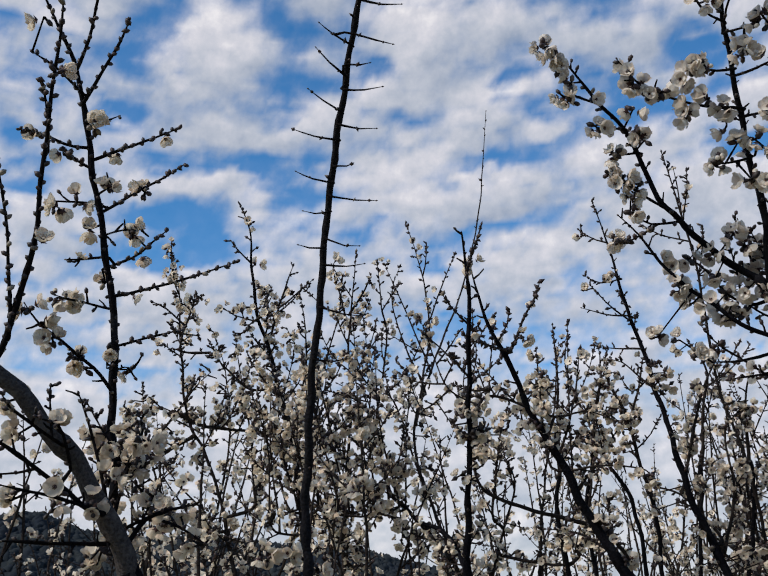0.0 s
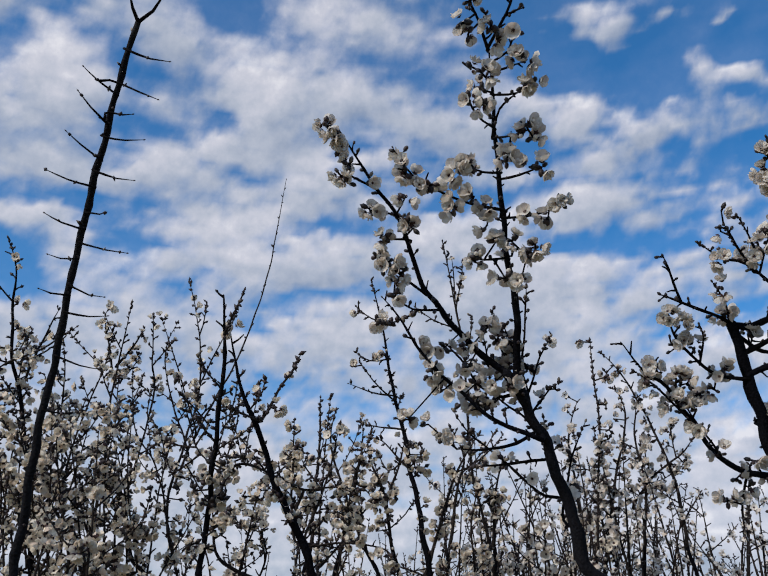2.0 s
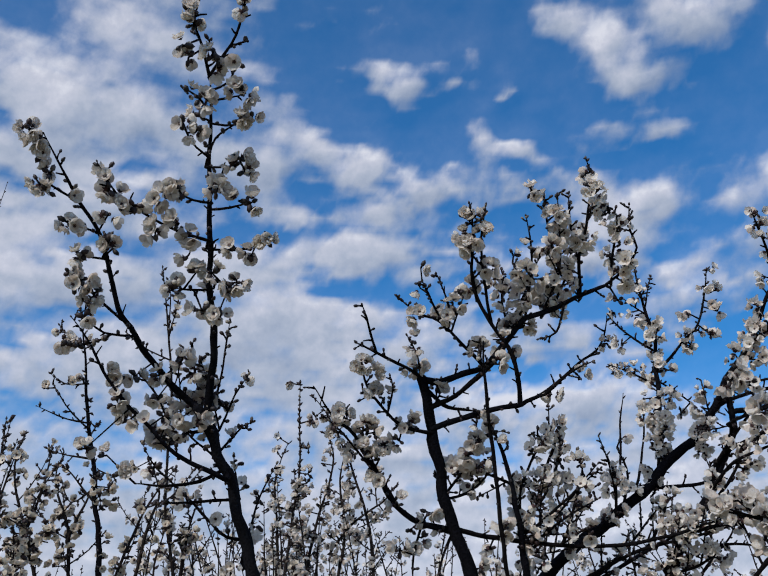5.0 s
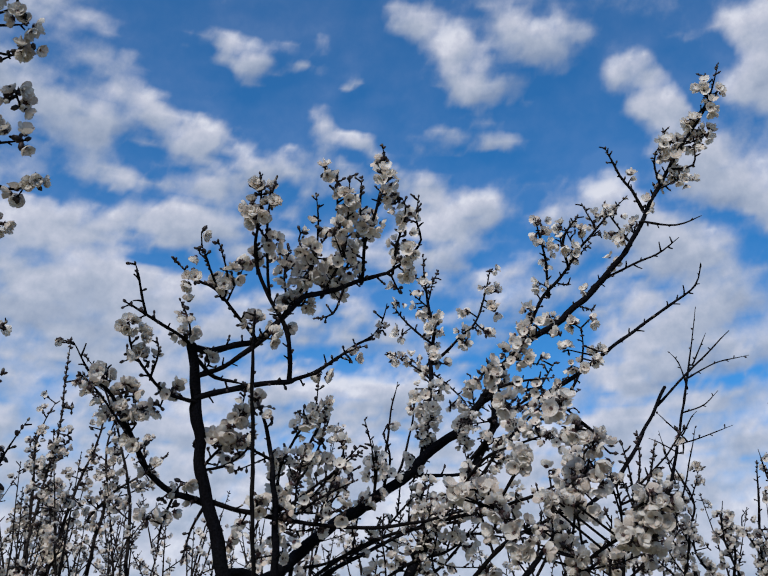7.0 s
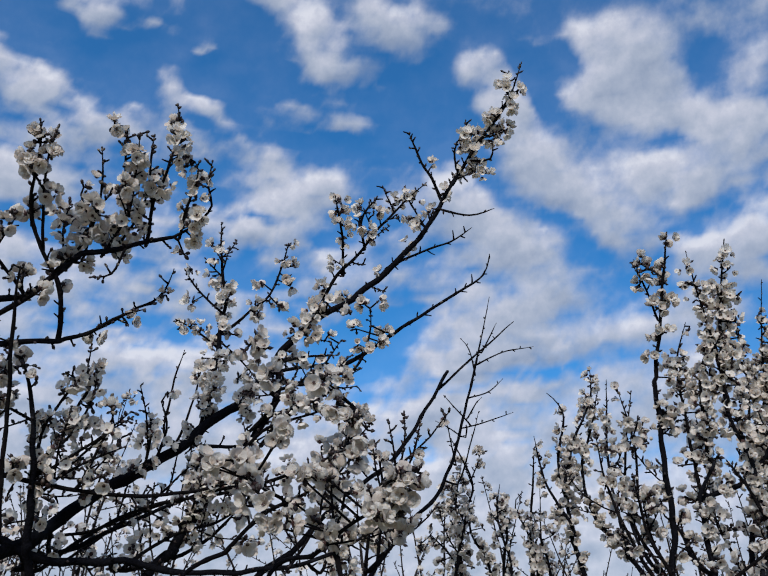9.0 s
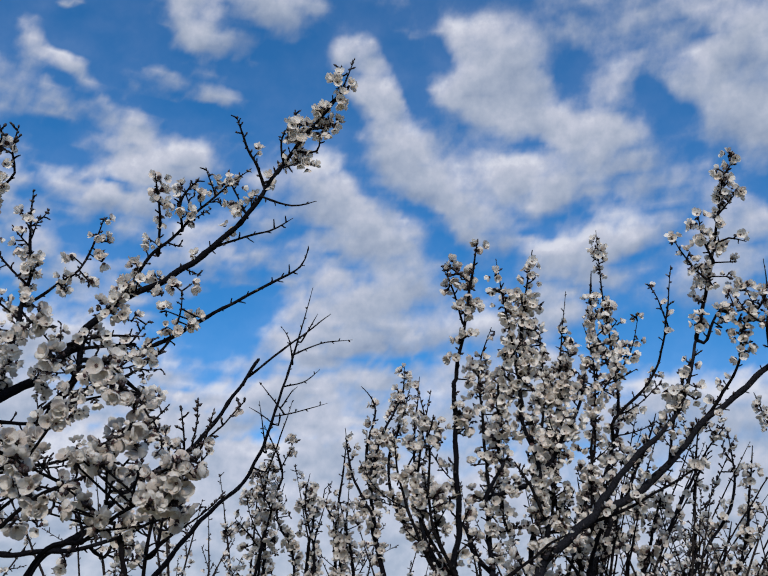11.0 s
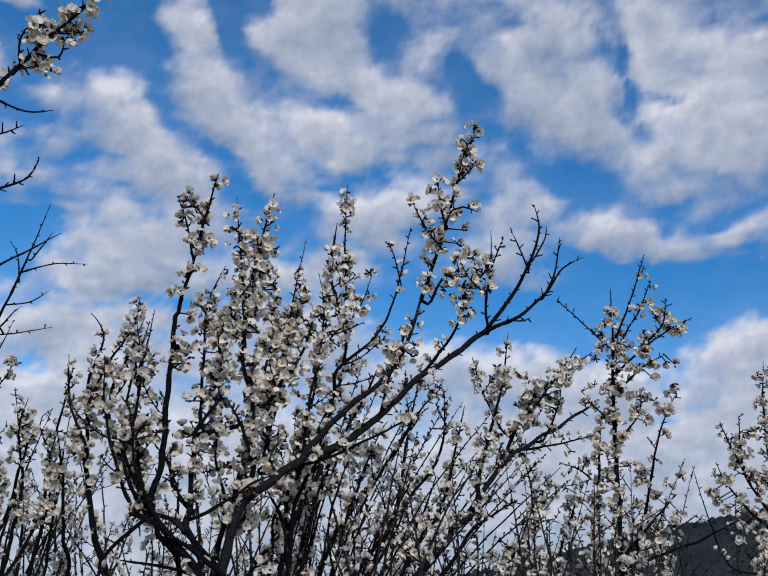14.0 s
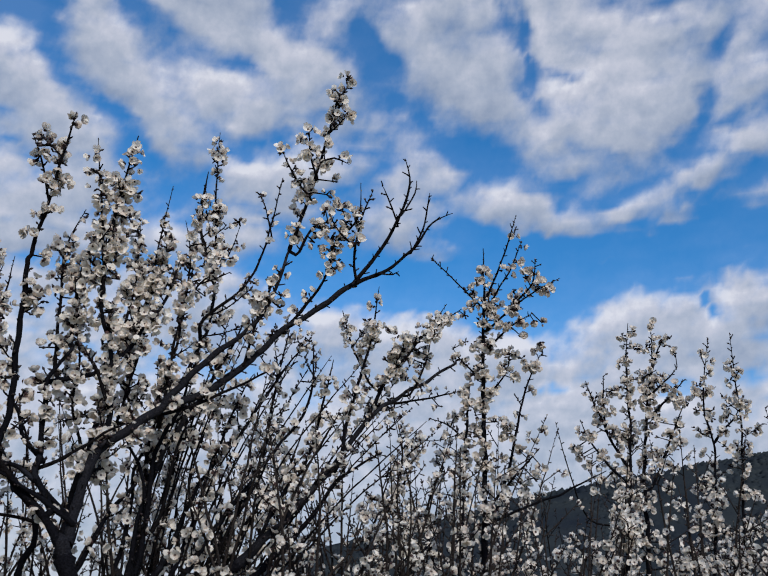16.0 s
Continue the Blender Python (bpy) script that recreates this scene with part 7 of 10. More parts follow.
clumps(D, (1.008, 1.442, 2.131), (1.043, 1.446, 2.145), (0.964, 1.440, 2.149), (1.347, 1.378, 2.133), (1.367, 1.379, 2.135), (1.341, 1.376, 2.171), (0.897, 1.432, 2.148), (0.907, 1.435, 2.170), (1.076, 1.501, 1.955), (1.098, 1.496, 1.995), (1.118, 1.492, 1.980), (1.125, 1.478, 2.026))
clumps(D, (1.156, 1.480, 1.993), (1.119, 1.521, 1.965), (1.218, 1.449, 1.928), (1.260, 1.430, 2.011), (1.330, 1.432, 1.982), (1.256, 1.470, 1.972), (1.330, 1.460, 1.955), (1.267, 1.438, 2.003), (1.277, 1.455, 1.960), (1.283, 1.444, 2.016), (1.317, 1.437, 1.999), (1.304, 1.472, 1.914))
clumps(D, (1.318, 1.423, 1.995), (1.342, 1.424, 1.955), (1.275, 1.271, 2.452), (1.226, 1.275, 2.411), (1.279, 1.266, 2.399), (1.229, 1.283, 2.427), (1.235, 1.237, 2.444), (1.275, 1.279, 2.443), (1.222, 1.272, 2.449), (1.357, 1.352, 2.203), (1.371, 1.398, 2.067), (1.465, 1.392, 1.973))
clumps(D, (1.404, 1.209, 2.428), (1.427, 1.279, 2.366))
E = plum_tree('E', (1.533, 1.288), 0.035)
limb(E, 't', 0.0150, 0.0110, (1.379, 1.552, 1.884), (1.467, 1.526, 1.981), (1.580, 1.476, 2.075), (1.645, 1.440, 2.135), (1.690, 1.410, 2.197), (1.745, 1.372, 2.244), rooted=True)
limb(E, 'm', 0.0106, 0.0074, (1.745, 1.372, 2.244), (1.776, 1.309, 2.342), (1.802, 1.247, 2.422), (1.858, 1.153, 2.490))
limb(E, 'f', 0.0086, 0.0022, (1.858, 1.153, 2.490), (1.897, 1.066, 2.573), (1.917, 0.992, 2.654), (1.919, 0.918, 2.752), (1.920, 0.845, 2.837), (1.922, 0.774, 2.908), (1.901, 0.718, 2.989))
limb(E, 'm', 0.0112, 0.0070, (1.633, 1.417, 1.903), (1.690, 1.377, 2.038), (1.736, 1.334, 2.135), (1.765, 1.296, 2.233), (1.764, 1.280, 2.332), rooted=True)
limb(E, 'f', 0.0090, 0.0024, (1.700, 1.434, 2.201), (1.701, 1.431, 2.282), (1.699, 1.424, 2.387), (1.695, 1.413, 2.483), (1.669, 1.413, 2.590), (1.650, 1.407, 2.675))
limb(E, 's', 0.0041, 0.0024, (1.716, 1.433, 2.419), (1.749, 1.393, 2.468), (1.777, 1.354, 2.516), (1.781, 1.325, 2.585), (1.778, 1.304, 2.643))
limb(E, 's', 0.0036, 0.0018, (1.754, 1.474, 2.413), (1.814, 1.442, 2.361), (1.839, 1.433, 2.328))
limb(E, 'f', 0.0035, 0.0018, (1.699, 1.425, 2.462), (1.643, 1.451, 2.504), (1.603, 1.460, 2.545))
limb(E, 'f', 0.0035, 0.0018, (1.716, 1.450, 2.386), (1.669, 1.476, 2.418), (1.627, 1.501, 2.438))
limb(E, 'n', 0.0040, 0.0018, (1.647, 1.512, 2.228), (1.655, 1.509, 2.312), (1.665, 1.502, 2.374))
limb(E, 'n', 0.0040, 0.0018, (1.683, 1.500, 2.176), (1.699, 1.487, 2.270), (1.703, 1.478, 2.353))
limb(E, 'f', 0.0057, 0.0023, (1.815, 1.248, 2.426), (1.822, 1.193, 2.529), (1.844, 1.135, 2.592), (1.856, 1.083, 2.653), (1.873, 1.022, 2.713), (1.887, 0.975, 2.751))
limb(E, 'f', 0.0047, 0.0023, (1.919, 0.961, 2.719), (1.890, 0.962, 2.760), (1.852, 0.972, 2.801), (1.814, 0.973, 2.848))
limb(E, 'f', 0.0041, 0.0023, (1.841, 1.179, 2.556), (1.796, 1.148, 2.630), (1.742, 1.127, 2.697))
limb(E, 'f', 0.0041, 0.0023, (1.850, 1.125, 2.609), (1.812, 1.105, 2.658), (1.802, 1.052, 2.697))
limb(E, 'e', 0.0041, 0.0018, (1.901, 1.091, 2.568), (1.931, 1.035, 2.599), (1.969, 0.966, 2.626), (1.987, 0.916, 2.657))
limb(E, 'c', 0.0035, 0.0018, (1.914, 0.960, 2.688), (1.967, 0.908, 2.678), (1.996, 0.859, 2.694))
limb(E, 'f', 0.0035, 0.0018, (1.918, 0.905, 2.770), (1.892, 0.899, 2.810), (1.884, 0.878, 2.836))
limb(E, 'e', 0.0035, 0.0018, (1.918, 0.877, 2.792), (1.943, 0.833, 2.793), (1.928, 0.816, 2.826))
limb(E, 'f', 0.0035, 0.0018, (1.929, 1.008, 2.659), (1.899, 1.016, 2.695), (1.863, 1.026, 2.737))
limb(E, 'e', 0.0063, 0.0029, (1.880, 1.224, 2.336), (1.918, 1.167, 2.379), (1.957, 1.097, 2.431), (1.988, 1.035, 2.476), (2.017, 0.972, 2.520), (2.039, 0.919, 2.556), (2.033, 0.897, 2.598))
limb(E, 'f', 0.0049, 0.0022, (1.754, 1.276, 2.204), (1.819, 1.205, 2.248), (1.861, 1.139, 2.322), (1.864, 1.109, 2.395), (1.852, 1.102, 2.448))
limb(E, 'f', 0.0045, 0.0022, (1.773, 1.229, 2.403), (1.786, 1.195, 2.432), (1.811, 1.160, 2.441))
limb(E, 'f', 0.0044, 0.0022, (1.723, 1.260, 2.304), (1.761, 1.207, 2.324), (1.807, 1.148, 2.332))
limb(E, 'f', 0.0044, 0.0022, (1.743, 1.264, 2.254), (1.788, 1.204, 2.274), (1.828, 1.140, 2.302))
limb(E, 'm', 0.0067, 0.0028, (1.664, 1.461, 2.143), (1.750, 1.378, 2.147), (1.790, 1.325, 2.177))
limb(E, 'n', 0.0078, 0.0044, (1.869, 1.319, 1.924), (1.932, 1.272, 2.021), (1.983, 1.227, 2.087), (2.032, 1.179, 2.144), (2.071, 1.132, 2.233), (2.099, 1.089, 2.324), (2.109, 1.068, 2.369), rooted=True)
limb(E, 'n', 0.0036, 0.0019, (2.111, 1.089, 2.333), (2.175, 1.050, 2.413), (2.220, 1.019, 2.467), (2.273, 0.979, 2.535))
limb(E, 'd', 0.0048, 0.0020, (1.697, 1.295, 2.120), (1.697, 1.238, 2.152), (1.714, 1.144, 2.168), (1.722, 1.086, 2.178))
limb(E, 'd', 0.0047, 0.0024, (1.634, 1.318, 2.020), (1.672, 1.217, 2.032), (1.702, 1.114, 2.051), (1.713, 1.024, 2.085), (1.707, 0.959, 2.128))
limb(E, 'd', 0.0042, 0.0020, (1.445, 1.049, 1.848), (1.458, 0.984, 1.905), (1.482, 0.909, 1.938), (1.489, 0.843, 1.984), (1.463, 0.797, 2.057), rooted=True)
limb(E, 'd', 0.0040, 0.0019, (1.468, 0.874, 1.835), (1.468, 0.797, 1.877), (1.468, 0.726, 1.904), (1.454, 0.687, 1.938), rooted=True)
limb(E, 'd', 0.0038, 0.0020, (1.500, 0.967, 1.933), (1.437, 0.952, 1.937), (1.387, 0.937, 1.942))
limb(E, 's', 0.0050, 0.0022, (1.551, 1.612, 1.911), (1.616, 1.546, 1.985), (1.691, 1.471, 2.030), (1.758, 1.401, 2.053))
limb(E, 's', 0.0050, 0.0022, (1.471, 1.666, 1.926), (1.554, 1.602, 1.951), (1.630, 1.530, 2.006), (1.687, 1.453, 2.102), (1.711, 1.424, 2.124))
limb(E, 'd', 0.0048, 0.0021, (1.640, 1.397, 1.962), (1.708, 1.322, 2.003), (1.779, 1.249, 1.995))
limb(E, 'd', 0.0048, 0.0021, (1.554, 1.444, 2.066), (1.548, 1.426, 2.135), (1.530, 1.423, 2.184))
limb(E, 'm', 0.0093, 0.0034, (1.402, 1.517, 1.867), (1.468, 1.459, 1.868), (1.527, 1.404, 1.869), (1.594, 1.338, 1.852), (1.683, 1.233, 1.863), (1.768, 1.111, 1.895), (1.821, 1.001, 1.961), rooted=True)
limb(E, 's', 0.0053, 0.0026, (1.432, 1.559, 1.855), (1.480, 1.508, 1.915), (1.508, 1.477, 1.945), (1.567, 1.413, 1.987), (1.650, 1.324, 2.014), (1.736, 1.220, 2.042))
limb(E, 'd', 0.0053, 0.0021, (1.570, 1.464, 1.879), (1.632, 1.406, 1.942), (1.687, 1.355, 1.967), (1.727, 1.306, 2.020), (1.737, 1.281, 2.071))
limb(E, 'd', 0.0053, 0.0021, (1.652, 1.371, 2.017), (1.707, 1.299, 2.098), (1.737, 1.241, 2.182), (1.769, 1.180, 2.246), (1.802, 1.105, 2.321))
limb(E, 'd', 0.0049, 0.0022, (1.726, 1.330, 2.160), (1.762, 1.261, 2.247), (1.801, 1.189, 2.314), (1.812, 1.147, 2.368))
limb(E, 'd', 0.0041, 0.0021, (1.826, 1.164, 1.907), (1.828, 1.127, 2.033), (1.807, 1.107, 2.149), (1.784, 1.106, 2.206))
limb(E, 'd', 0.0040, 0.0020, (1.741, 1.187, 1.877), (1.765, 1.142, 1.963), (1.766, 1.124, 2.020), (1.795, 1.055, 2.118))
limb(E, 'h', 0.0041, 0.0024, (1.936, 0.928, 2.764), (1.931, 0.851, 2.845), (1.925, 0.796, 2.901), (1.924, 0.767, 2.926), (1.897, 0.750, 2.976))
limb(E, 'm', 0.0064, 0.0033, (1.404, 1.587, 1.855), (1.463, 1.558, 1.887), (1.568, 1.495, 1.958), (1.639, 1.445, 2.005), (1.703, 1.394, 2.052))
limb(E, 's', 0.0058, 0.0027, (1.582, 1.467, 1.867), (1.665, 1.421, 1.906), (1.713, 1.389, 1.949), (1.757, 1.353, 2.025))
limb(E, 'm', 0.0050, 0.0046, (1.739, 1.363, 2.243), (1.769, 1.331, 2.308), (1.879, 1.246, 2.353))
limb(E, 'f', 0.0045, 0.0022, (1.682, 1.440, 2.171), (1.679, 1.409, 2.258), (1.684, 1.364, 2.344))
limb(E, 'f', 0.0045, 0.0022, (1.676, 1.492, 2.017), (1.699, 1.452, 2.092), (1.699, 1.431, 2.155))
limb(E, 's', 0.0038, 0.0022, (1.597, 1.471, 2.080), (1.600, 1.444, 2.155), (1.575, 1.442, 2.213))
limb(E, 'm', 0.0058, 0.0030, (1.712, 0.964, 1.780), (1.703, 0.961, 1.860), (1.699, 0.949, 1.934), (1.694, 0.941, 1.984))
limb(E, 's', 0.0036, 0.0016, (1.677, 0.912, 1.878), (1.668, 0.901, 1.959), (1.658, 0.897, 2.007), (1.637, 0.899, 2.062))
limb(E, 'k', 0.0028, 0.0014, (1.678, 0.868, 2.027), (1.672, 0.857, 2.077), (1.662, 0.852, 2.114))
limb(E, 'k', 0.0028, 0.0014, (1.689, 0.860, 2.021), (1.690, 0.846, 2.055), (1.686, 0.832, 2.099))
limb(E, 's', 0.0028, 0.0014, (1.679, 0.882, 1.985), (1.667, 0.876, 2.042), (1.646, 0.875, 2.098))
limb(E, 's', 0.0032, 0.0015, (1.676, 0.900, 1.935), (1.690, 0.870, 1.987), (1.702, 0.841, 2.031))
limb(E, 'd', 0.0030, 0.0015, (1.671, 0.925, 1.846), (1.694, 0.892, 1.889), (1.713, 0.860, 1.932))
clumps(E, (1.302, 0.864, 2.137), (1.314, 0.860, 2.123), (1.297, 0.875, 2.126), (1.347, 0.846, 2.080), (1.336, 0.856, 2.083), (1.381, 0.806, 2.079), (1.387, 0.797, 2.082), (1.367, 0.856, 2.009), (1.366, 0.866, 1.991), (1.409, 0.788, 2.046), (1.418, 0.782, 2.036), (1.447, 0.756, 2.010), (1.429, 0.773, 2.025), (1.433, 0.789, 1.979), (1.445, 0.777, 1.969), (1.421, 0.808, 1.969))
clumps(E, (1.366, 0.811, 1.927), (1.374, 0.800, 1.930), (1.390, 0.781, 1.926), (1.450, 0.692, 1.941), (1.445, 0.707, 1.925), (1.457, 0.692, 1.915), (1.452, 0.706, 1.902), (1.435, 0.737, 1.882), (1.443, 0.727, 1.876), (1.320, 0.866, 1.920), (1.330, 0.861, 1.903), (1.339, 0.855, 1.886), (1.354, 0.841, 1.876), (1.365, 0.832, 1.866), (1.352, 0.849, 1.859))
clumps(E, (1.404, 0.855, 1.900), (1.440, 0.822, 1.862), (1.430, 0.831, 1.875), (1.443, 0.821, 1.848), (1.355, 0.909, 1.903), (1.312, 0.938, 1.951), (1.326, 0.921, 1.959), (1.298, 0.951, 1.951), (1.335, 0.909, 1.966))
clumps(E, (1.813, 1.002, 1.922), (1.429, 1.547, 1.962), (1.394, 1.532, 1.935), (1.588, 1.442, 2.239), (1.529, 1.447, 2.057), (1.682, 1.503, 2.013), (1.473, 0.903, 1.931), (1.481, 0.721, 1.891), (1.803, 1.044, 1.934), (1.844, 1.010, 1.939), (1.478, 0.695, 1.911), (1.486, 0.756, 1.896))
clumps(E, (1.481, 0.760, 1.888), (1.858, 1.313, 1.967), (1.997, 1.205, 2.077), (1.446, 0.690, 1.936), (1.814, 1.055, 1.944), (1.481, 0.685, 1.943), (1.469, 0.733, 1.928), (1.782, 1.122, 1.991), (1.478, 0.744, 1.890), (1.953, 1.281, 2.053), (1.463, 0.680, 1.924), (1.461, 0.709, 1.900))
clumps(E, (1.980, 1.254, 2.093), (1.492, 0.714, 1.911), (1.763, 1.086, 1.899), (1.774, 1.087, 1.933), (1.822, 1.004, 1.971), (1.786, 1.082, 1.888), (1.832, 1.036, 1.921), (1.818, 1.050, 1.930), (1.827, 1.152, 1.887), (1.721, 0.991, 2.085), (1.789, 1.105, 2.059), (1.975, 1.218, 2.127))
clumps(E, (1.707, 1.020, 2.109), (1.821, 1.138, 2.043), (1.475, 0.805, 2.046), (1.720, 1.057, 2.076), (1.949, 1.244, 2.072), (1.788, 1.327, 2.346), (1.669, 1.387, 2.261), (1.741, 1.261, 2.150), (1.758, 1.370, 2.465), (1.805, 1.347, 2.498), (1.681, 1.460, 2.325), (1.784, 1.162, 2.370))
clumps(E, (1.724, 1.242, 2.321), (1.816, 1.477, 2.346), (1.803, 1.312, 2.594), (1.678, 1.430, 2.220), (1.751, 1.356, 2.542), (1.744, 1.356, 2.225), (1.803, 1.314, 2.541), (1.634, 1.457, 2.474), (1.774, 1.380, 2.473), (1.777, 1.199, 2.446), (1.693, 1.428, 2.529), (1.796, 1.209, 2.309))
clumps(E, (1.680, 1.460, 2.304), (1.797, 1.320, 2.561), (1.687, 1.432, 2.304), (1.703, 1.432, 2.219), (1.754, 1.373, 2.489), (1.676, 1.444, 2.345), (1.736, 1.423, 2.419), (1.612, 1.446, 2.547), (1.657, 1.509, 2.427), (1.653, 1.423, 2.615), (1.657, 1.425, 2.541), (1.658, 1.470, 2.435))
clumps(E, (1.675, 1.419, 2.477), (1.851, 1.159, 2.446), (1.860, 1.137, 2.371), (1.782, 1.169, 2.451), (1.850, 1.138, 2.406), (1.861, 1.084, 2.466), (1.849, 1.180, 2.493), (1.896, 1.093, 2.403), (1.899, 1.097, 2.393), (1.881, 1.096, 2.376), (1.831, 1.102, 2.451), (1.721, 1.101, 2.168))
clumps(E, (1.763, 1.341, 2.298), (1.762, 1.296, 2.225), (1.758, 1.373, 2.216), (1.704, 1.088, 2.094), (1.846, 1.171, 2.262), (1.701, 1.115, 2.188), (1.721, 1.140, 2.182))
E3 = plum_tree('E3', (2.330, 1.480), 0.035)
limb(E3, 'n', 0.0085, 0.0020, (2.292, 1.512, 1.876), (2.333, 1.485, 1.929), (2.375, 1.444, 2.026), (2.422, 1.393, 2.108), (2.467, 1.339, 2.188), (2.484, 1.301, 2.301), (2.484, 1.274, 2.389), (2.487, 1.245, 2.495), (2.477, 1.21, 2.597), (2.456, 1.164, 2.72), rooted=True)
limb(E3, 'n', 0.0029, 0.0014, (2.496, 1.235, 2.539), (2.523, 1.165, 2.571), (2.560, 1.085, 2.584))
limb(E3, 'n', 0.0029, 0.0014, (2.500, 1.244, 2.517), (2.471, 1.245, 2.582), (2.449, 1.259, 2.611))
limb(E3, 'n', 0.0029, 0.0014, (2.514, 1.263, 2.454), (2.535, 1.216, 2.469), (2.544, 1.179, 2.501))
limb(E3, 'n', 0.0029, 0.0014, (2.526, 1.291, 2.372), (2.553, 1.238, 2.388), (2.582, 1.171, 2.410))
limb(E3, 'n', 0.0029, 0.0014, (2.521, 1.290, 2.391), (2.490, 1.315, 2.432), (2.469, 1.332, 2.459))
limb(E3, 'n', 0.0029, 0.0014, (2.524, 1.308, 2.347), (2.495, 1.340, 2.375), (2.474, 1.364, 2.389))
limb(E3, 'n', 0.0029, 0.0014, (2.522, 1.280, 2.403), (2.524, 1.255, 2.440), (2.528, 1.241, 2.452))
limb(E3, 'n', 0.0029, 0.0014, (2.493, 1.212, 2.578), (2.490, 1.183, 2.621), (2.488, 1.162, 2.650))
limb(E3, 'n', 0.0029, 0.0014, (2.527, 1.333, 2.291), (2.508, 1.337, 2.342), (2.485, 1.338, 2.407))
limb(E3, 'n', 0.0035, 0.0014, (2.508, 1.297, 2.227), (2.501, 1.258, 2.326), (2.493, 1.229, 2.399))
limb(E3, 'd', 0.0052, 0.0022, (2.660, 1.413, 2.029), (2.654, 1.376, 2.170), (2.647, 1.354, 2.248), (2.589, 1.389, 2.369), rooted=True)
limb(E3, 'd', 0.0054, 0.0023, (2.812, 1.353, 2.043), (2.804, 1.335, 2.134), (2.782, 1.342, 2.214), rooted=True)
limb(E3, 'd', 0.0054, 0.0023, (2.849, 1.285, 2.041), (2.825, 1.259, 2.224), (2.801, 1.230, 2.369), rooted=True)
clumps(E3, (2.857, 1.246, 2.182), (2.671, 1.375, 2.138), (2.844, 1.281, 2.073), (2.803, 1.381, 2.092), (2.843, 1.268, 2.052), (2.844, 1.265, 2.096), (2.790, 1.338, 2.225), (2.633, 1.373, 2.247), (2.644, 1.394, 2.134), (2.817, 1.327, 2.185))
F = plum_tree('F', (2.780, 0.358), 0.039)
limb(F, 't', 0.0182, 0.0150, (2.295, 0.461, 1.673), (2.285, 0.476, 1.727), rooted=True)
limb(F, 's', 0.0092, 0.0052, (2.286, 0.475, 1.718), (2.262, 0.531, 1.788), (2.239, 0.580, 1.840), (2.224, 0.607, 1.871), (2.224, 0.599, 1.954), (2.215, 0.596, 2.052), (2.196, 0.592, 2.171), (2.174, 0.587, 2.270))
limb(F, 'g', 0.0050, 0.0024, (2.174, 0.587, 2.270), (2.163, 0.564, 2.353), (2.146, 0.542, 2.434), (2.126, 0.519, 2.515), (2.110, 0.501, 2.571))
limb(F, 's', 0.0033, 0.0016, (2.165, 0.564, 2.410), (2.123, 0.572, 2.481), (2.098, 0.581, 2.514))
limb(F, 'm', 0.0083, 0.0038, (2.266, 0.502, 1.789), (2.261, 0.540, 1.844), (2.269, 0.543, 1.894), (2.276, 0.553, 1.996), (2.278, 0.556, 2.043), (2.289, 0.541, 2.083), (2.301, 0.525, 2.118))
limb(F, 'g', 0.0071, 0.0029, (2.299, 0.566, 2.045), (2.359, 0.506, 2.078), (2.398, 0.461, 2.124), (2.417, 0.436, 2.180), (2.443, 0.394, 2.276), (2.451, 0.372, 2.376))
limb(F, 'm', 0.0124, 0.0099, (2.290, 0.466, 1.718), (2.325, 0.472, 1.816), (2.361, 0.460, 1.912), (2.403, 0.420, 1.967), (2.450, 0.367, 2.032))
limb(F, 'm', 0.0098, 0.0035, (2.450, 0.367, 2.032), (2.462, 0.342, 2.074), (2.487, 0.279, 2.160), (2.514, 0.200, 2.239), (2.517, 0.160, 2.324), (2.510, 0.130, 2.420))
limb(F, 'g', 0.0053, 0.0024, (2.510, 0.130, 2.420), (2.487, 0.086, 2.549), (2.458, 0.050, 2.664), (2.425, 0.020, 2.765), (2.411, -0.022, 2.822))
limb(F, 'm', 0.0098, 0.0061, (2.450, 0.367, 2.032), (2.491, 0.304, 2.061), (2.534, 0.221, 2.150), (2.565, 0.142, 2.242), (2.594, 0.057, 2.313), (2.612, -0.015, 2.381))
limb(F, 'e', 0.0060, 0.0024, (2.612, -0.015, 2.381), (2.605, -0.079, 2.467), (2.586, -0.128, 2.563), (2.570, -0.146, 2.621), (2.549, -0.134, 2.679))
limb(F, 'e', 0.0060, 0.0018, (2.614, -0.015, 2.375), (2.625, -0.091, 2.417), (2.625, -0.156, 2.474), (2.616, -0.198, 2.535), (2.618, -0.248, 2.561))
limb(F, 'e', 0.0030, 0.0018, (2.599, -0.158, 2.463), (2.590, -0.182, 2.524), (2.575, -0.194, 2.596))
limb(F, 'e', 0.0030, 0.0018, (2.570, -0.116, 2.517), (2.560, -0.094, 2.579), (2.555, -0.079, 2.610))
limb(F, 'e', 0.0030, 0.0018, (2.560, -0.137, 2.544), (2.561, -0.160, 2.590), (2.559, -0.163, 2.622))
limb(F, 'e', 0.0030, 0.0018, (2.613, -0.068, 2.400), (2.637, -0.101, 2.408), (2.645, -0.115, 2.418))
limb(F, 's', 0.0047, 0.0018, (2.584, -0.020, 2.371), (2.557, -0.018, 2.423), (2.520, -0.036, 2.496), (2.486, -0.068, 2.563))
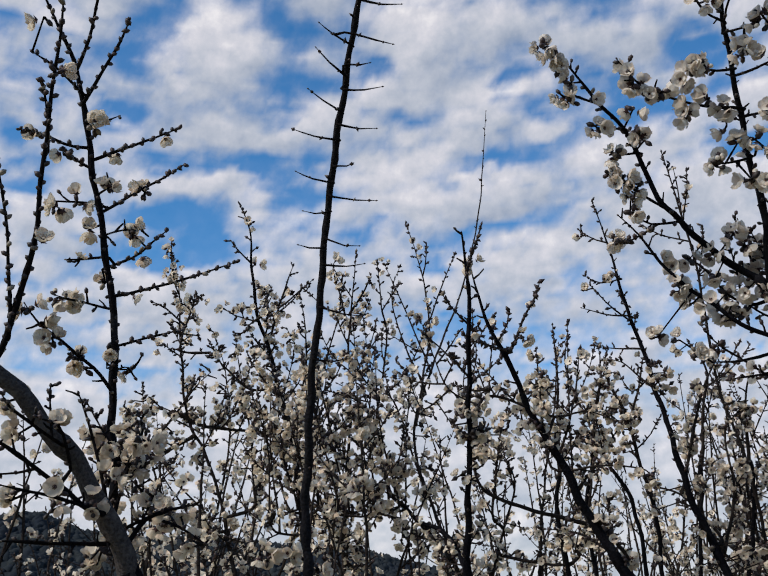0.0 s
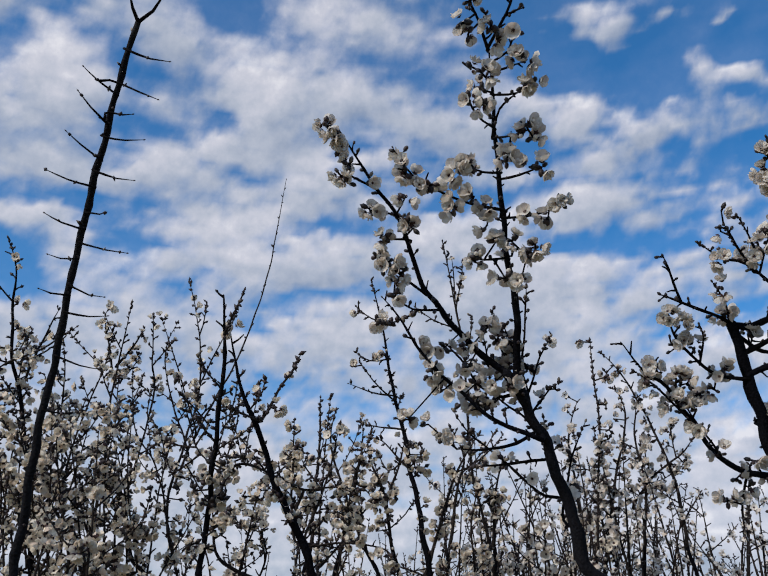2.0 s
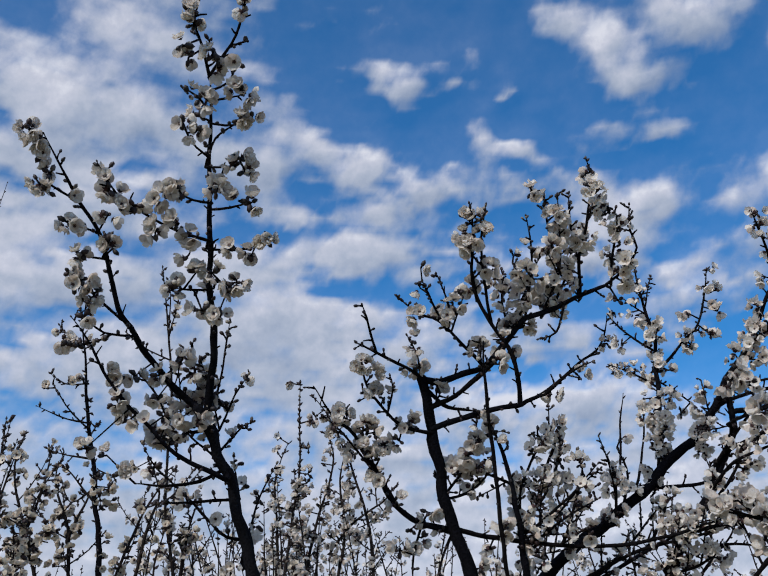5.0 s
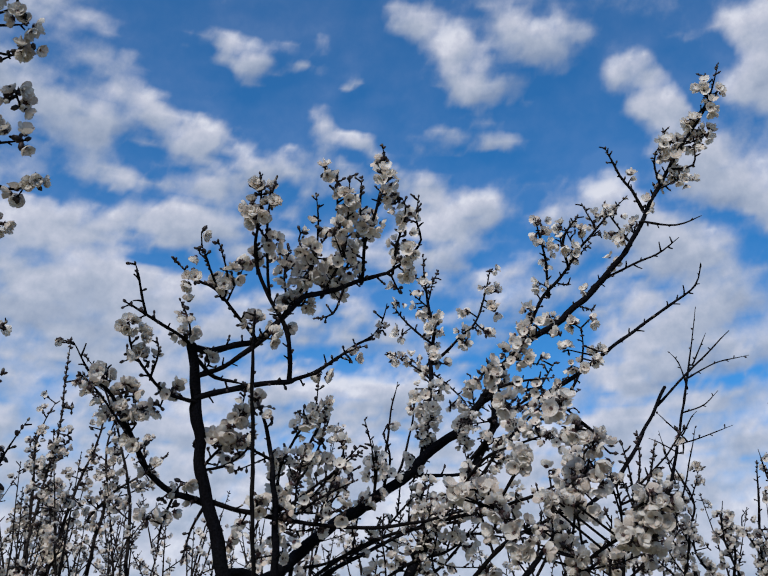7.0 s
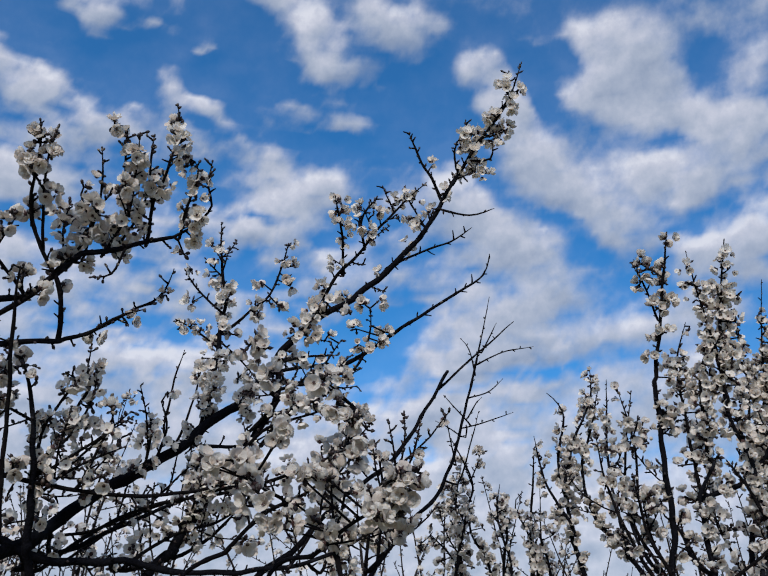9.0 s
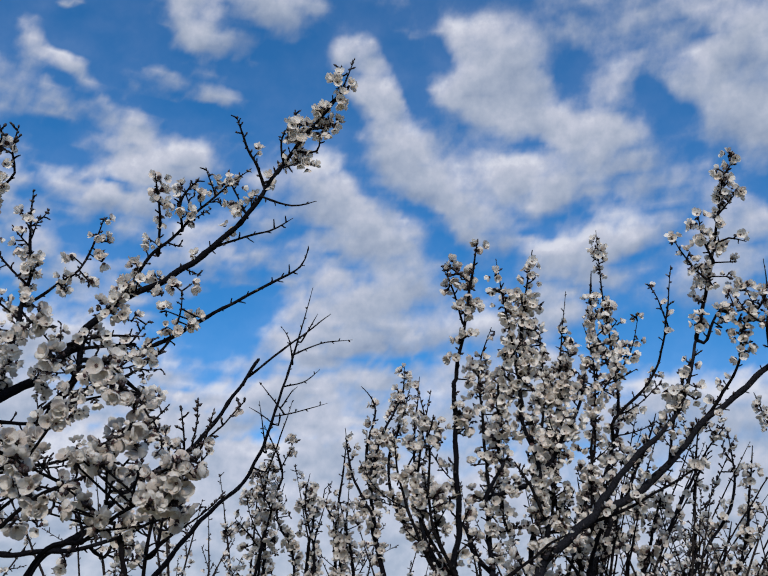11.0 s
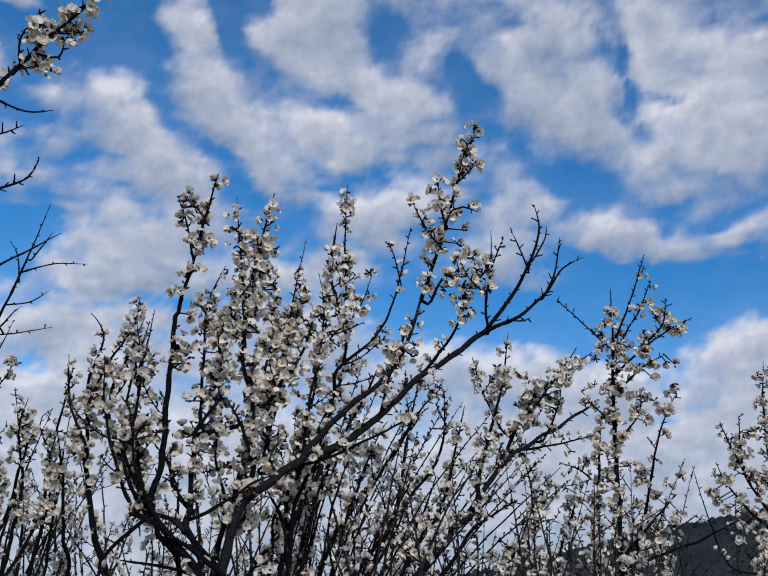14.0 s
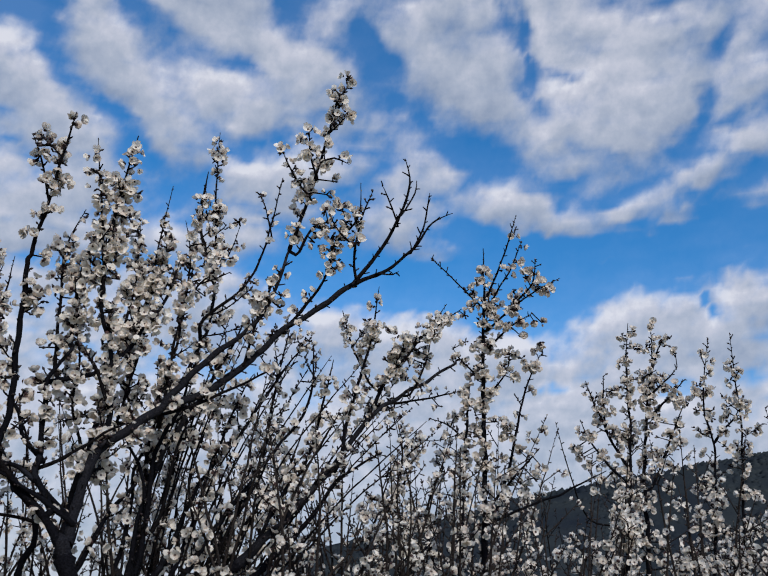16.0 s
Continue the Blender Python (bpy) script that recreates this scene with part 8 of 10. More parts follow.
limb(F, 'g', 0.0047, 0.0018, (2.590, 0.148, 2.250), (2.564, 0.054, 2.364), (2.534, 0.029, 2.440), (2.512, -0.031, 2.506), (2.474, -0.040, 2.577))
limb(F, 'g', 0.0047, 0.0018, (2.515, 0.107, 2.422), (2.500, 0.072, 2.477), (2.503, 0.026, 2.491))
limb(F, 'g', 0.0035, 0.0018, (2.468, 0.081, 2.540), (2.441, 0.113, 2.579), (2.405, 0.139, 2.633))
limb(F, 'g', 0.0035, 0.0018, (2.454, 0.057, 2.623), (2.455, 0.024, 2.635), (2.467, -0.010, 2.624))
limb(F, 'g', 0.0035, 0.0018, (2.469, 0.066, 2.591), (2.438, 0.081, 2.642), (2.413, 0.079, 2.687))
limb(F, 'g', 0.0071, 0.0029, (2.376, 0.482, 1.873), (2.384, 0.459, 1.989), (2.363, 0.473, 2.136), (2.335, 0.497, 2.240), (2.299, 0.474, 2.423), (2.259, 0.429, 2.597))
limb(F, 'g', 0.0045, 0.0017, (2.330, 0.487, 2.261), (2.270, 0.503, 2.471), (2.231, 0.508, 2.578))
limb(F, 'g', 0.0050, 0.0023, (2.331, 0.547, 2.171), (2.309, 0.533, 2.323), (2.310, 0.479, 2.428), (2.294, 0.460, 2.505))
limb(F, 'g', 0.0050, 0.0018, (2.335, 0.578, 2.106), (2.333, 0.586, 2.229), (2.325, 0.591, 2.354), (2.331, 0.562, 2.453))
limb(F, 'g', 0.0073, 0.0020, (2.633, 0.416, 2.104), (2.678, 0.364, 2.306), (2.677, 0.370, 2.494), (2.662, 0.381, 2.657), (2.639, 0.380, 2.822))
limb(F, 'g', 0.0051, 0.0027, (2.668, 0.365, 2.408), (2.649, 0.408, 2.566), (2.637, 0.399, 2.704))
limb(F, 's', 0.0055, 0.0019, (2.605, 0.329, 2.307), (2.628, 0.267, 2.379), (2.630, 0.225, 2.485), (2.608, 0.188, 2.664))
limb(F, 's', 0.0032, 0.0013, (2.659, 0.221, 2.538), (2.630, 0.234, 2.595), (2.613, 0.247, 2.622))
limb(F, 'g', 0.0053, 0.0018, (2.513, 0.502, 1.994), (2.515, 0.462, 2.229), (2.492, 0.450, 2.394), (2.460, 0.417, 2.573))
limb(F, 'g', 0.0053, 0.0018, (2.535, 0.423, 2.045), (2.544, 0.388, 2.237), (2.527, 0.377, 2.407), (2.504, 0.392, 2.501))
limb(F, 'g', 0.0047, 0.0018, (2.537, 0.403, 2.069), (2.535, 0.380, 2.296), (2.553, 0.299, 2.415), (2.547, 0.268, 2.504))
limb(F, 'g', 0.0047, 0.0018, (2.480, 0.507, 2.124), (2.485, 0.490, 2.342), (2.469, 0.491, 2.488))
limb(F, 'g', 0.0047, 0.0018, (2.520, 0.473, 2.019), (2.507, 0.492, 2.202), (2.509, 0.433, 2.401), (2.485, 0.448, 2.494))
limb(F, 'g', 0.0046, 0.0018, (2.526, 0.219, 2.148), (2.520, 0.183, 2.301), (2.519, 0.131, 2.399))
limb(F, 'g', 0.0047, 0.0018, (2.513, 0.544, 1.883), (2.500, 0.604, 2.036), (2.501, 0.605, 2.153), (2.477, 0.640, 2.292))
limb(F, 's', 0.0052, 0.0016, (2.223, 0.571, 1.838), (2.192, 0.623, 1.927), (2.172, 0.641, 2.020), (2.158, 0.635, 2.137), (2.123, 0.648, 2.251))
limb(F, 's', 0.0052, 0.0016, (2.217, 0.580, 1.846), (2.196, 0.624, 1.870), (2.177, 0.655, 1.924), (2.144, 0.694, 2.052), (2.120, 0.703, 2.166))
limb(F, 's', 0.0048, 0.0016, (2.246, 0.622, 1.874), (2.196, 0.668, 1.986), (2.167, 0.664, 2.100), (2.140, 0.625, 2.246))
limb(F, 'm', 0.0064, 0.0032, (2.284, 0.549, 1.887), (2.263, 0.577, 1.922), (2.248, 0.588, 1.969), (2.225, 0.614, 2.003))
limb(F, 'm', 0.0128, 0.0040, (2.741, 0.263, 1.707), (2.834, 0.163, 1.843), (2.902, 0.071, 1.977), (2.943, 0.005, 2.088), (2.963, -0.037, 2.146), (3.000, -0.131, 2.217), (3.034, -0.236, 2.295), rooted=True)
limb(F, 'g', 0.0066, 0.0028, (2.955, 0.007, 2.091), (2.969, -0.066, 2.256), (2.977, -0.131, 2.342), (2.990, -0.252, 2.439))
limb(F, 'g', 0.0064, 0.0020, (2.863, 0.046, 1.996), (2.871, 0.022, 2.138), (2.873, -0.000, 2.230), (2.869, -0.023, 2.337), (2.856, -0.037, 2.458))
limb(F, 'g', 0.0040, 0.0020, (2.919, 0.007, 2.243), (2.892, 0.040, 2.317), (2.863, 0.061, 2.392))
limb(F, 's', 0.0047, 0.0022, (2.997, -0.039, 2.165), (3.096, -0.164, 2.212), (3.152, -0.244, 2.245))
limb(F, 'g', 0.0040, 0.0021, (2.923, -0.111, 2.285), (2.955, -0.160, 2.364), (2.984, -0.211, 2.452))
limb(F, 'g', 0.0040, 0.0021, (2.947, -0.130, 2.203), (2.979, -0.159, 2.287), (3.005, -0.169, 2.379))
limb(F, 'g', 0.0040, 0.0020, (2.934, -0.058, 2.220), (2.918, -0.098, 2.297), (2.906, -0.098, 2.335))
limb(F, 's', 0.0070, 0.0025, (2.572, 0.449, 1.690), (2.638, 0.455, 1.904), (2.681, 0.427, 2.054), (2.715, 0.395, 2.239), rooted=True)
limb(F, 's', 0.0073, 0.0027, (2.689, 0.425, 1.698), (2.766, 0.366, 1.926), (2.815, 0.290, 2.059), (2.852, 0.207, 2.225), (2.873, 0.143, 2.312), rooted=True)
limb(F, 's', 0.0073, 0.0027, (2.711, 0.361, 1.702), (2.769, 0.307, 1.833), (2.836, 0.213, 2.001), (2.873, 0.140, 2.137), (2.878, 0.137, 2.300), rooted=True)
limb(F, 's', 0.0064, 0.0027, (2.817, 0.359, 1.708), (2.856, 0.286, 1.879), (2.869, 0.248, 2.007), (2.865, 0.232, 2.161), (2.852, 0.201, 2.334), rooted=True)
limb(F, 'g', 0.0064, 0.0027, (2.844, 0.268, 1.713), (2.885, 0.192, 1.910), (2.902, 0.137, 2.001), (2.899, 0.085, 2.265), rooted=True)
limb(F, 'g', 0.0061, 0.0025, (2.652, 0.517, 1.693), (2.677, 0.508, 1.817), (2.690, 0.507, 1.959), (2.737, 0.405, 2.142), rooted=True)
limb(F, 'g', 0.0061, 0.0025, (2.700, 0.393, 1.700), (2.733, 0.360, 1.850), (2.748, 0.340, 1.971), (2.766, 0.285, 2.150), (2.770, 0.263, 2.190), rooted=True)
limb(F, 's', 0.0080, 0.0032, (2.759, 0.197, 1.710), (2.811, 0.108, 1.831), (2.845, 0.034, 1.944), (2.877, -0.059, 2.012), rooted=True)
limb(F, 'g', 0.0060, 0.0027, (2.868, 0.517, 1.706), (2.861, 0.496, 1.875), (2.845, 0.458, 2.063), (2.819, 0.450, 2.189), rooted=True)
limb(F, 'g', 0.0060, 0.0027, (2.926, 0.342, 1.715), (2.930, 0.301, 1.826), (2.939, 0.208, 1.955), (2.927, 0.161, 2.083), rooted=True)
limb(F, 'n', 0.0030, 0.0016, (2.628, 0.472, 1.693), (2.670, 0.445, 1.913), (2.694, 0.397, 2.152), rooted=True)
limb(F, 'c', 0.0031, 0.0016, (2.672, 0.469, 1.696), (2.716, 0.437, 1.913), (2.745, 0.378, 2.149), rooted=True)
limb(F, 'c', 0.0031, 0.0016, (2.679, 0.452, 1.697), (2.720, 0.406, 1.962), (2.732, 0.336, 2.249), rooted=True)
limb(F, 's', 0.0031, 0.0016, (2.713, 0.445, 1.699), (2.741, 0.414, 2.010), (2.735, 0.327, 2.350), rooted=True)
limb(F, 'c', 0.0036, 0.0019, (3.067, 0.554, 1.717), (3.093, 0.524, 2.044), (3.100, 0.405, 2.401), rooted=True)
limb(F, 's', 0.0031, 0.0016, (2.717, 0.405, 1.701), (2.744, 0.377, 2.000), (2.749, 0.269, 2.328), rooted=True)
limb(F, 'c', 0.0030, 0.0016, (2.676, 0.370, 1.699), (2.719, 0.316, 1.940), (2.757, 0.176, 2.205), rooted=True)
limb(F, 'c', 0.0035, 0.0018, (3.023, 0.468, 1.717), (3.063, 0.389, 2.041), (3.072, 0.237, 2.393), rooted=True)
limb(F, 'n', 0.0035, 0.0018, (3.039, 0.450, 1.719), (3.078, 0.387, 2.016), (3.101, 0.233, 2.339), rooted=True)
limb(F, 's', 0.0032, 0.0016, (2.799, 0.350, 1.707), (2.846, 0.264, 1.978), (2.867, 0.125, 2.273), rooted=True)
limb(F, 'n', 0.0032, 0.0016, (2.805, 0.331, 1.708), (2.849, 0.250, 1.977), (2.876, 0.087, 2.269), rooted=True)
limb(F, 'n', 0.0035, 0.0018, (3.078, 0.392, 1.723), (3.138, 0.276, 1.955), (3.185, 0.088, 2.208), rooted=True)
limb(F, 'c', 0.0031, 0.0016, (2.749, 0.273, 1.707), (2.794, 0.184, 1.962), (2.827, -0.009, 2.242), rooted=True)
limb(F, 'n', 0.0032, 0.0017, (2.851, 0.281, 1.713), (2.906, 0.174, 1.933), (2.947, 0.011, 2.171), rooted=True)
limb(F, 'c', 0.0029, 0.0015, (2.663, 0.209, 1.704), (2.727, 0.079, 1.891), (2.772, -0.089, 2.092), rooted=True)
limb(F, 'c', 0.0032, 0.0017, (2.842, 0.236, 1.714), (2.901, 0.115, 1.916), (2.943, -0.048, 2.135), rooted=True)
limb(F, 's', 0.0033, 0.0017, (2.934, 0.239, 1.719), (2.983, 0.104, 1.996), (3.005, -0.124, 2.294), rooted=True)
limb(F, 's', 0.0029, 0.0015, (2.687, 0.156, 1.707), (2.743, 0.041, 1.897), (2.785, -0.129, 2.101), rooted=True)
limb(F, 'n', 0.0033, 0.0017, (2.915, 0.191, 1.720), (2.975, 0.047, 1.915), (3.019, -0.159, 2.126), rooted=True)
limb(F, 's', 0.0031, 0.0016, (2.842, 0.153, 1.716), (2.901, 0.013, 1.891), (2.949, -0.188, 2.080), rooted=True)
limb(F, 'm', 0.0100, 0.0062, (2.667, 0.491, 1.666), (2.666, 0.482, 1.754), (2.660, 0.468, 1.865), (2.657, 0.435, 1.969), (2.656, 0.393, 2.053))
limb(F, 'g', 0.0062, 0.0026, (2.675, 0.399, 2.057), (2.675, 0.349, 2.131), (2.666, 0.300, 2.222), (2.652, 0.266, 2.300))
limb(F, 'g', 0.0056, 0.0026, (2.660, 0.468, 1.865), (2.645, 0.472, 1.955), (2.630, 0.458, 2.058), (2.608, 0.456, 2.149))
limb(F, 'm', 0.0070, 0.0040, (2.285, 0.472, 1.766), (2.251, 0.528, 1.807), (2.214, 0.586, 1.842), (2.183, 0.632, 1.859))
limb(F, 'm', 0.0062, 0.0030, (2.247, 0.623, 1.868), (2.225, 0.648, 1.909), (2.203, 0.667, 1.958), (2.187, 0.674, 2.009))
limb(F, 'g', 0.0046, 0.0020, (2.249, 0.615, 1.885), (2.226, 0.638, 1.934), (2.210, 0.644, 1.990), (2.194, 0.647, 2.046))
limb(F, 'm', 0.0066, 0.0045, (2.300, 0.481, 1.777), (2.281, 0.513, 1.808), (2.263, 0.540, 1.835), (2.247, 0.564, 1.855), (2.226, 0.599, 1.865))
limb(F, 's', 0.0040, 0.0020, (2.277, 0.570, 1.861), (2.267, 0.572, 1.918), (2.250, 0.587, 1.959), (2.241, 0.587, 1.997))
limb(F, 'm', 0.0046, 0.0028, (2.286, 0.555, 1.856), (2.306, 0.507, 1.889), (2.318, 0.474, 1.914), (2.328, 0.440, 1.945), (2.341, 0.400, 1.967))
limb(F, 'n', 0.0085, 0.0050, (2.435, 0.546, 1.789), (2.431, 0.525, 1.892), (2.425, 0.506, 1.976), (2.418, 0.490, 2.040), (2.395, 0.488, 2.134), (2.362, 0.487, 2.238))
limb(F, 's', 0.0050, 0.0025, (2.356, 0.461, 2.026), (2.336, 0.479, 2.074), (2.311, 0.503, 2.121))
limb(F, 'm', 0.0050, 0.0028, (2.289, 0.679, 1.723), (2.310, 0.645, 1.703), (2.331, 0.611, 1.675))
limb(F, 'n', 0.0046, 0.0034, (2.329, 0.539, 1.759), (2.301, 0.590, 1.770), (2.283, 0.622, 1.773), (2.254, 0.670, 1.776))
limb(F, 'm', 0.0072, 0.0040, (2.393, 0.487, 1.678), (2.400, 0.464, 1.735), (2.404, 0.448, 1.778), (2.408, 0.428, 1.813), (2.416, 0.398, 1.851))
limb(F, 'm', 0.0085, 0.0040, (2.579, 0.434, 1.681), (2.574, 0.426, 1.797), (2.564, 0.422, 1.893), (2.555, 0.411, 1.970), (2.555, 0.360, 2.062))
limb(F, 'n', 0.0064, 0.0030, (2.571, 0.453, 1.680), (2.568, 0.443, 1.785), (2.560, 0.435, 1.881), (2.534, 0.470, 1.954), (2.516, 0.492, 2.001))
limb(F, 'n', 0.0052, 0.0026, (2.584, 0.403, 1.788), (2.581, 0.388, 1.863), (2.572, 0.375, 1.951), (2.567, 0.347, 2.030))
limb(F, 'e', 0.0046, 0.0022, (2.473, 0.373, 2.018), (2.487, 0.323, 2.037), (2.502, 0.252, 2.075), (2.515, 0.168, 2.122), (2.518, 0.125, 2.151))
limb(F, 'n', 0.0050, 0.0025, (2.671, 0.324, 1.700), (2.658, 0.342, 1.797), (2.640, 0.359, 1.895), (2.631, 0.341, 1.985), (2.622, 0.312, 2.078))
limb(F, 'n', 0.0046, 0.0022, (2.677, 0.303, 1.702), (2.683, 0.256, 1.813), (2.686, 0.206, 1.905), (2.679, 0.175, 1.997))
clumps(F, (2.260, 0.529, 2.512), (2.285, 0.478, 2.506), (2.307, 0.446, 2.419), (2.302, 0.455, 2.432), (2.450, 0.513, 2.440), (2.288, 0.477, 2.494), (2.456, 0.490, 2.452), (2.307, 0.471, 2.371), (2.306, 0.432, 2.478), (2.328, 0.474, 2.382), (2.295, 0.452, 2.492), (2.298, 0.449, 2.479))
clumps(F, (2.302, 0.495, 2.470), (2.318, 0.449, 2.443), (2.291, 0.507, 2.401), (2.312, 0.494, 2.375), (2.328, 0.553, 2.441), (2.287, 0.492, 2.464), (2.324, 0.603, 2.373), (2.499, 0.453, 2.386), (2.464, 0.508, 2.366), (2.304, 0.501, 2.381), (2.192, 0.559, 2.200), (2.318, 0.582, 2.293))
clumps(F, (2.491, 0.481, 2.376), (2.338, 0.546, 2.193), (2.313, 0.529, 2.206), (2.307, 0.605, 2.353), (2.324, 0.610, 2.352), (2.498, 0.487, 2.239), (2.328, 0.533, 2.240), (2.312, 0.490, 2.314), (2.486, 0.484, 2.303), (2.533, 0.457, 2.345), (2.300, 0.525, 2.338), (2.331, 0.547, 2.262))
clumps(F, (2.354, 0.573, 2.308), (2.335, 0.466, 2.209), (2.317, 0.481, 2.345), (2.324, 0.502, 2.354), (2.336, 0.475, 2.336), (2.321, 0.530, 2.242), (2.306, 0.488, 2.341), (2.313, 0.459, 2.361), (2.323, 0.579, 2.369), (2.493, 0.503, 2.436), (2.480, 0.471, 2.354), (2.346, 0.589, 2.213))
clumps(F, (2.294, 0.517, 2.372), (2.485, 0.477, 2.366), (2.179, 0.555, 2.274), (2.486, 0.508, 2.336), (2.359, 0.466, 2.199), (2.483, 0.475, 2.308), (2.328, 0.472, 2.305), (2.323, 0.587, 2.312), (2.330, 0.589, 2.351), (2.352, 0.569, 2.247), (2.352, 0.574, 2.306), (2.193, 0.575, 2.225))
clumps(F, (2.217, 0.575, 2.178), (2.195, 0.592, 2.187), (2.200, 0.568, 2.210), (2.314, 0.526, 2.264), (2.319, 0.595, 2.254), (2.316, 0.550, 2.274), (2.351, 0.578, 2.289), (2.188, 0.584, 2.211), (2.500, 0.443, 2.395), (2.505, 0.409, 2.376), (2.496, 0.420, 2.382), (2.444, 0.381, 2.338))
clumps(F, (2.494, 0.431, 2.361), (2.493, 0.498, 2.382), (2.504, 0.460, 2.335), (2.499, 0.471, 2.321), (2.488, 0.411, 2.418), (2.512, 0.436, 2.346), (2.493, 0.473, 2.319), (2.459, 0.476, 2.422), (2.513, 0.465, 2.326), (2.500, 0.470, 2.376), (2.116, 0.561, 2.498), (2.145, 0.535, 2.473))
clumps(F, (2.131, 0.560, 2.506), (2.165, 0.529, 2.439), (2.137, 0.583, 2.480), (2.176, 0.551, 2.437), (2.162, 0.617, 2.176), (2.134, 0.640, 2.181), (2.146, 0.636, 2.149), (2.161, 0.605, 2.136), (2.161, 0.609, 2.166), (2.142, 0.634, 2.122), (2.662, 0.403, 2.446), (2.635, 0.379, 2.529))
clumps(F, (2.668, 0.411, 2.584), (2.508, 0.357, 2.440), (2.640, 0.410, 2.561), (2.513, 0.370, 2.473), (2.653, 0.381, 2.477), (2.657, 0.407, 2.493), (2.684, 0.375, 2.482), (2.528, 0.382, 2.468), (2.506, 0.397, 2.352), (2.543, 0.376, 2.381), (2.434, 0.388, 2.309), (2.543, 0.323, 2.371))
clumps(F, (2.515, 0.377, 2.395), (2.545, 0.326, 2.385), (2.556, 0.340, 2.324), (2.431, 0.389, 2.308), (2.675, 0.383, 2.412), (2.531, 0.360, 2.355), (2.344, 0.597, 2.152), (2.541, 0.431, 2.196), (2.339, 0.526, 2.181), (2.404, 0.439, 2.111), (2.293, 0.534, 2.099), (2.537, 0.427, 2.154))
clumps(F, (2.563, 0.402, 2.186), (2.297, 0.529, 2.094), (2.338, 0.592, 2.143), (2.351, 0.502, 2.112), (2.401, 0.454, 2.163), (2.345, 0.523, 2.197), (2.412, 0.449, 2.127), (2.342, 0.470, 2.175), (2.487, 0.505, 2.173), (2.378, 0.483, 2.113), (2.370, 0.494, 2.149), (2.419, 0.432, 2.210))
clumps(F, (2.407, 0.470, 2.104), (2.421, 0.421, 2.154), (2.496, 0.512, 2.205), (2.318, 0.534, 2.195), (2.162, 0.661, 2.053), (2.183, 0.623, 2.035), (2.205, 0.600, 2.080), (2.211, 0.620, 2.055), (2.322, 0.612, 2.126), (2.233, 0.595, 2.030), (2.178, 0.622, 2.032), (2.168, 0.612, 2.008))
clumps(F, (2.225, 0.617, 2.031), (2.296, 0.594, 2.053), (2.152, 0.680, 2.070), (2.509, 0.171, 2.312), (2.506, 0.168, 2.339), (2.519, 0.193, 2.301), (2.502, 0.185, 2.300), (2.538, 0.149, 2.288), (2.528, 0.215, 2.313), (2.516, 0.143, 2.309), (2.520, 0.189, 2.314), (2.860, 0.167, 2.301))
clumps(F, (2.880, 0.174, 2.288), (2.857, 0.176, 2.303), (2.559, 0.167, 2.228), (2.560, 0.104, 2.249), (2.592, 0.121, 2.291), (2.870, 0.160, 2.320), (2.878, -0.030, 2.354), (2.878, -0.062, 2.348), (2.875, -0.007, 2.365), (2.886, 0.001, 2.317), (2.851, -0.029, 2.413), (2.870, 0.001, 2.321))
clumps(F, (2.943, -0.054, 2.275), (2.924, -0.107, 2.312), (2.956, -0.086, 2.307), (2.976, -0.088, 2.294), (2.998, -0.159, 2.294), (2.994, -0.099, 2.234), (2.998, -0.144, 2.286), (2.932, -0.075, 2.301), (2.930, -0.061, 2.293), (2.963, -0.142, 2.305), (2.986, -0.262, 2.420), (3.092, -0.186, 2.186))
clumps(F, (3.064, 0.292, 2.241), (2.721, 0.406, 2.030), (2.741, 0.333, 2.099), (2.698, 0.488, 1.977), (2.738, 0.284, 1.960), (2.844, 0.215, 2.055), (2.708, 0.461, 2.045), (2.722, 0.248, 2.073), (2.898, 0.123, 2.037), (2.892, 0.213, 2.084), (2.752, 0.283, 2.089), (2.765, 0.337, 2.082))
clumps(F, (2.378, 0.461, 2.055), (2.921, 0.188, 2.071), (2.360, 0.468, 2.051), (2.526, 0.515, 1.991), (2.388, 0.454, 1.939), (2.941, 0.216, 2.018), (2.844, 0.191, 2.049), (2.727, 0.369, 1.991), (2.502, 0.458, 2.093), (2.747, 0.368, 2.088), (2.771, 0.336, 2.057), (2.442, 0.350, 2.032))
clumps(F, (2.400, 0.399, 1.949), (2.422, 0.392, 1.988), (2.723, 0.300, 2.005), (2.742, 0.366, 2.032), (2.721, 0.493, 2.011), (2.730, 0.327, 1.983), (2.854, 0.166, 2.076), (2.740, 0.350, 2.076), (2.363, 0.464, 2.002), (2.748, 0.410, 2.070), (2.760, 0.306, 2.151), (2.520, 0.450, 2.111))
clumps(F, (2.390, 0.489, 2.022), (2.744, 0.387, 2.026), (2.849, 0.226, 2.065), (2.852, 0.208, 2.110), (2.399, 0.413, 1.971), (2.520, 0.410, 2.046), (2.500, 0.283, 2.054), (2.709, 0.495, 1.982), (2.500, 0.286, 2.071), (2.244, 0.583, 2.010), (2.266, 0.539, 1.976), (2.509, 0.578, 2.020))
clumps(F, (2.490, 0.612, 2.064), (2.280, 0.542, 1.999), (2.275, 0.545, 1.981), (2.512, 0.560, 2.021), (2.284, 0.533, 1.917), (2.282, 0.539, 1.902), (2.262, 0.579, 1.950), (2.264, 0.556, 2.012), (2.486, 0.628, 2.047), (2.240, 0.599, 1.987), (2.279, 0.573, 2.034), (2.252, 0.541, 1.894))
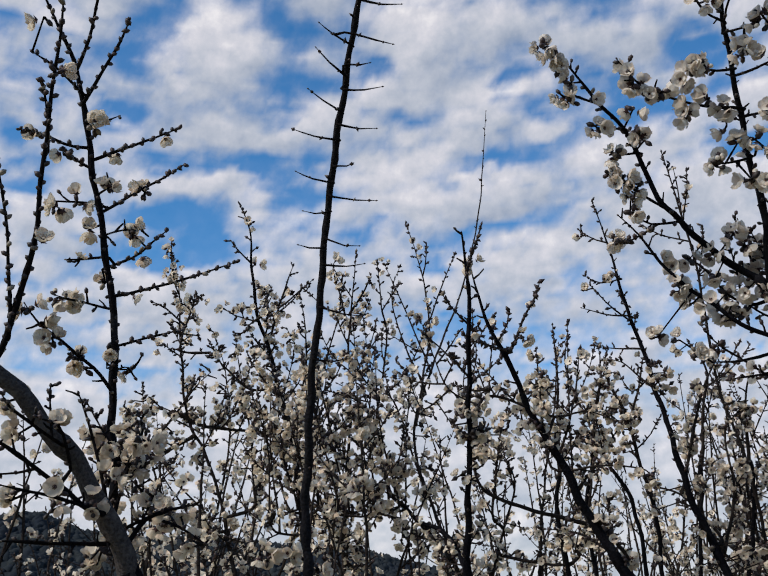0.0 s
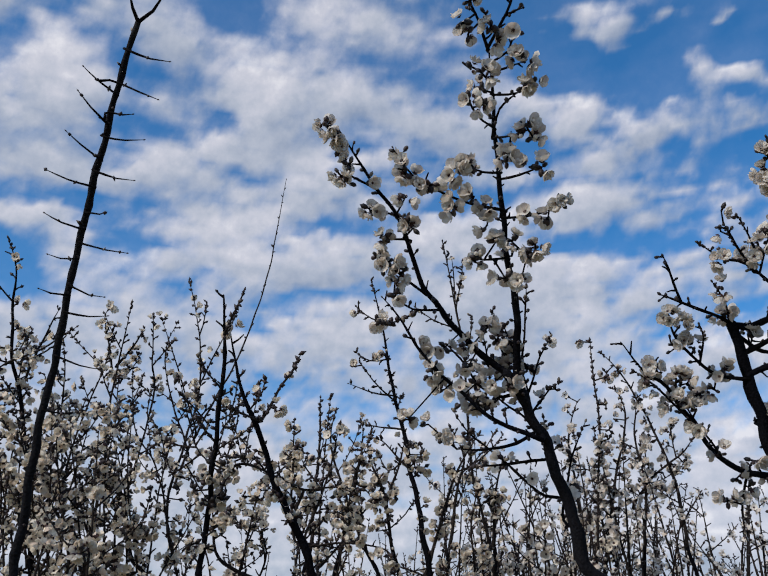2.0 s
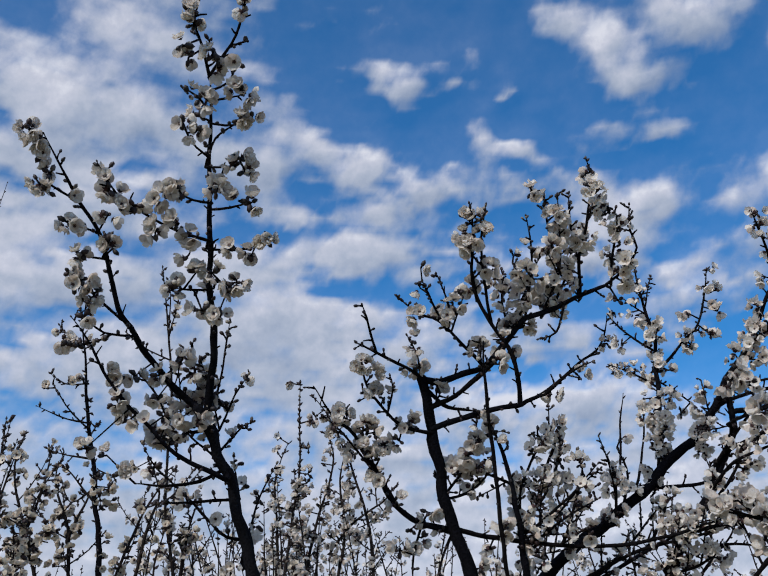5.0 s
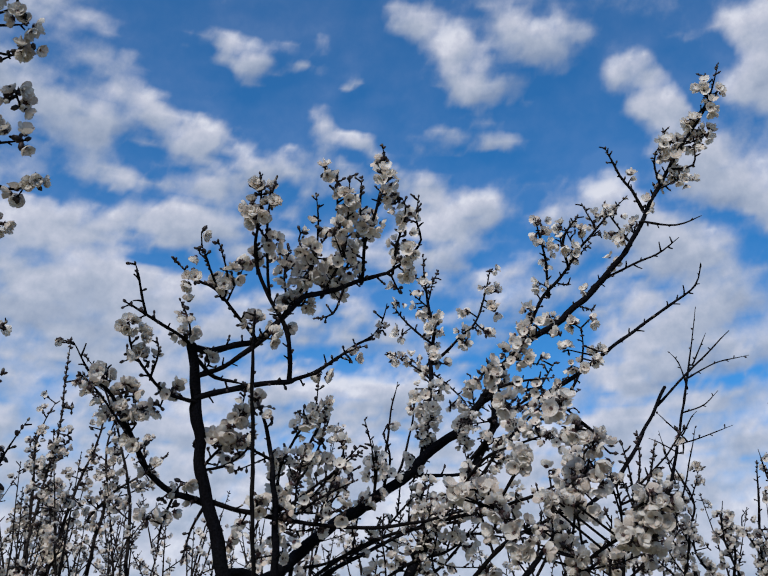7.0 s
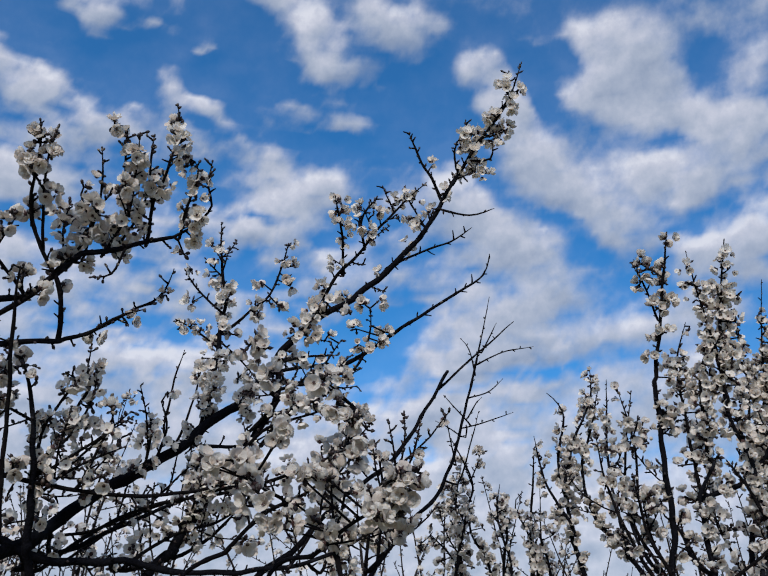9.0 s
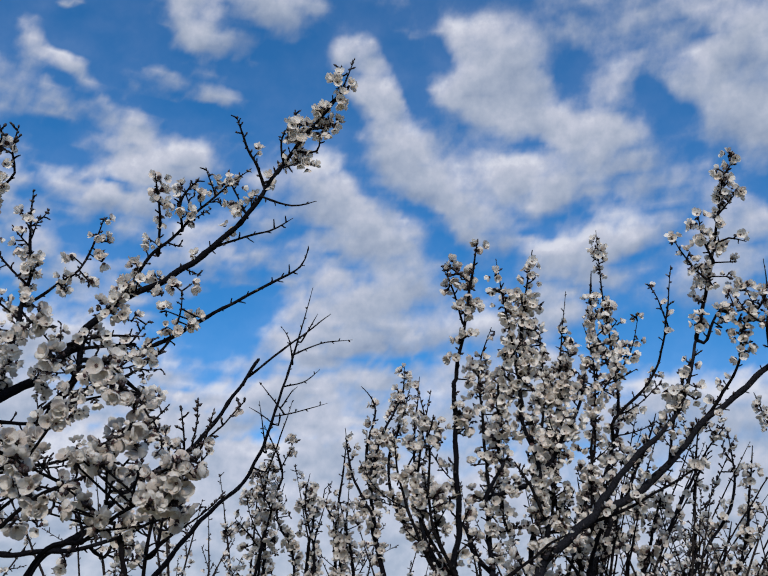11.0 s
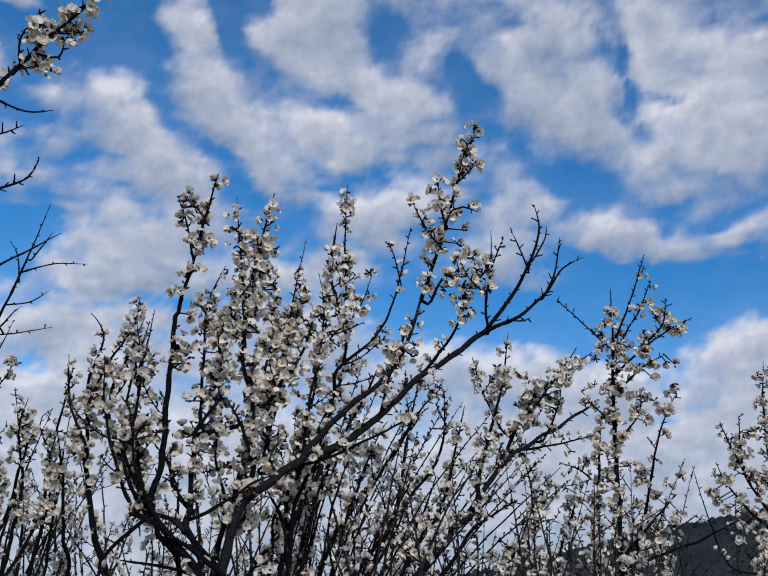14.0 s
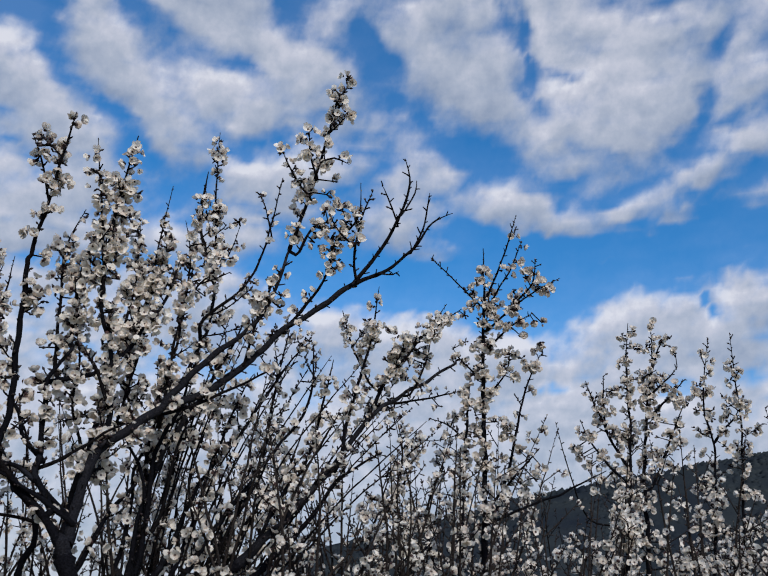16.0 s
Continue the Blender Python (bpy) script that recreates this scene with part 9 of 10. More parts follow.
clumps(F, (2.507, 0.624, 2.007), (2.202, 0.568, 2.186), (2.231, 0.600, 1.999), (2.306, 0.594, 2.278), (2.299, 0.518, 2.128), (2.266, 0.567, 2.013), (2.495, 0.613, 2.249), (2.494, 0.616, 2.098), (2.732, 0.333, 2.106), (2.656, 0.386, 2.215), (2.510, 0.477, 2.107), (2.484, 0.292, 2.063))
clumps(F, (2.394, 0.450, 2.169), (2.761, 0.345, 2.076), (2.531, 0.486, 2.022), (2.670, 0.450, 2.005), (3.091, 0.495, 2.117), (2.484, 0.499, 2.216), (2.372, 0.501, 2.098), (2.544, 0.459, 2.061), (2.733, 0.424, 2.014), (2.494, 0.258, 2.123), (2.389, 0.475, 2.028), (2.446, 0.410, 2.205))
clumps(F, (3.119, 0.451, 2.195), (2.530, 0.446, 2.230), (2.510, 0.460, 2.017), (2.726, 0.330, 2.213), (2.757, 0.355, 2.076), (2.730, 0.434, 1.987), (2.523, 0.509, 2.059), (2.444, 0.392, 2.014), (2.524, 0.001, 2.500), (2.566, 0.016, 2.419), (2.530, -0.029, 2.449), (2.532, -0.026, 2.447))
clumps(F, (2.916, -0.039, 1.899), (2.925, -0.069, 1.963), (2.319, 0.480, 2.320), (2.300, 0.482, 2.337), (2.493, 0.622, 2.260), (2.316, 0.518, 2.316), (2.455, 0.501, 2.493), (2.318, 0.518, 2.410), (2.518, 0.492, 2.147), (2.314, 0.475, 2.296), (2.325, 0.505, 2.279), (2.337, 0.466, 2.286))
clumps(F, (2.525, 0.393, 2.258), (2.468, 0.509, 2.291), (2.308, 0.462, 2.337), (2.425, 0.427, 2.164), (2.338, 0.475, 2.321), (2.488, 0.415, 2.451), (2.470, 0.496, 2.322), (2.451, 0.408, 2.228), (2.345, 0.472, 2.234), (2.529, 0.433, 2.355), (2.500, 0.472, 2.227), (2.501, 0.476, 2.265))
clumps(F, (2.326, 0.501, 2.297), (2.493, 0.521, 2.307), (2.427, 0.429, 2.211), (2.325, 0.512, 2.272), (2.666, 0.402, 2.511), (2.527, 0.266, 2.514), (2.691, 0.356, 2.514), (2.641, 0.397, 2.623), (2.679, 0.396, 2.471), (2.669, 0.361, 2.611), (2.622, 0.411, 2.579), (2.530, 0.268, 2.507))
clumps(F, (2.644, 0.363, 2.595), (2.631, 0.405, 2.563), (2.475, 0.041, 2.627), (2.441, 0.118, 2.579), (2.479, 0.031, 2.586), (2.453, 0.108, 2.576), (2.496, 0.059, 2.474), (2.508, 0.058, 2.475), (2.493, 0.045, 2.516), (2.535, 0.034, 2.468), (2.447, 0.057, 2.607), (2.518, 0.071, 2.444))
clumps(F, (2.505, 0.053, 2.453), (2.491, 0.045, 2.557))
clumps(F, (2.410, -0.013, 2.814), (2.416, -0.004, 2.802), (2.421, 0.008, 2.790), (2.405, -0.003, 2.820), (2.432, 0.019, 2.770), (2.444, 0.027, 2.746), (2.436, 0.014, 2.764), (2.452, 0.036, 2.731))
FL = plum_tree('FL', (2.777, 1.247), 0.035)
limb(FL, 'g', 0.0088, 0.0028, (2.678, 0.991, 1.860), (2.660, 1.038, 2.035), (2.648, 1.054, 2.165), (2.634, 1.063, 2.271), (2.632, 1.040, 2.396), (2.603, 1.073, 2.455), rooted=True)
limb(FL, 'g', 0.0068, 0.0021, (2.592, 1.020, 2.218), (2.615, 0.999, 2.318), (2.643, 0.963, 2.422), (2.644, 0.958, 2.524))
limb(FL, 'g', 0.0061, 0.0021, (2.619, 1.028, 2.092), (2.611, 1.090, 2.199), (2.612, 1.124, 2.340))
limb(FL, 'g', 0.0081, 0.0028, (2.750, 0.850, 1.880), (2.723, 0.922, 2.029), (2.691, 0.987, 2.104), (2.669, 1.012, 2.236), (2.674, 0.975, 2.375), (2.673, 0.951, 2.460), rooted=True)
limb(FL, 'g', 0.0061, 0.0021, (2.699, 0.910, 2.025), (2.693, 0.933, 2.156), (2.686, 0.942, 2.291), (2.677, 0.925, 2.488))
limb(FL, 'g', 0.0061, 0.0023, (2.816, 1.334, 1.875), (2.803, 1.323, 2.024), (2.763, 1.342, 2.160), (2.751, 1.324, 2.258), rooted=True)
limb(FL, 'g', 0.0061, 0.0023, (2.854, 1.276, 1.879), (2.840, 1.259, 2.057), (2.788, 1.295, 2.192), (2.793, 1.271, 2.236), rooted=True)
limb(FL, 'g', 0.0068, 0.0023, (2.738, 1.444, 1.867), (2.712, 1.442, 2.054), (2.685, 1.438, 2.190), (2.672, 1.408, 2.317), rooted=True)
limb(FL, 'g', 0.0061, 0.0023, (2.706, 1.486, 1.864), (2.712, 1.452, 2.013), (2.648, 1.508, 2.115), rooted=True)
limb(FL, 'g', 0.0061, 0.0023, (2.891, 1.217, 1.883), (2.855, 1.235, 2.059), (2.810, 1.259, 2.195), rooted=True)
limb(FL, 'g', 0.0061, 0.0023, (2.785, 1.379, 1.872), (2.768, 1.374, 2.020), (2.721, 1.410, 2.125), (2.714, 1.388, 2.224), rooted=True)
clumps(FL, (2.678, 0.959, 2.318), (2.670, 0.994, 2.433), (2.703, 0.934, 2.246), (2.692, 0.920, 2.141), (2.703, 0.922, 2.254), (2.705, 0.982, 2.162), (2.847, 1.206, 2.114), (2.591, 1.015, 2.210), (2.650, 1.070, 2.226), (2.645, 1.046, 2.263), (2.601, 1.050, 2.109), (2.666, 1.038, 2.140))
clumps(FL, (2.650, 1.059, 2.016), (2.686, 1.492, 2.036), (2.670, 1.483, 2.198), (2.679, 1.402, 2.229), (2.662, 1.445, 2.243), (2.657, 1.466, 2.240), (2.674, 1.441, 2.139), (2.660, 1.456, 2.247), (2.744, 1.430, 1.969), (2.644, 1.444, 2.240), (2.666, 1.507, 2.084), (2.738, 1.377, 2.070))
clumps(FL, (2.671, 1.437, 2.203), (2.704, 1.411, 2.189), (2.720, 1.418, 2.060), (2.647, 1.464, 2.186), (2.745, 1.384, 2.134), (2.682, 1.472, 2.178), (2.750, 1.424, 2.026), (2.730, 1.418, 2.058), (2.792, 1.369, 1.972), (2.849, 1.249, 1.977), (2.793, 1.318, 1.968), (2.816, 1.333, 1.987))
clumps(FL, (2.844, 1.269, 2.002), (2.807, 1.303, 1.949), (2.832, 1.248, 2.033), (2.789, 1.323, 1.961), (2.779, 1.334, 2.188), (2.666, 1.427, 2.260), (2.639, 1.491, 2.139), (2.667, 1.461, 2.205), (2.661, 1.427, 2.287), (2.648, 1.468, 2.179), (2.659, 1.537, 2.068), (2.689, 0.943, 2.293))
clumps(FL, (2.650, 1.542, 2.084), (2.644, 1.538, 2.082))
G = plum_tree('G', (3.477, -0.138), 0.035)
limb(G, 'g', 0.0115, 0.0031, (3.428, -0.306, 1.767), (3.400, -0.306, 2.036), (3.358, -0.302, 2.253), (3.298, -0.305, 2.471), (3.248, -0.307, 2.615), (3.208, -0.306, 2.715), rooted=True)
limb(G, 'g', 0.0069, 0.0031, (3.426, -0.231, 1.764), (3.386, -0.248, 2.107), (3.356, -0.257, 2.252), (3.331, -0.265, 2.355), rooted=True)
limb(G, 's', 0.0046, 0.0015, (3.271, -0.306, 2.551), (3.205, -0.361, 2.663), (3.123, -0.408, 2.786))
limb(G, 's', 0.0038, 0.0015, (3.276, -0.309, 2.536), (3.251, -0.239, 2.601), (3.211, -0.144, 2.686))
limb(G, 's', 0.0038, 0.0015, (3.272, -0.321, 2.551), (3.214, -0.383, 2.633), (3.155, -0.424, 2.714))
limb(G, 'h', 0.0046, 0.0015, (3.294, -0.328, 2.486), (3.239, -0.433, 2.562), (3.194, -0.536, 2.607))
limb(G, 'h', 0.0046, 0.0015, (3.270, -0.404, 2.557), (3.224, -0.456, 2.604), (3.174, -0.464, 2.664))
limb(G, 'h', 0.0046, 0.0015, (3.316, -0.311, 2.413), (3.267, -0.388, 2.477), (3.233, -0.454, 2.509))
limb(G, 'h', 0.0062, 0.0023, (3.415, -0.341, 1.922), (3.374, -0.388, 2.092), (3.325, -0.420, 2.246), (3.284, -0.458, 2.357), (3.267, -0.485, 2.395))
limb(G, 's', 0.0054, 0.0023, (3.412, -0.320, 1.950), (3.376, -0.394, 2.033), (3.335, -0.470, 2.115))
limb(G, 's', 0.0046, 0.0015, (3.378, -0.248, 2.150), (3.366, -0.189, 2.193), (3.358, -0.136, 2.209))
limb(G, 'g', 0.0046, 0.0015, (3.340, -0.303, 2.326), (3.321, -0.236, 2.384), (3.307, -0.206, 2.427))
limb(G, 'g', 0.0046, 0.0015, (3.354, -0.306, 2.268), (3.337, -0.370, 2.341), (3.316, -0.386, 2.413))
limb(G, 'n', 0.0064, 0.0033, (3.519, -0.227, 1.857), (3.548, -0.378, 1.946), (3.568, -0.532, 2.012), (3.578, -0.688, 2.093))
limb(G, 'g', 0.0056, 0.0025, (3.515, -0.076, 1.765), (3.537, -0.022, 1.989), (3.545, -0.034, 2.132), (3.544, -0.012, 2.245), rooted=True)
limb(G, 'g', 0.0056, 0.0025, (3.496, 0.074, 1.758), (3.524, 0.037, 1.925), (3.550, -0.051, 2.054), (3.557, -0.079, 2.216), rooted=True)
limb(G, 'g', 0.0056, 0.0025, (3.521, -0.151, 1.767), (3.544, -0.117, 1.931), (3.564, -0.161, 2.090), (3.572, -0.199, 2.188), rooted=True)
clumps(G, (3.320, -0.306, 2.441), (3.315, -0.328, 2.426), (3.291, -0.293, 2.505), (3.320, -0.247, 2.444), (3.299, -0.272, 2.421), (3.298, -0.303, 2.458), (3.315, -0.275, 2.445), (3.367, -0.276, 2.168), (3.373, -0.271, 2.247), (3.349, -0.217, 2.214), (3.372, -0.209, 2.212), (3.350, -0.264, 2.257))
clumps(G, (3.357, -0.245, 2.224), (3.377, -0.160, 2.178), (3.567, -0.217, 2.143), (3.364, -0.268, 2.146), (3.387, -0.276, 2.193), (3.357, -0.286, 2.155), (3.556, -0.188, 2.171), (3.524, -0.056, 1.898), (3.548, -0.034, 2.223), (3.389, -0.340, 2.066), (3.404, -0.324, 2.054), (3.536, -0.001, 1.936))
clumps(G, (3.371, -0.307, 2.149), (3.409, -0.303, 1.921), (3.528, -0.163, 1.882), (3.543, -0.092, 1.931), (3.551, -0.033, 2.185), (3.527, -0.118, 1.894), (3.567, -0.174, 2.143), (3.550, -0.147, 2.167), (3.516, 0.004, 1.915), (3.391, -0.355, 2.093), (3.539, -0.183, 2.002), (3.539, -0.042, 1.919))
clumps(G, (3.542, -0.115, 1.915), (3.401, -0.367, 1.993), (3.414, -0.227, 1.942), (3.548, -0.147, 2.128), (3.425, -0.281, 1.923), (3.370, -0.358, 2.097), (3.346, -0.417, 2.105), (3.388, -0.417, 1.992), (3.391, -0.420, 2.029), (3.361, -0.454, 2.031), (3.399, -0.431, 2.009), (3.333, -0.480, 2.058))
clumps(G, (3.319, -0.310, 2.436), (3.358, -0.355, 2.159), (3.317, -0.394, 2.343), (3.342, -0.299, 2.246), (3.333, -0.354, 2.407), (3.311, -0.320, 2.419), (3.346, -0.395, 2.334), (3.360, -0.281, 2.221), (3.284, -0.318, 2.430), (3.313, -0.286, 2.352), (3.364, -0.337, 2.201), (3.343, -0.286, 2.357))
clumps(G, (3.307, -0.299, 2.399), (3.335, -0.369, 2.369), (3.315, -0.280, 2.360), (3.342, -0.350, 2.353), (3.352, -0.366, 2.196), (3.330, -0.269, 2.339), (3.333, -0.274, 2.342), (3.327, -0.376, 2.182), (3.334, -0.327, 2.291), (3.337, -0.370, 2.181), (3.255, -0.275, 2.587), (3.280, -0.343, 2.500))
clumps(G, (3.251, -0.321, 2.554), (3.265, -0.391, 2.548), (3.261, -0.276, 2.543), (3.245, -0.418, 2.553), (3.275, -0.413, 2.549), (3.269, -0.263, 2.606), (3.279, -0.376, 2.491), (3.266, -0.332, 2.543), (3.233, -0.288, 2.612), (3.279, -0.299, 2.491), (3.286, -0.467, 2.357), (3.253, -0.477, 2.424))
clumps(G, (3.283, -0.434, 2.350), (3.290, -0.425, 2.450), (3.258, -0.484, 2.486), (3.235, -0.457, 2.488), (3.331, -0.423, 2.395), (3.280, -0.474, 2.405))
H = plum_tree('H', (3.775, -0.940), 0.035)
limb(H, 'g', 0.0096, 0.0026, (3.795, -0.835, 1.807), (3.763, -0.832, 2.101), (3.714, -0.850, 2.339), (3.670, -0.866, 2.498), (3.635, -0.862, 2.613), rooted=True)
limb(H, 'g', 0.0079, 0.0026, (3.804, -0.764, 1.805), (3.755, -0.789, 2.181), (3.722, -0.787, 2.341), (3.686, -0.781, 2.486), (3.645, -0.790, 2.613), rooted=True)
limb(H, 'h', 0.0061, 0.0026, (3.764, -0.784, 2.133), (3.748, -0.713, 2.262), (3.707, -0.705, 2.440))
limb(H, 'h', 0.0053, 0.0018, (3.753, -0.728, 2.229), (3.734, -0.675, 2.343), (3.717, -0.645, 2.425))
limb(H, 'h', 0.0053, 0.0018, (3.706, -0.851, 2.371), (3.679, -0.923, 2.432), (3.666, -0.947, 2.463))
limb(H, 's', 0.0053, 0.0018, (3.688, -0.861, 2.435), (3.657, -0.888, 2.529), (3.641, -0.915, 2.567))
limb(H, 'h', 0.0061, 0.0018, (3.761, -0.862, 2.085), (3.718, -0.932, 2.258), (3.686, -0.974, 2.367))
limb(H, 'h', 0.0061, 0.0018, (3.714, -0.873, 2.323), (3.689, -0.937, 2.384), (3.672, -0.972, 2.422))
limb(H, 'h', 0.0061, 0.0018, (3.773, -0.754, 2.101), (3.763, -0.663, 2.214), (3.749, -0.625, 2.295))
limb(H, 'h', 0.0070, 0.0018, (3.759, -1.038, 1.811), (3.710, -1.055, 2.177), (3.684, -1.026, 2.333), (3.620, -1.046, 2.551), rooted=True)
limb(H, 'h', 0.0070, 0.0018, (3.741, -1.123, 1.813), (3.676, -1.139, 2.251), (3.639, -1.125, 2.422), (3.602, -1.113, 2.562), rooted=True)
limb(H, 'g', 0.0061, 0.0018, (3.701, -1.059, 2.223), (3.676, -1.112, 2.283), (3.658, -1.143, 2.328))
limb(H, 'n', 0.0040, 0.0015, (3.490, -0.568, 2.069), (3.432, -0.545, 2.134), (3.366, -0.522, 2.203))
clumps(H, (3.789, -0.743, 2.107), (3.775, -0.785, 2.104), (3.774, -0.610, 2.205), (3.786, -0.611, 2.206), (3.763, -0.903, 2.152), (3.756, -0.666, 2.251), (3.766, -0.836, 2.166), (3.780, -0.729, 1.970), (3.766, -0.653, 2.143), (3.753, -0.624, 2.173), (3.775, -0.754, 2.051), (3.779, -0.775, 2.132))
clumps(H, (3.796, -0.735, 1.965), (3.783, -0.755, 1.969), (3.776, -0.639, 2.174), (3.785, -0.612, 2.205), (3.775, -0.824, 1.963), (3.727, -0.926, 2.132), (3.731, -0.737, 2.237), (3.767, -0.812, 2.022), (3.774, -0.624, 2.179), (3.708, -0.909, 2.393), (3.664, -0.869, 2.461), (3.631, -0.860, 2.589))
clumps(H, (3.695, -0.837, 2.382), (3.637, -0.914, 2.531), (3.636, -0.868, 2.610), (3.703, -0.893, 2.278), (3.677, -0.850, 2.535), (3.729, -0.855, 2.252), (3.706, -0.787, 2.385), (3.701, -0.741, 2.388), (3.693, -0.946, 2.368), (3.699, -0.808, 2.427), (3.706, -0.836, 2.346), (3.709, -0.844, 2.288))
clumps(H, (3.735, -0.726, 2.315), (3.710, -0.930, 2.358), (3.661, -0.770, 2.571), (3.653, -0.807, 2.584), (3.720, -0.880, 2.232), (3.644, -0.893, 2.550), (3.718, -0.728, 2.389), (3.704, -0.776, 2.370), (3.697, -0.866, 2.357), (3.699, -0.844, 2.415), (3.649, -0.858, 2.528), (3.669, -0.817, 2.534))
clumps(H, (3.692, -0.920, 2.366), (3.694, -0.856, 2.445), (3.641, -0.867, 2.543), (3.717, -0.787, 2.421), (3.722, -0.840, 2.266), (3.671, -0.875, 2.512), (3.670, -0.933, 2.395), (3.693, -0.906, 2.395), (3.675, -0.822, 2.531), (3.720, -0.839, 2.401), (3.713, -0.868, 2.280), (3.699, -0.928, 2.369))
clumps(H, (3.627, -0.923, 2.550), (3.685, -0.779, 2.414), (3.657, -0.943, 2.509), (3.706, -0.754, 2.399), (3.736, -0.767, 2.257), (3.746, -1.017, 2.073), (3.727, -0.996, 1.991), (3.693, -1.085, 2.249), (3.691, -1.095, 2.321), (3.752, -0.936, 2.141), (3.734, -1.046, 2.149), (3.743, -1.009, 2.113))
clumps(H, (3.669, -1.052, 2.315), (3.663, -1.015, 2.400), (3.687, -1.120, 2.204), (3.664, -1.098, 2.309), (3.671, -0.977, 2.339), (3.685, -1.045, 2.381), (3.723, -0.954, 2.265), (3.709, -1.094, 2.203), (3.688, -1.051, 2.293), (3.693, -1.005, 2.319), (3.749, -0.914, 2.088), (3.724, -1.050, 2.071))
clumps(H, (3.697, -1.118, 2.158), (3.712, -1.011, 2.252), (3.764, -0.906, 2.064), (3.721, -0.942, 2.280), (3.724, -0.927, 2.224), (3.737, -0.903, 2.063), (3.737, -1.044, 2.018), (3.721, -1.030, 2.013), (3.729, -1.020, 2.076), (3.728, -0.997, 1.986), (3.675, -1.113, 2.186), (3.696, -1.085, 2.256))
clumps(H, (3.736, -1.017, 2.088), (3.753, -1.003, 2.002), (3.719, -1.104, 2.138), (3.796, -0.724, 1.916), (3.757, -0.839, 1.992), (3.792, -0.810, 2.015), (3.770, -0.698, 2.096), (3.771, -0.774, 2.097), (3.755, -0.673, 2.138), (3.793, -0.699, 2.091), (3.788, -0.653, 2.147), (3.786, -0.812, 2.089))
clumps(H, (3.763, -0.731, 2.035), (3.787, -0.731, 2.112), (3.724, -1.066, 2.019), (3.737, -1.012, 1.925), (3.743, -1.105, 1.796), (3.733, -1.150, 1.942), (3.719, -1.090, 1.924), (3.731, -1.171, 1.937), (3.744, -0.998, 1.922), (3.762, -1.075, 1.889), (3.757, -1.019, 1.960), (3.771, -1.017, 1.875))
clumps(H, (3.751, -1.072, 1.957), (3.735, -1.051, 1.961), (3.749, -1.001, 1.952), (3.732, -1.138, 1.907), (3.748, -0.996, 1.937), (3.758, -1.085, 1.797), (3.707, -1.159, 1.930), (3.758, -0.993, 1.861), (3.738, -1.142, 1.917), (3.744, -1.078, 1.837), (3.774, -1.037, 1.814), (3.736, -1.079, 1.829))
clumps(H, (3.744, -1.027, 1.931), (3.732, -1.089, 1.869), (3.755, -1.069, 1.854), (3.751, -1.057, 1.921), (3.741, -1.102, 1.882), (3.782, -1.006, 1.830), (3.733, -1.068, 1.924), (3.725, -1.145, 1.847), (3.692, -1.168, 1.950), (3.735, -1.098, 1.815), (3.785, -1.000, 1.806), (3.785, -0.999, 1.831))
clumps(H, (3.791, -0.822, 1.917), (3.763, -0.879, 1.891), (3.779, -0.997, 1.868), (3.777, -0.857, 1.921), (3.777, -0.781, 1.869), (3.778, -0.759, 1.920), (3.784, -0.883, 1.809), (3.792, -0.833, 1.807), (3.789, -0.783, 1.912), (3.791, -0.881, 1.841), (3.764, -0.879, 1.871), (3.817, -0.731, 1.851))
clumps(H, (3.770, -0.881, 1.814), (3.795, -0.885, 1.898), (3.809, -0.822, 1.842), (3.773, -0.995, 1.824), (3.770, -0.995, 1.868), (3.762, -0.879, 1.870), (3.797, -0.714, 1.813), (3.795, -0.756, 1.894), (3.790, -0.787, 1.886), (3.777, -0.731, 1.905), (3.800, -0.763, 1.878), (3.819, -0.721, 1.879))
clumps(H, (3.786, -0.717, 1.851))

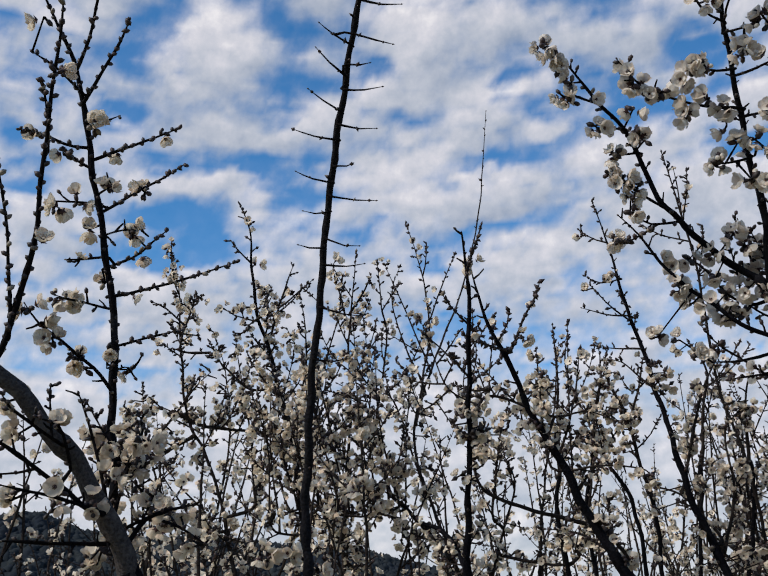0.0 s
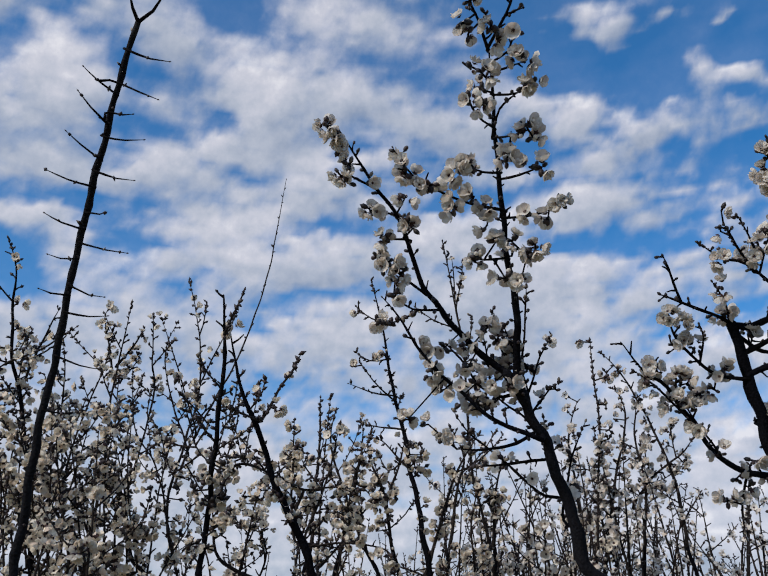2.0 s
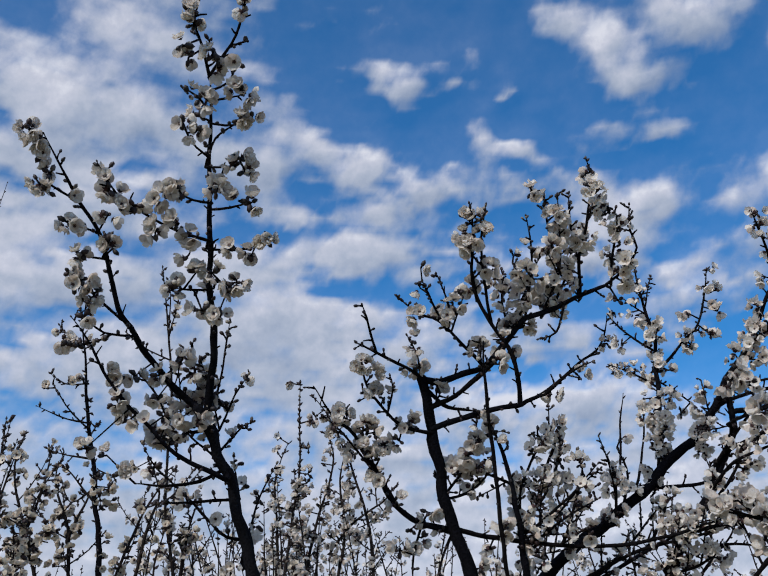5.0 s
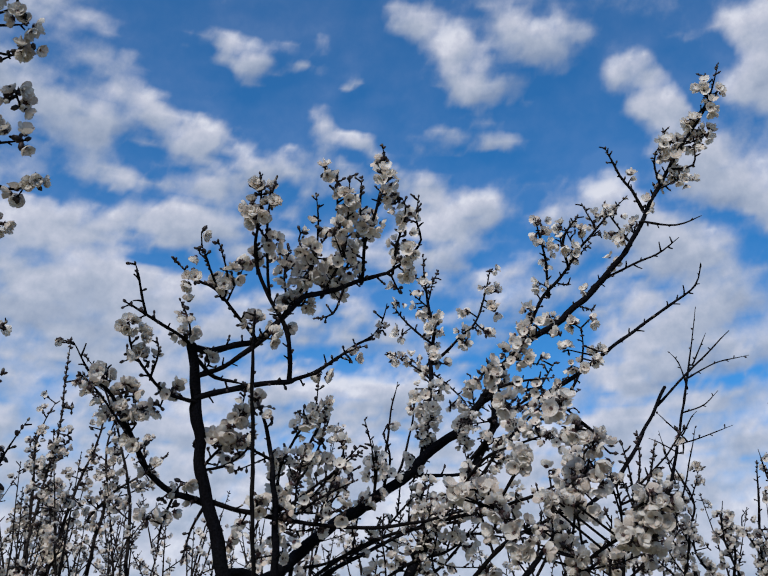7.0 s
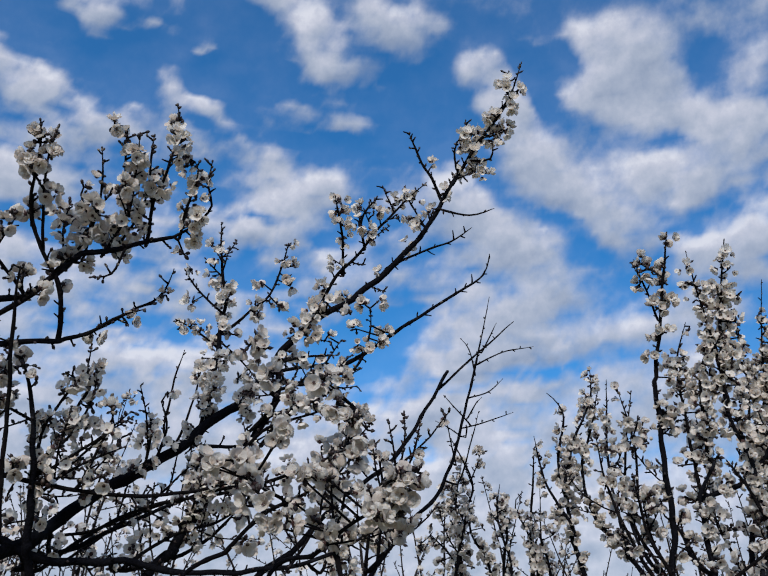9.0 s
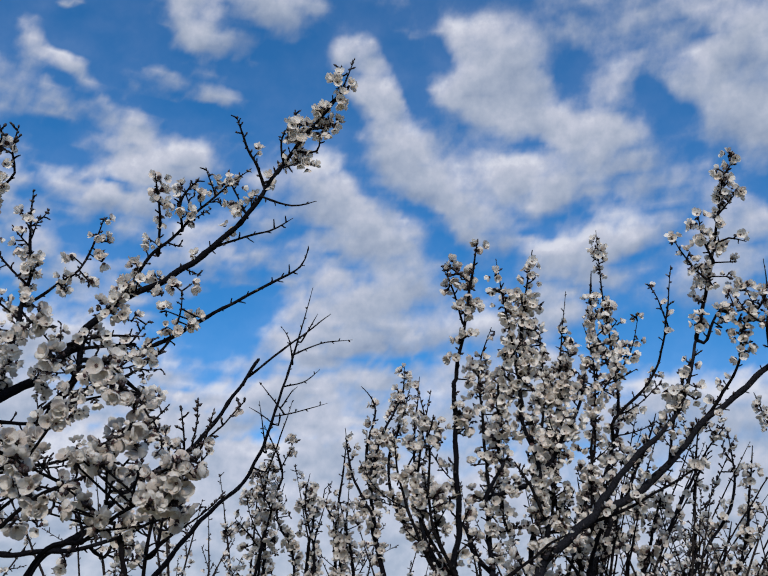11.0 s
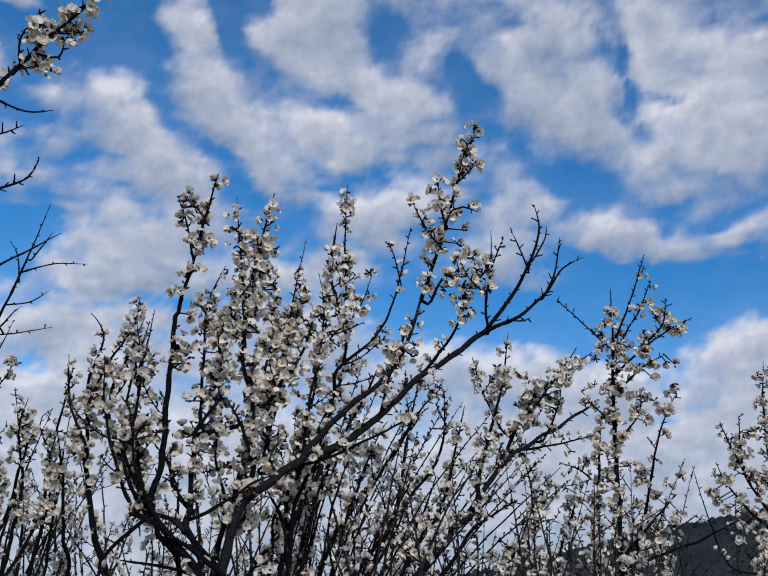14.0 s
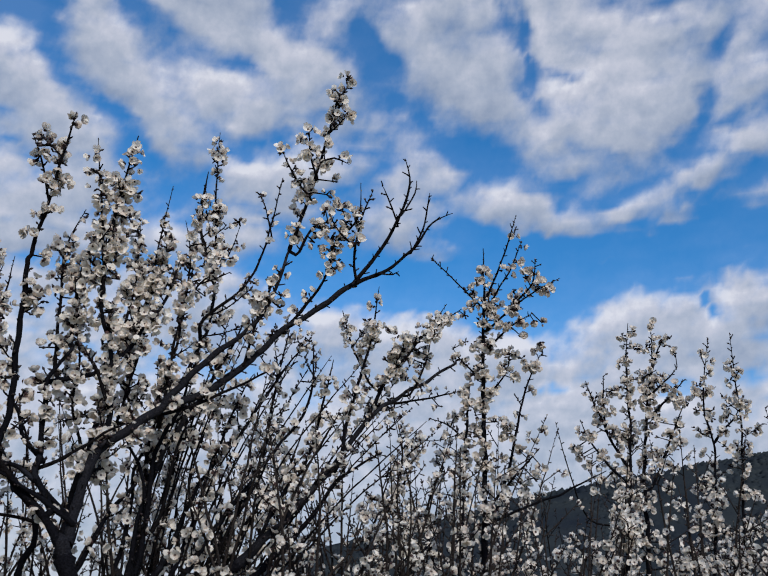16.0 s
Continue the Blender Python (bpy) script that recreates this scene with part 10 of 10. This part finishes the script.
# trees that fill the rows behind
BACK = "plum tree in white blossom standing in the row behind"
thicket("R1", (-1.05, 2.3), 2.20, 0.5, 5, BACK)
thicket("R2", (-0.45, 2.9), 2.35, 0.6, 6, BACK)
thicket("R3", (0.25, 3.1), 2.35, 0.6, 7, BACK)
thicket("R4", (0.95, 3.1), 2.30, 0.6, 10, BACK)
thicket("R5", (1.6, 2.9), 2.40, 0.6, 10, BACK)
thicket("R6", (2.3, 2.6), 2.50, 0.6, 8, BACK)
thicket("R7", (2.9, 2.0), 2.40, 0.6, 5, BACK)
thicket("R8", (3.3, 1.4), 2.35, 0.6, 10, BACK)
thicket("R9", (3.5, 0.7), 2.35, 0.6, 12, BACK)
thicket("R10", (3.6, 0.0), 2.30, 0.6, 11, BACK)
thicket("R11", (3.9, -0.6), 2.25, 0.6, 6, BACK)
thicket("R12", (3.9, -1.4), 2.25, 0.6, 5, BACK)
thicket("R19", (3.42, -1.12), 2.30, 0.5, 7, BACK)
thicket("R26", (3.30, -1.12), 1.98, 0.42, 9, BACK, 1.3, full="g", stem=0.005)
thicket("R20", (3.50, -0.70), 2.04, 0.5, 9, BACK, 1.2, near=40, full="g")
thicket("R21", (3.60, -1.10), 2.10, 0.5, 7, BACK, 1.2, near=40, full="g")
thicket("R22", (1.06, 2.26), 2.26, 0.42, 9, BACK, 1.1, near=34, stem=0.005)
thicket("R25", (1.20, 2.32), 2.24, 0.36, 10, BACK, near=40, stem=0.006)
thicket("R23", (1.50, 2.25), 2.28, 0.45, 9, BACK, near=34)
thicket("R24", (2.95, 1.12), 2.04, 0.42, 6, BACK, full="g")
thicket("R13", (2.95, 0.25), 2.18, 0.45, 11, BACK)
thicket("R14", (3.1, -0.35), 2.10, 0.45, 11, BACK)
thicket("R15", (-0.55, 2.35), 2.12, 0.45, 6, BACK)
thicket("R17", (1.15, 2.55), 2.28, 0.45, 10, BACK, 1.3, stem=0.005)
thicket("R18", (-0.13, 1.92), 2.08, 0.48, 5, BACK)
for tree in TREES:
    finish(tree)
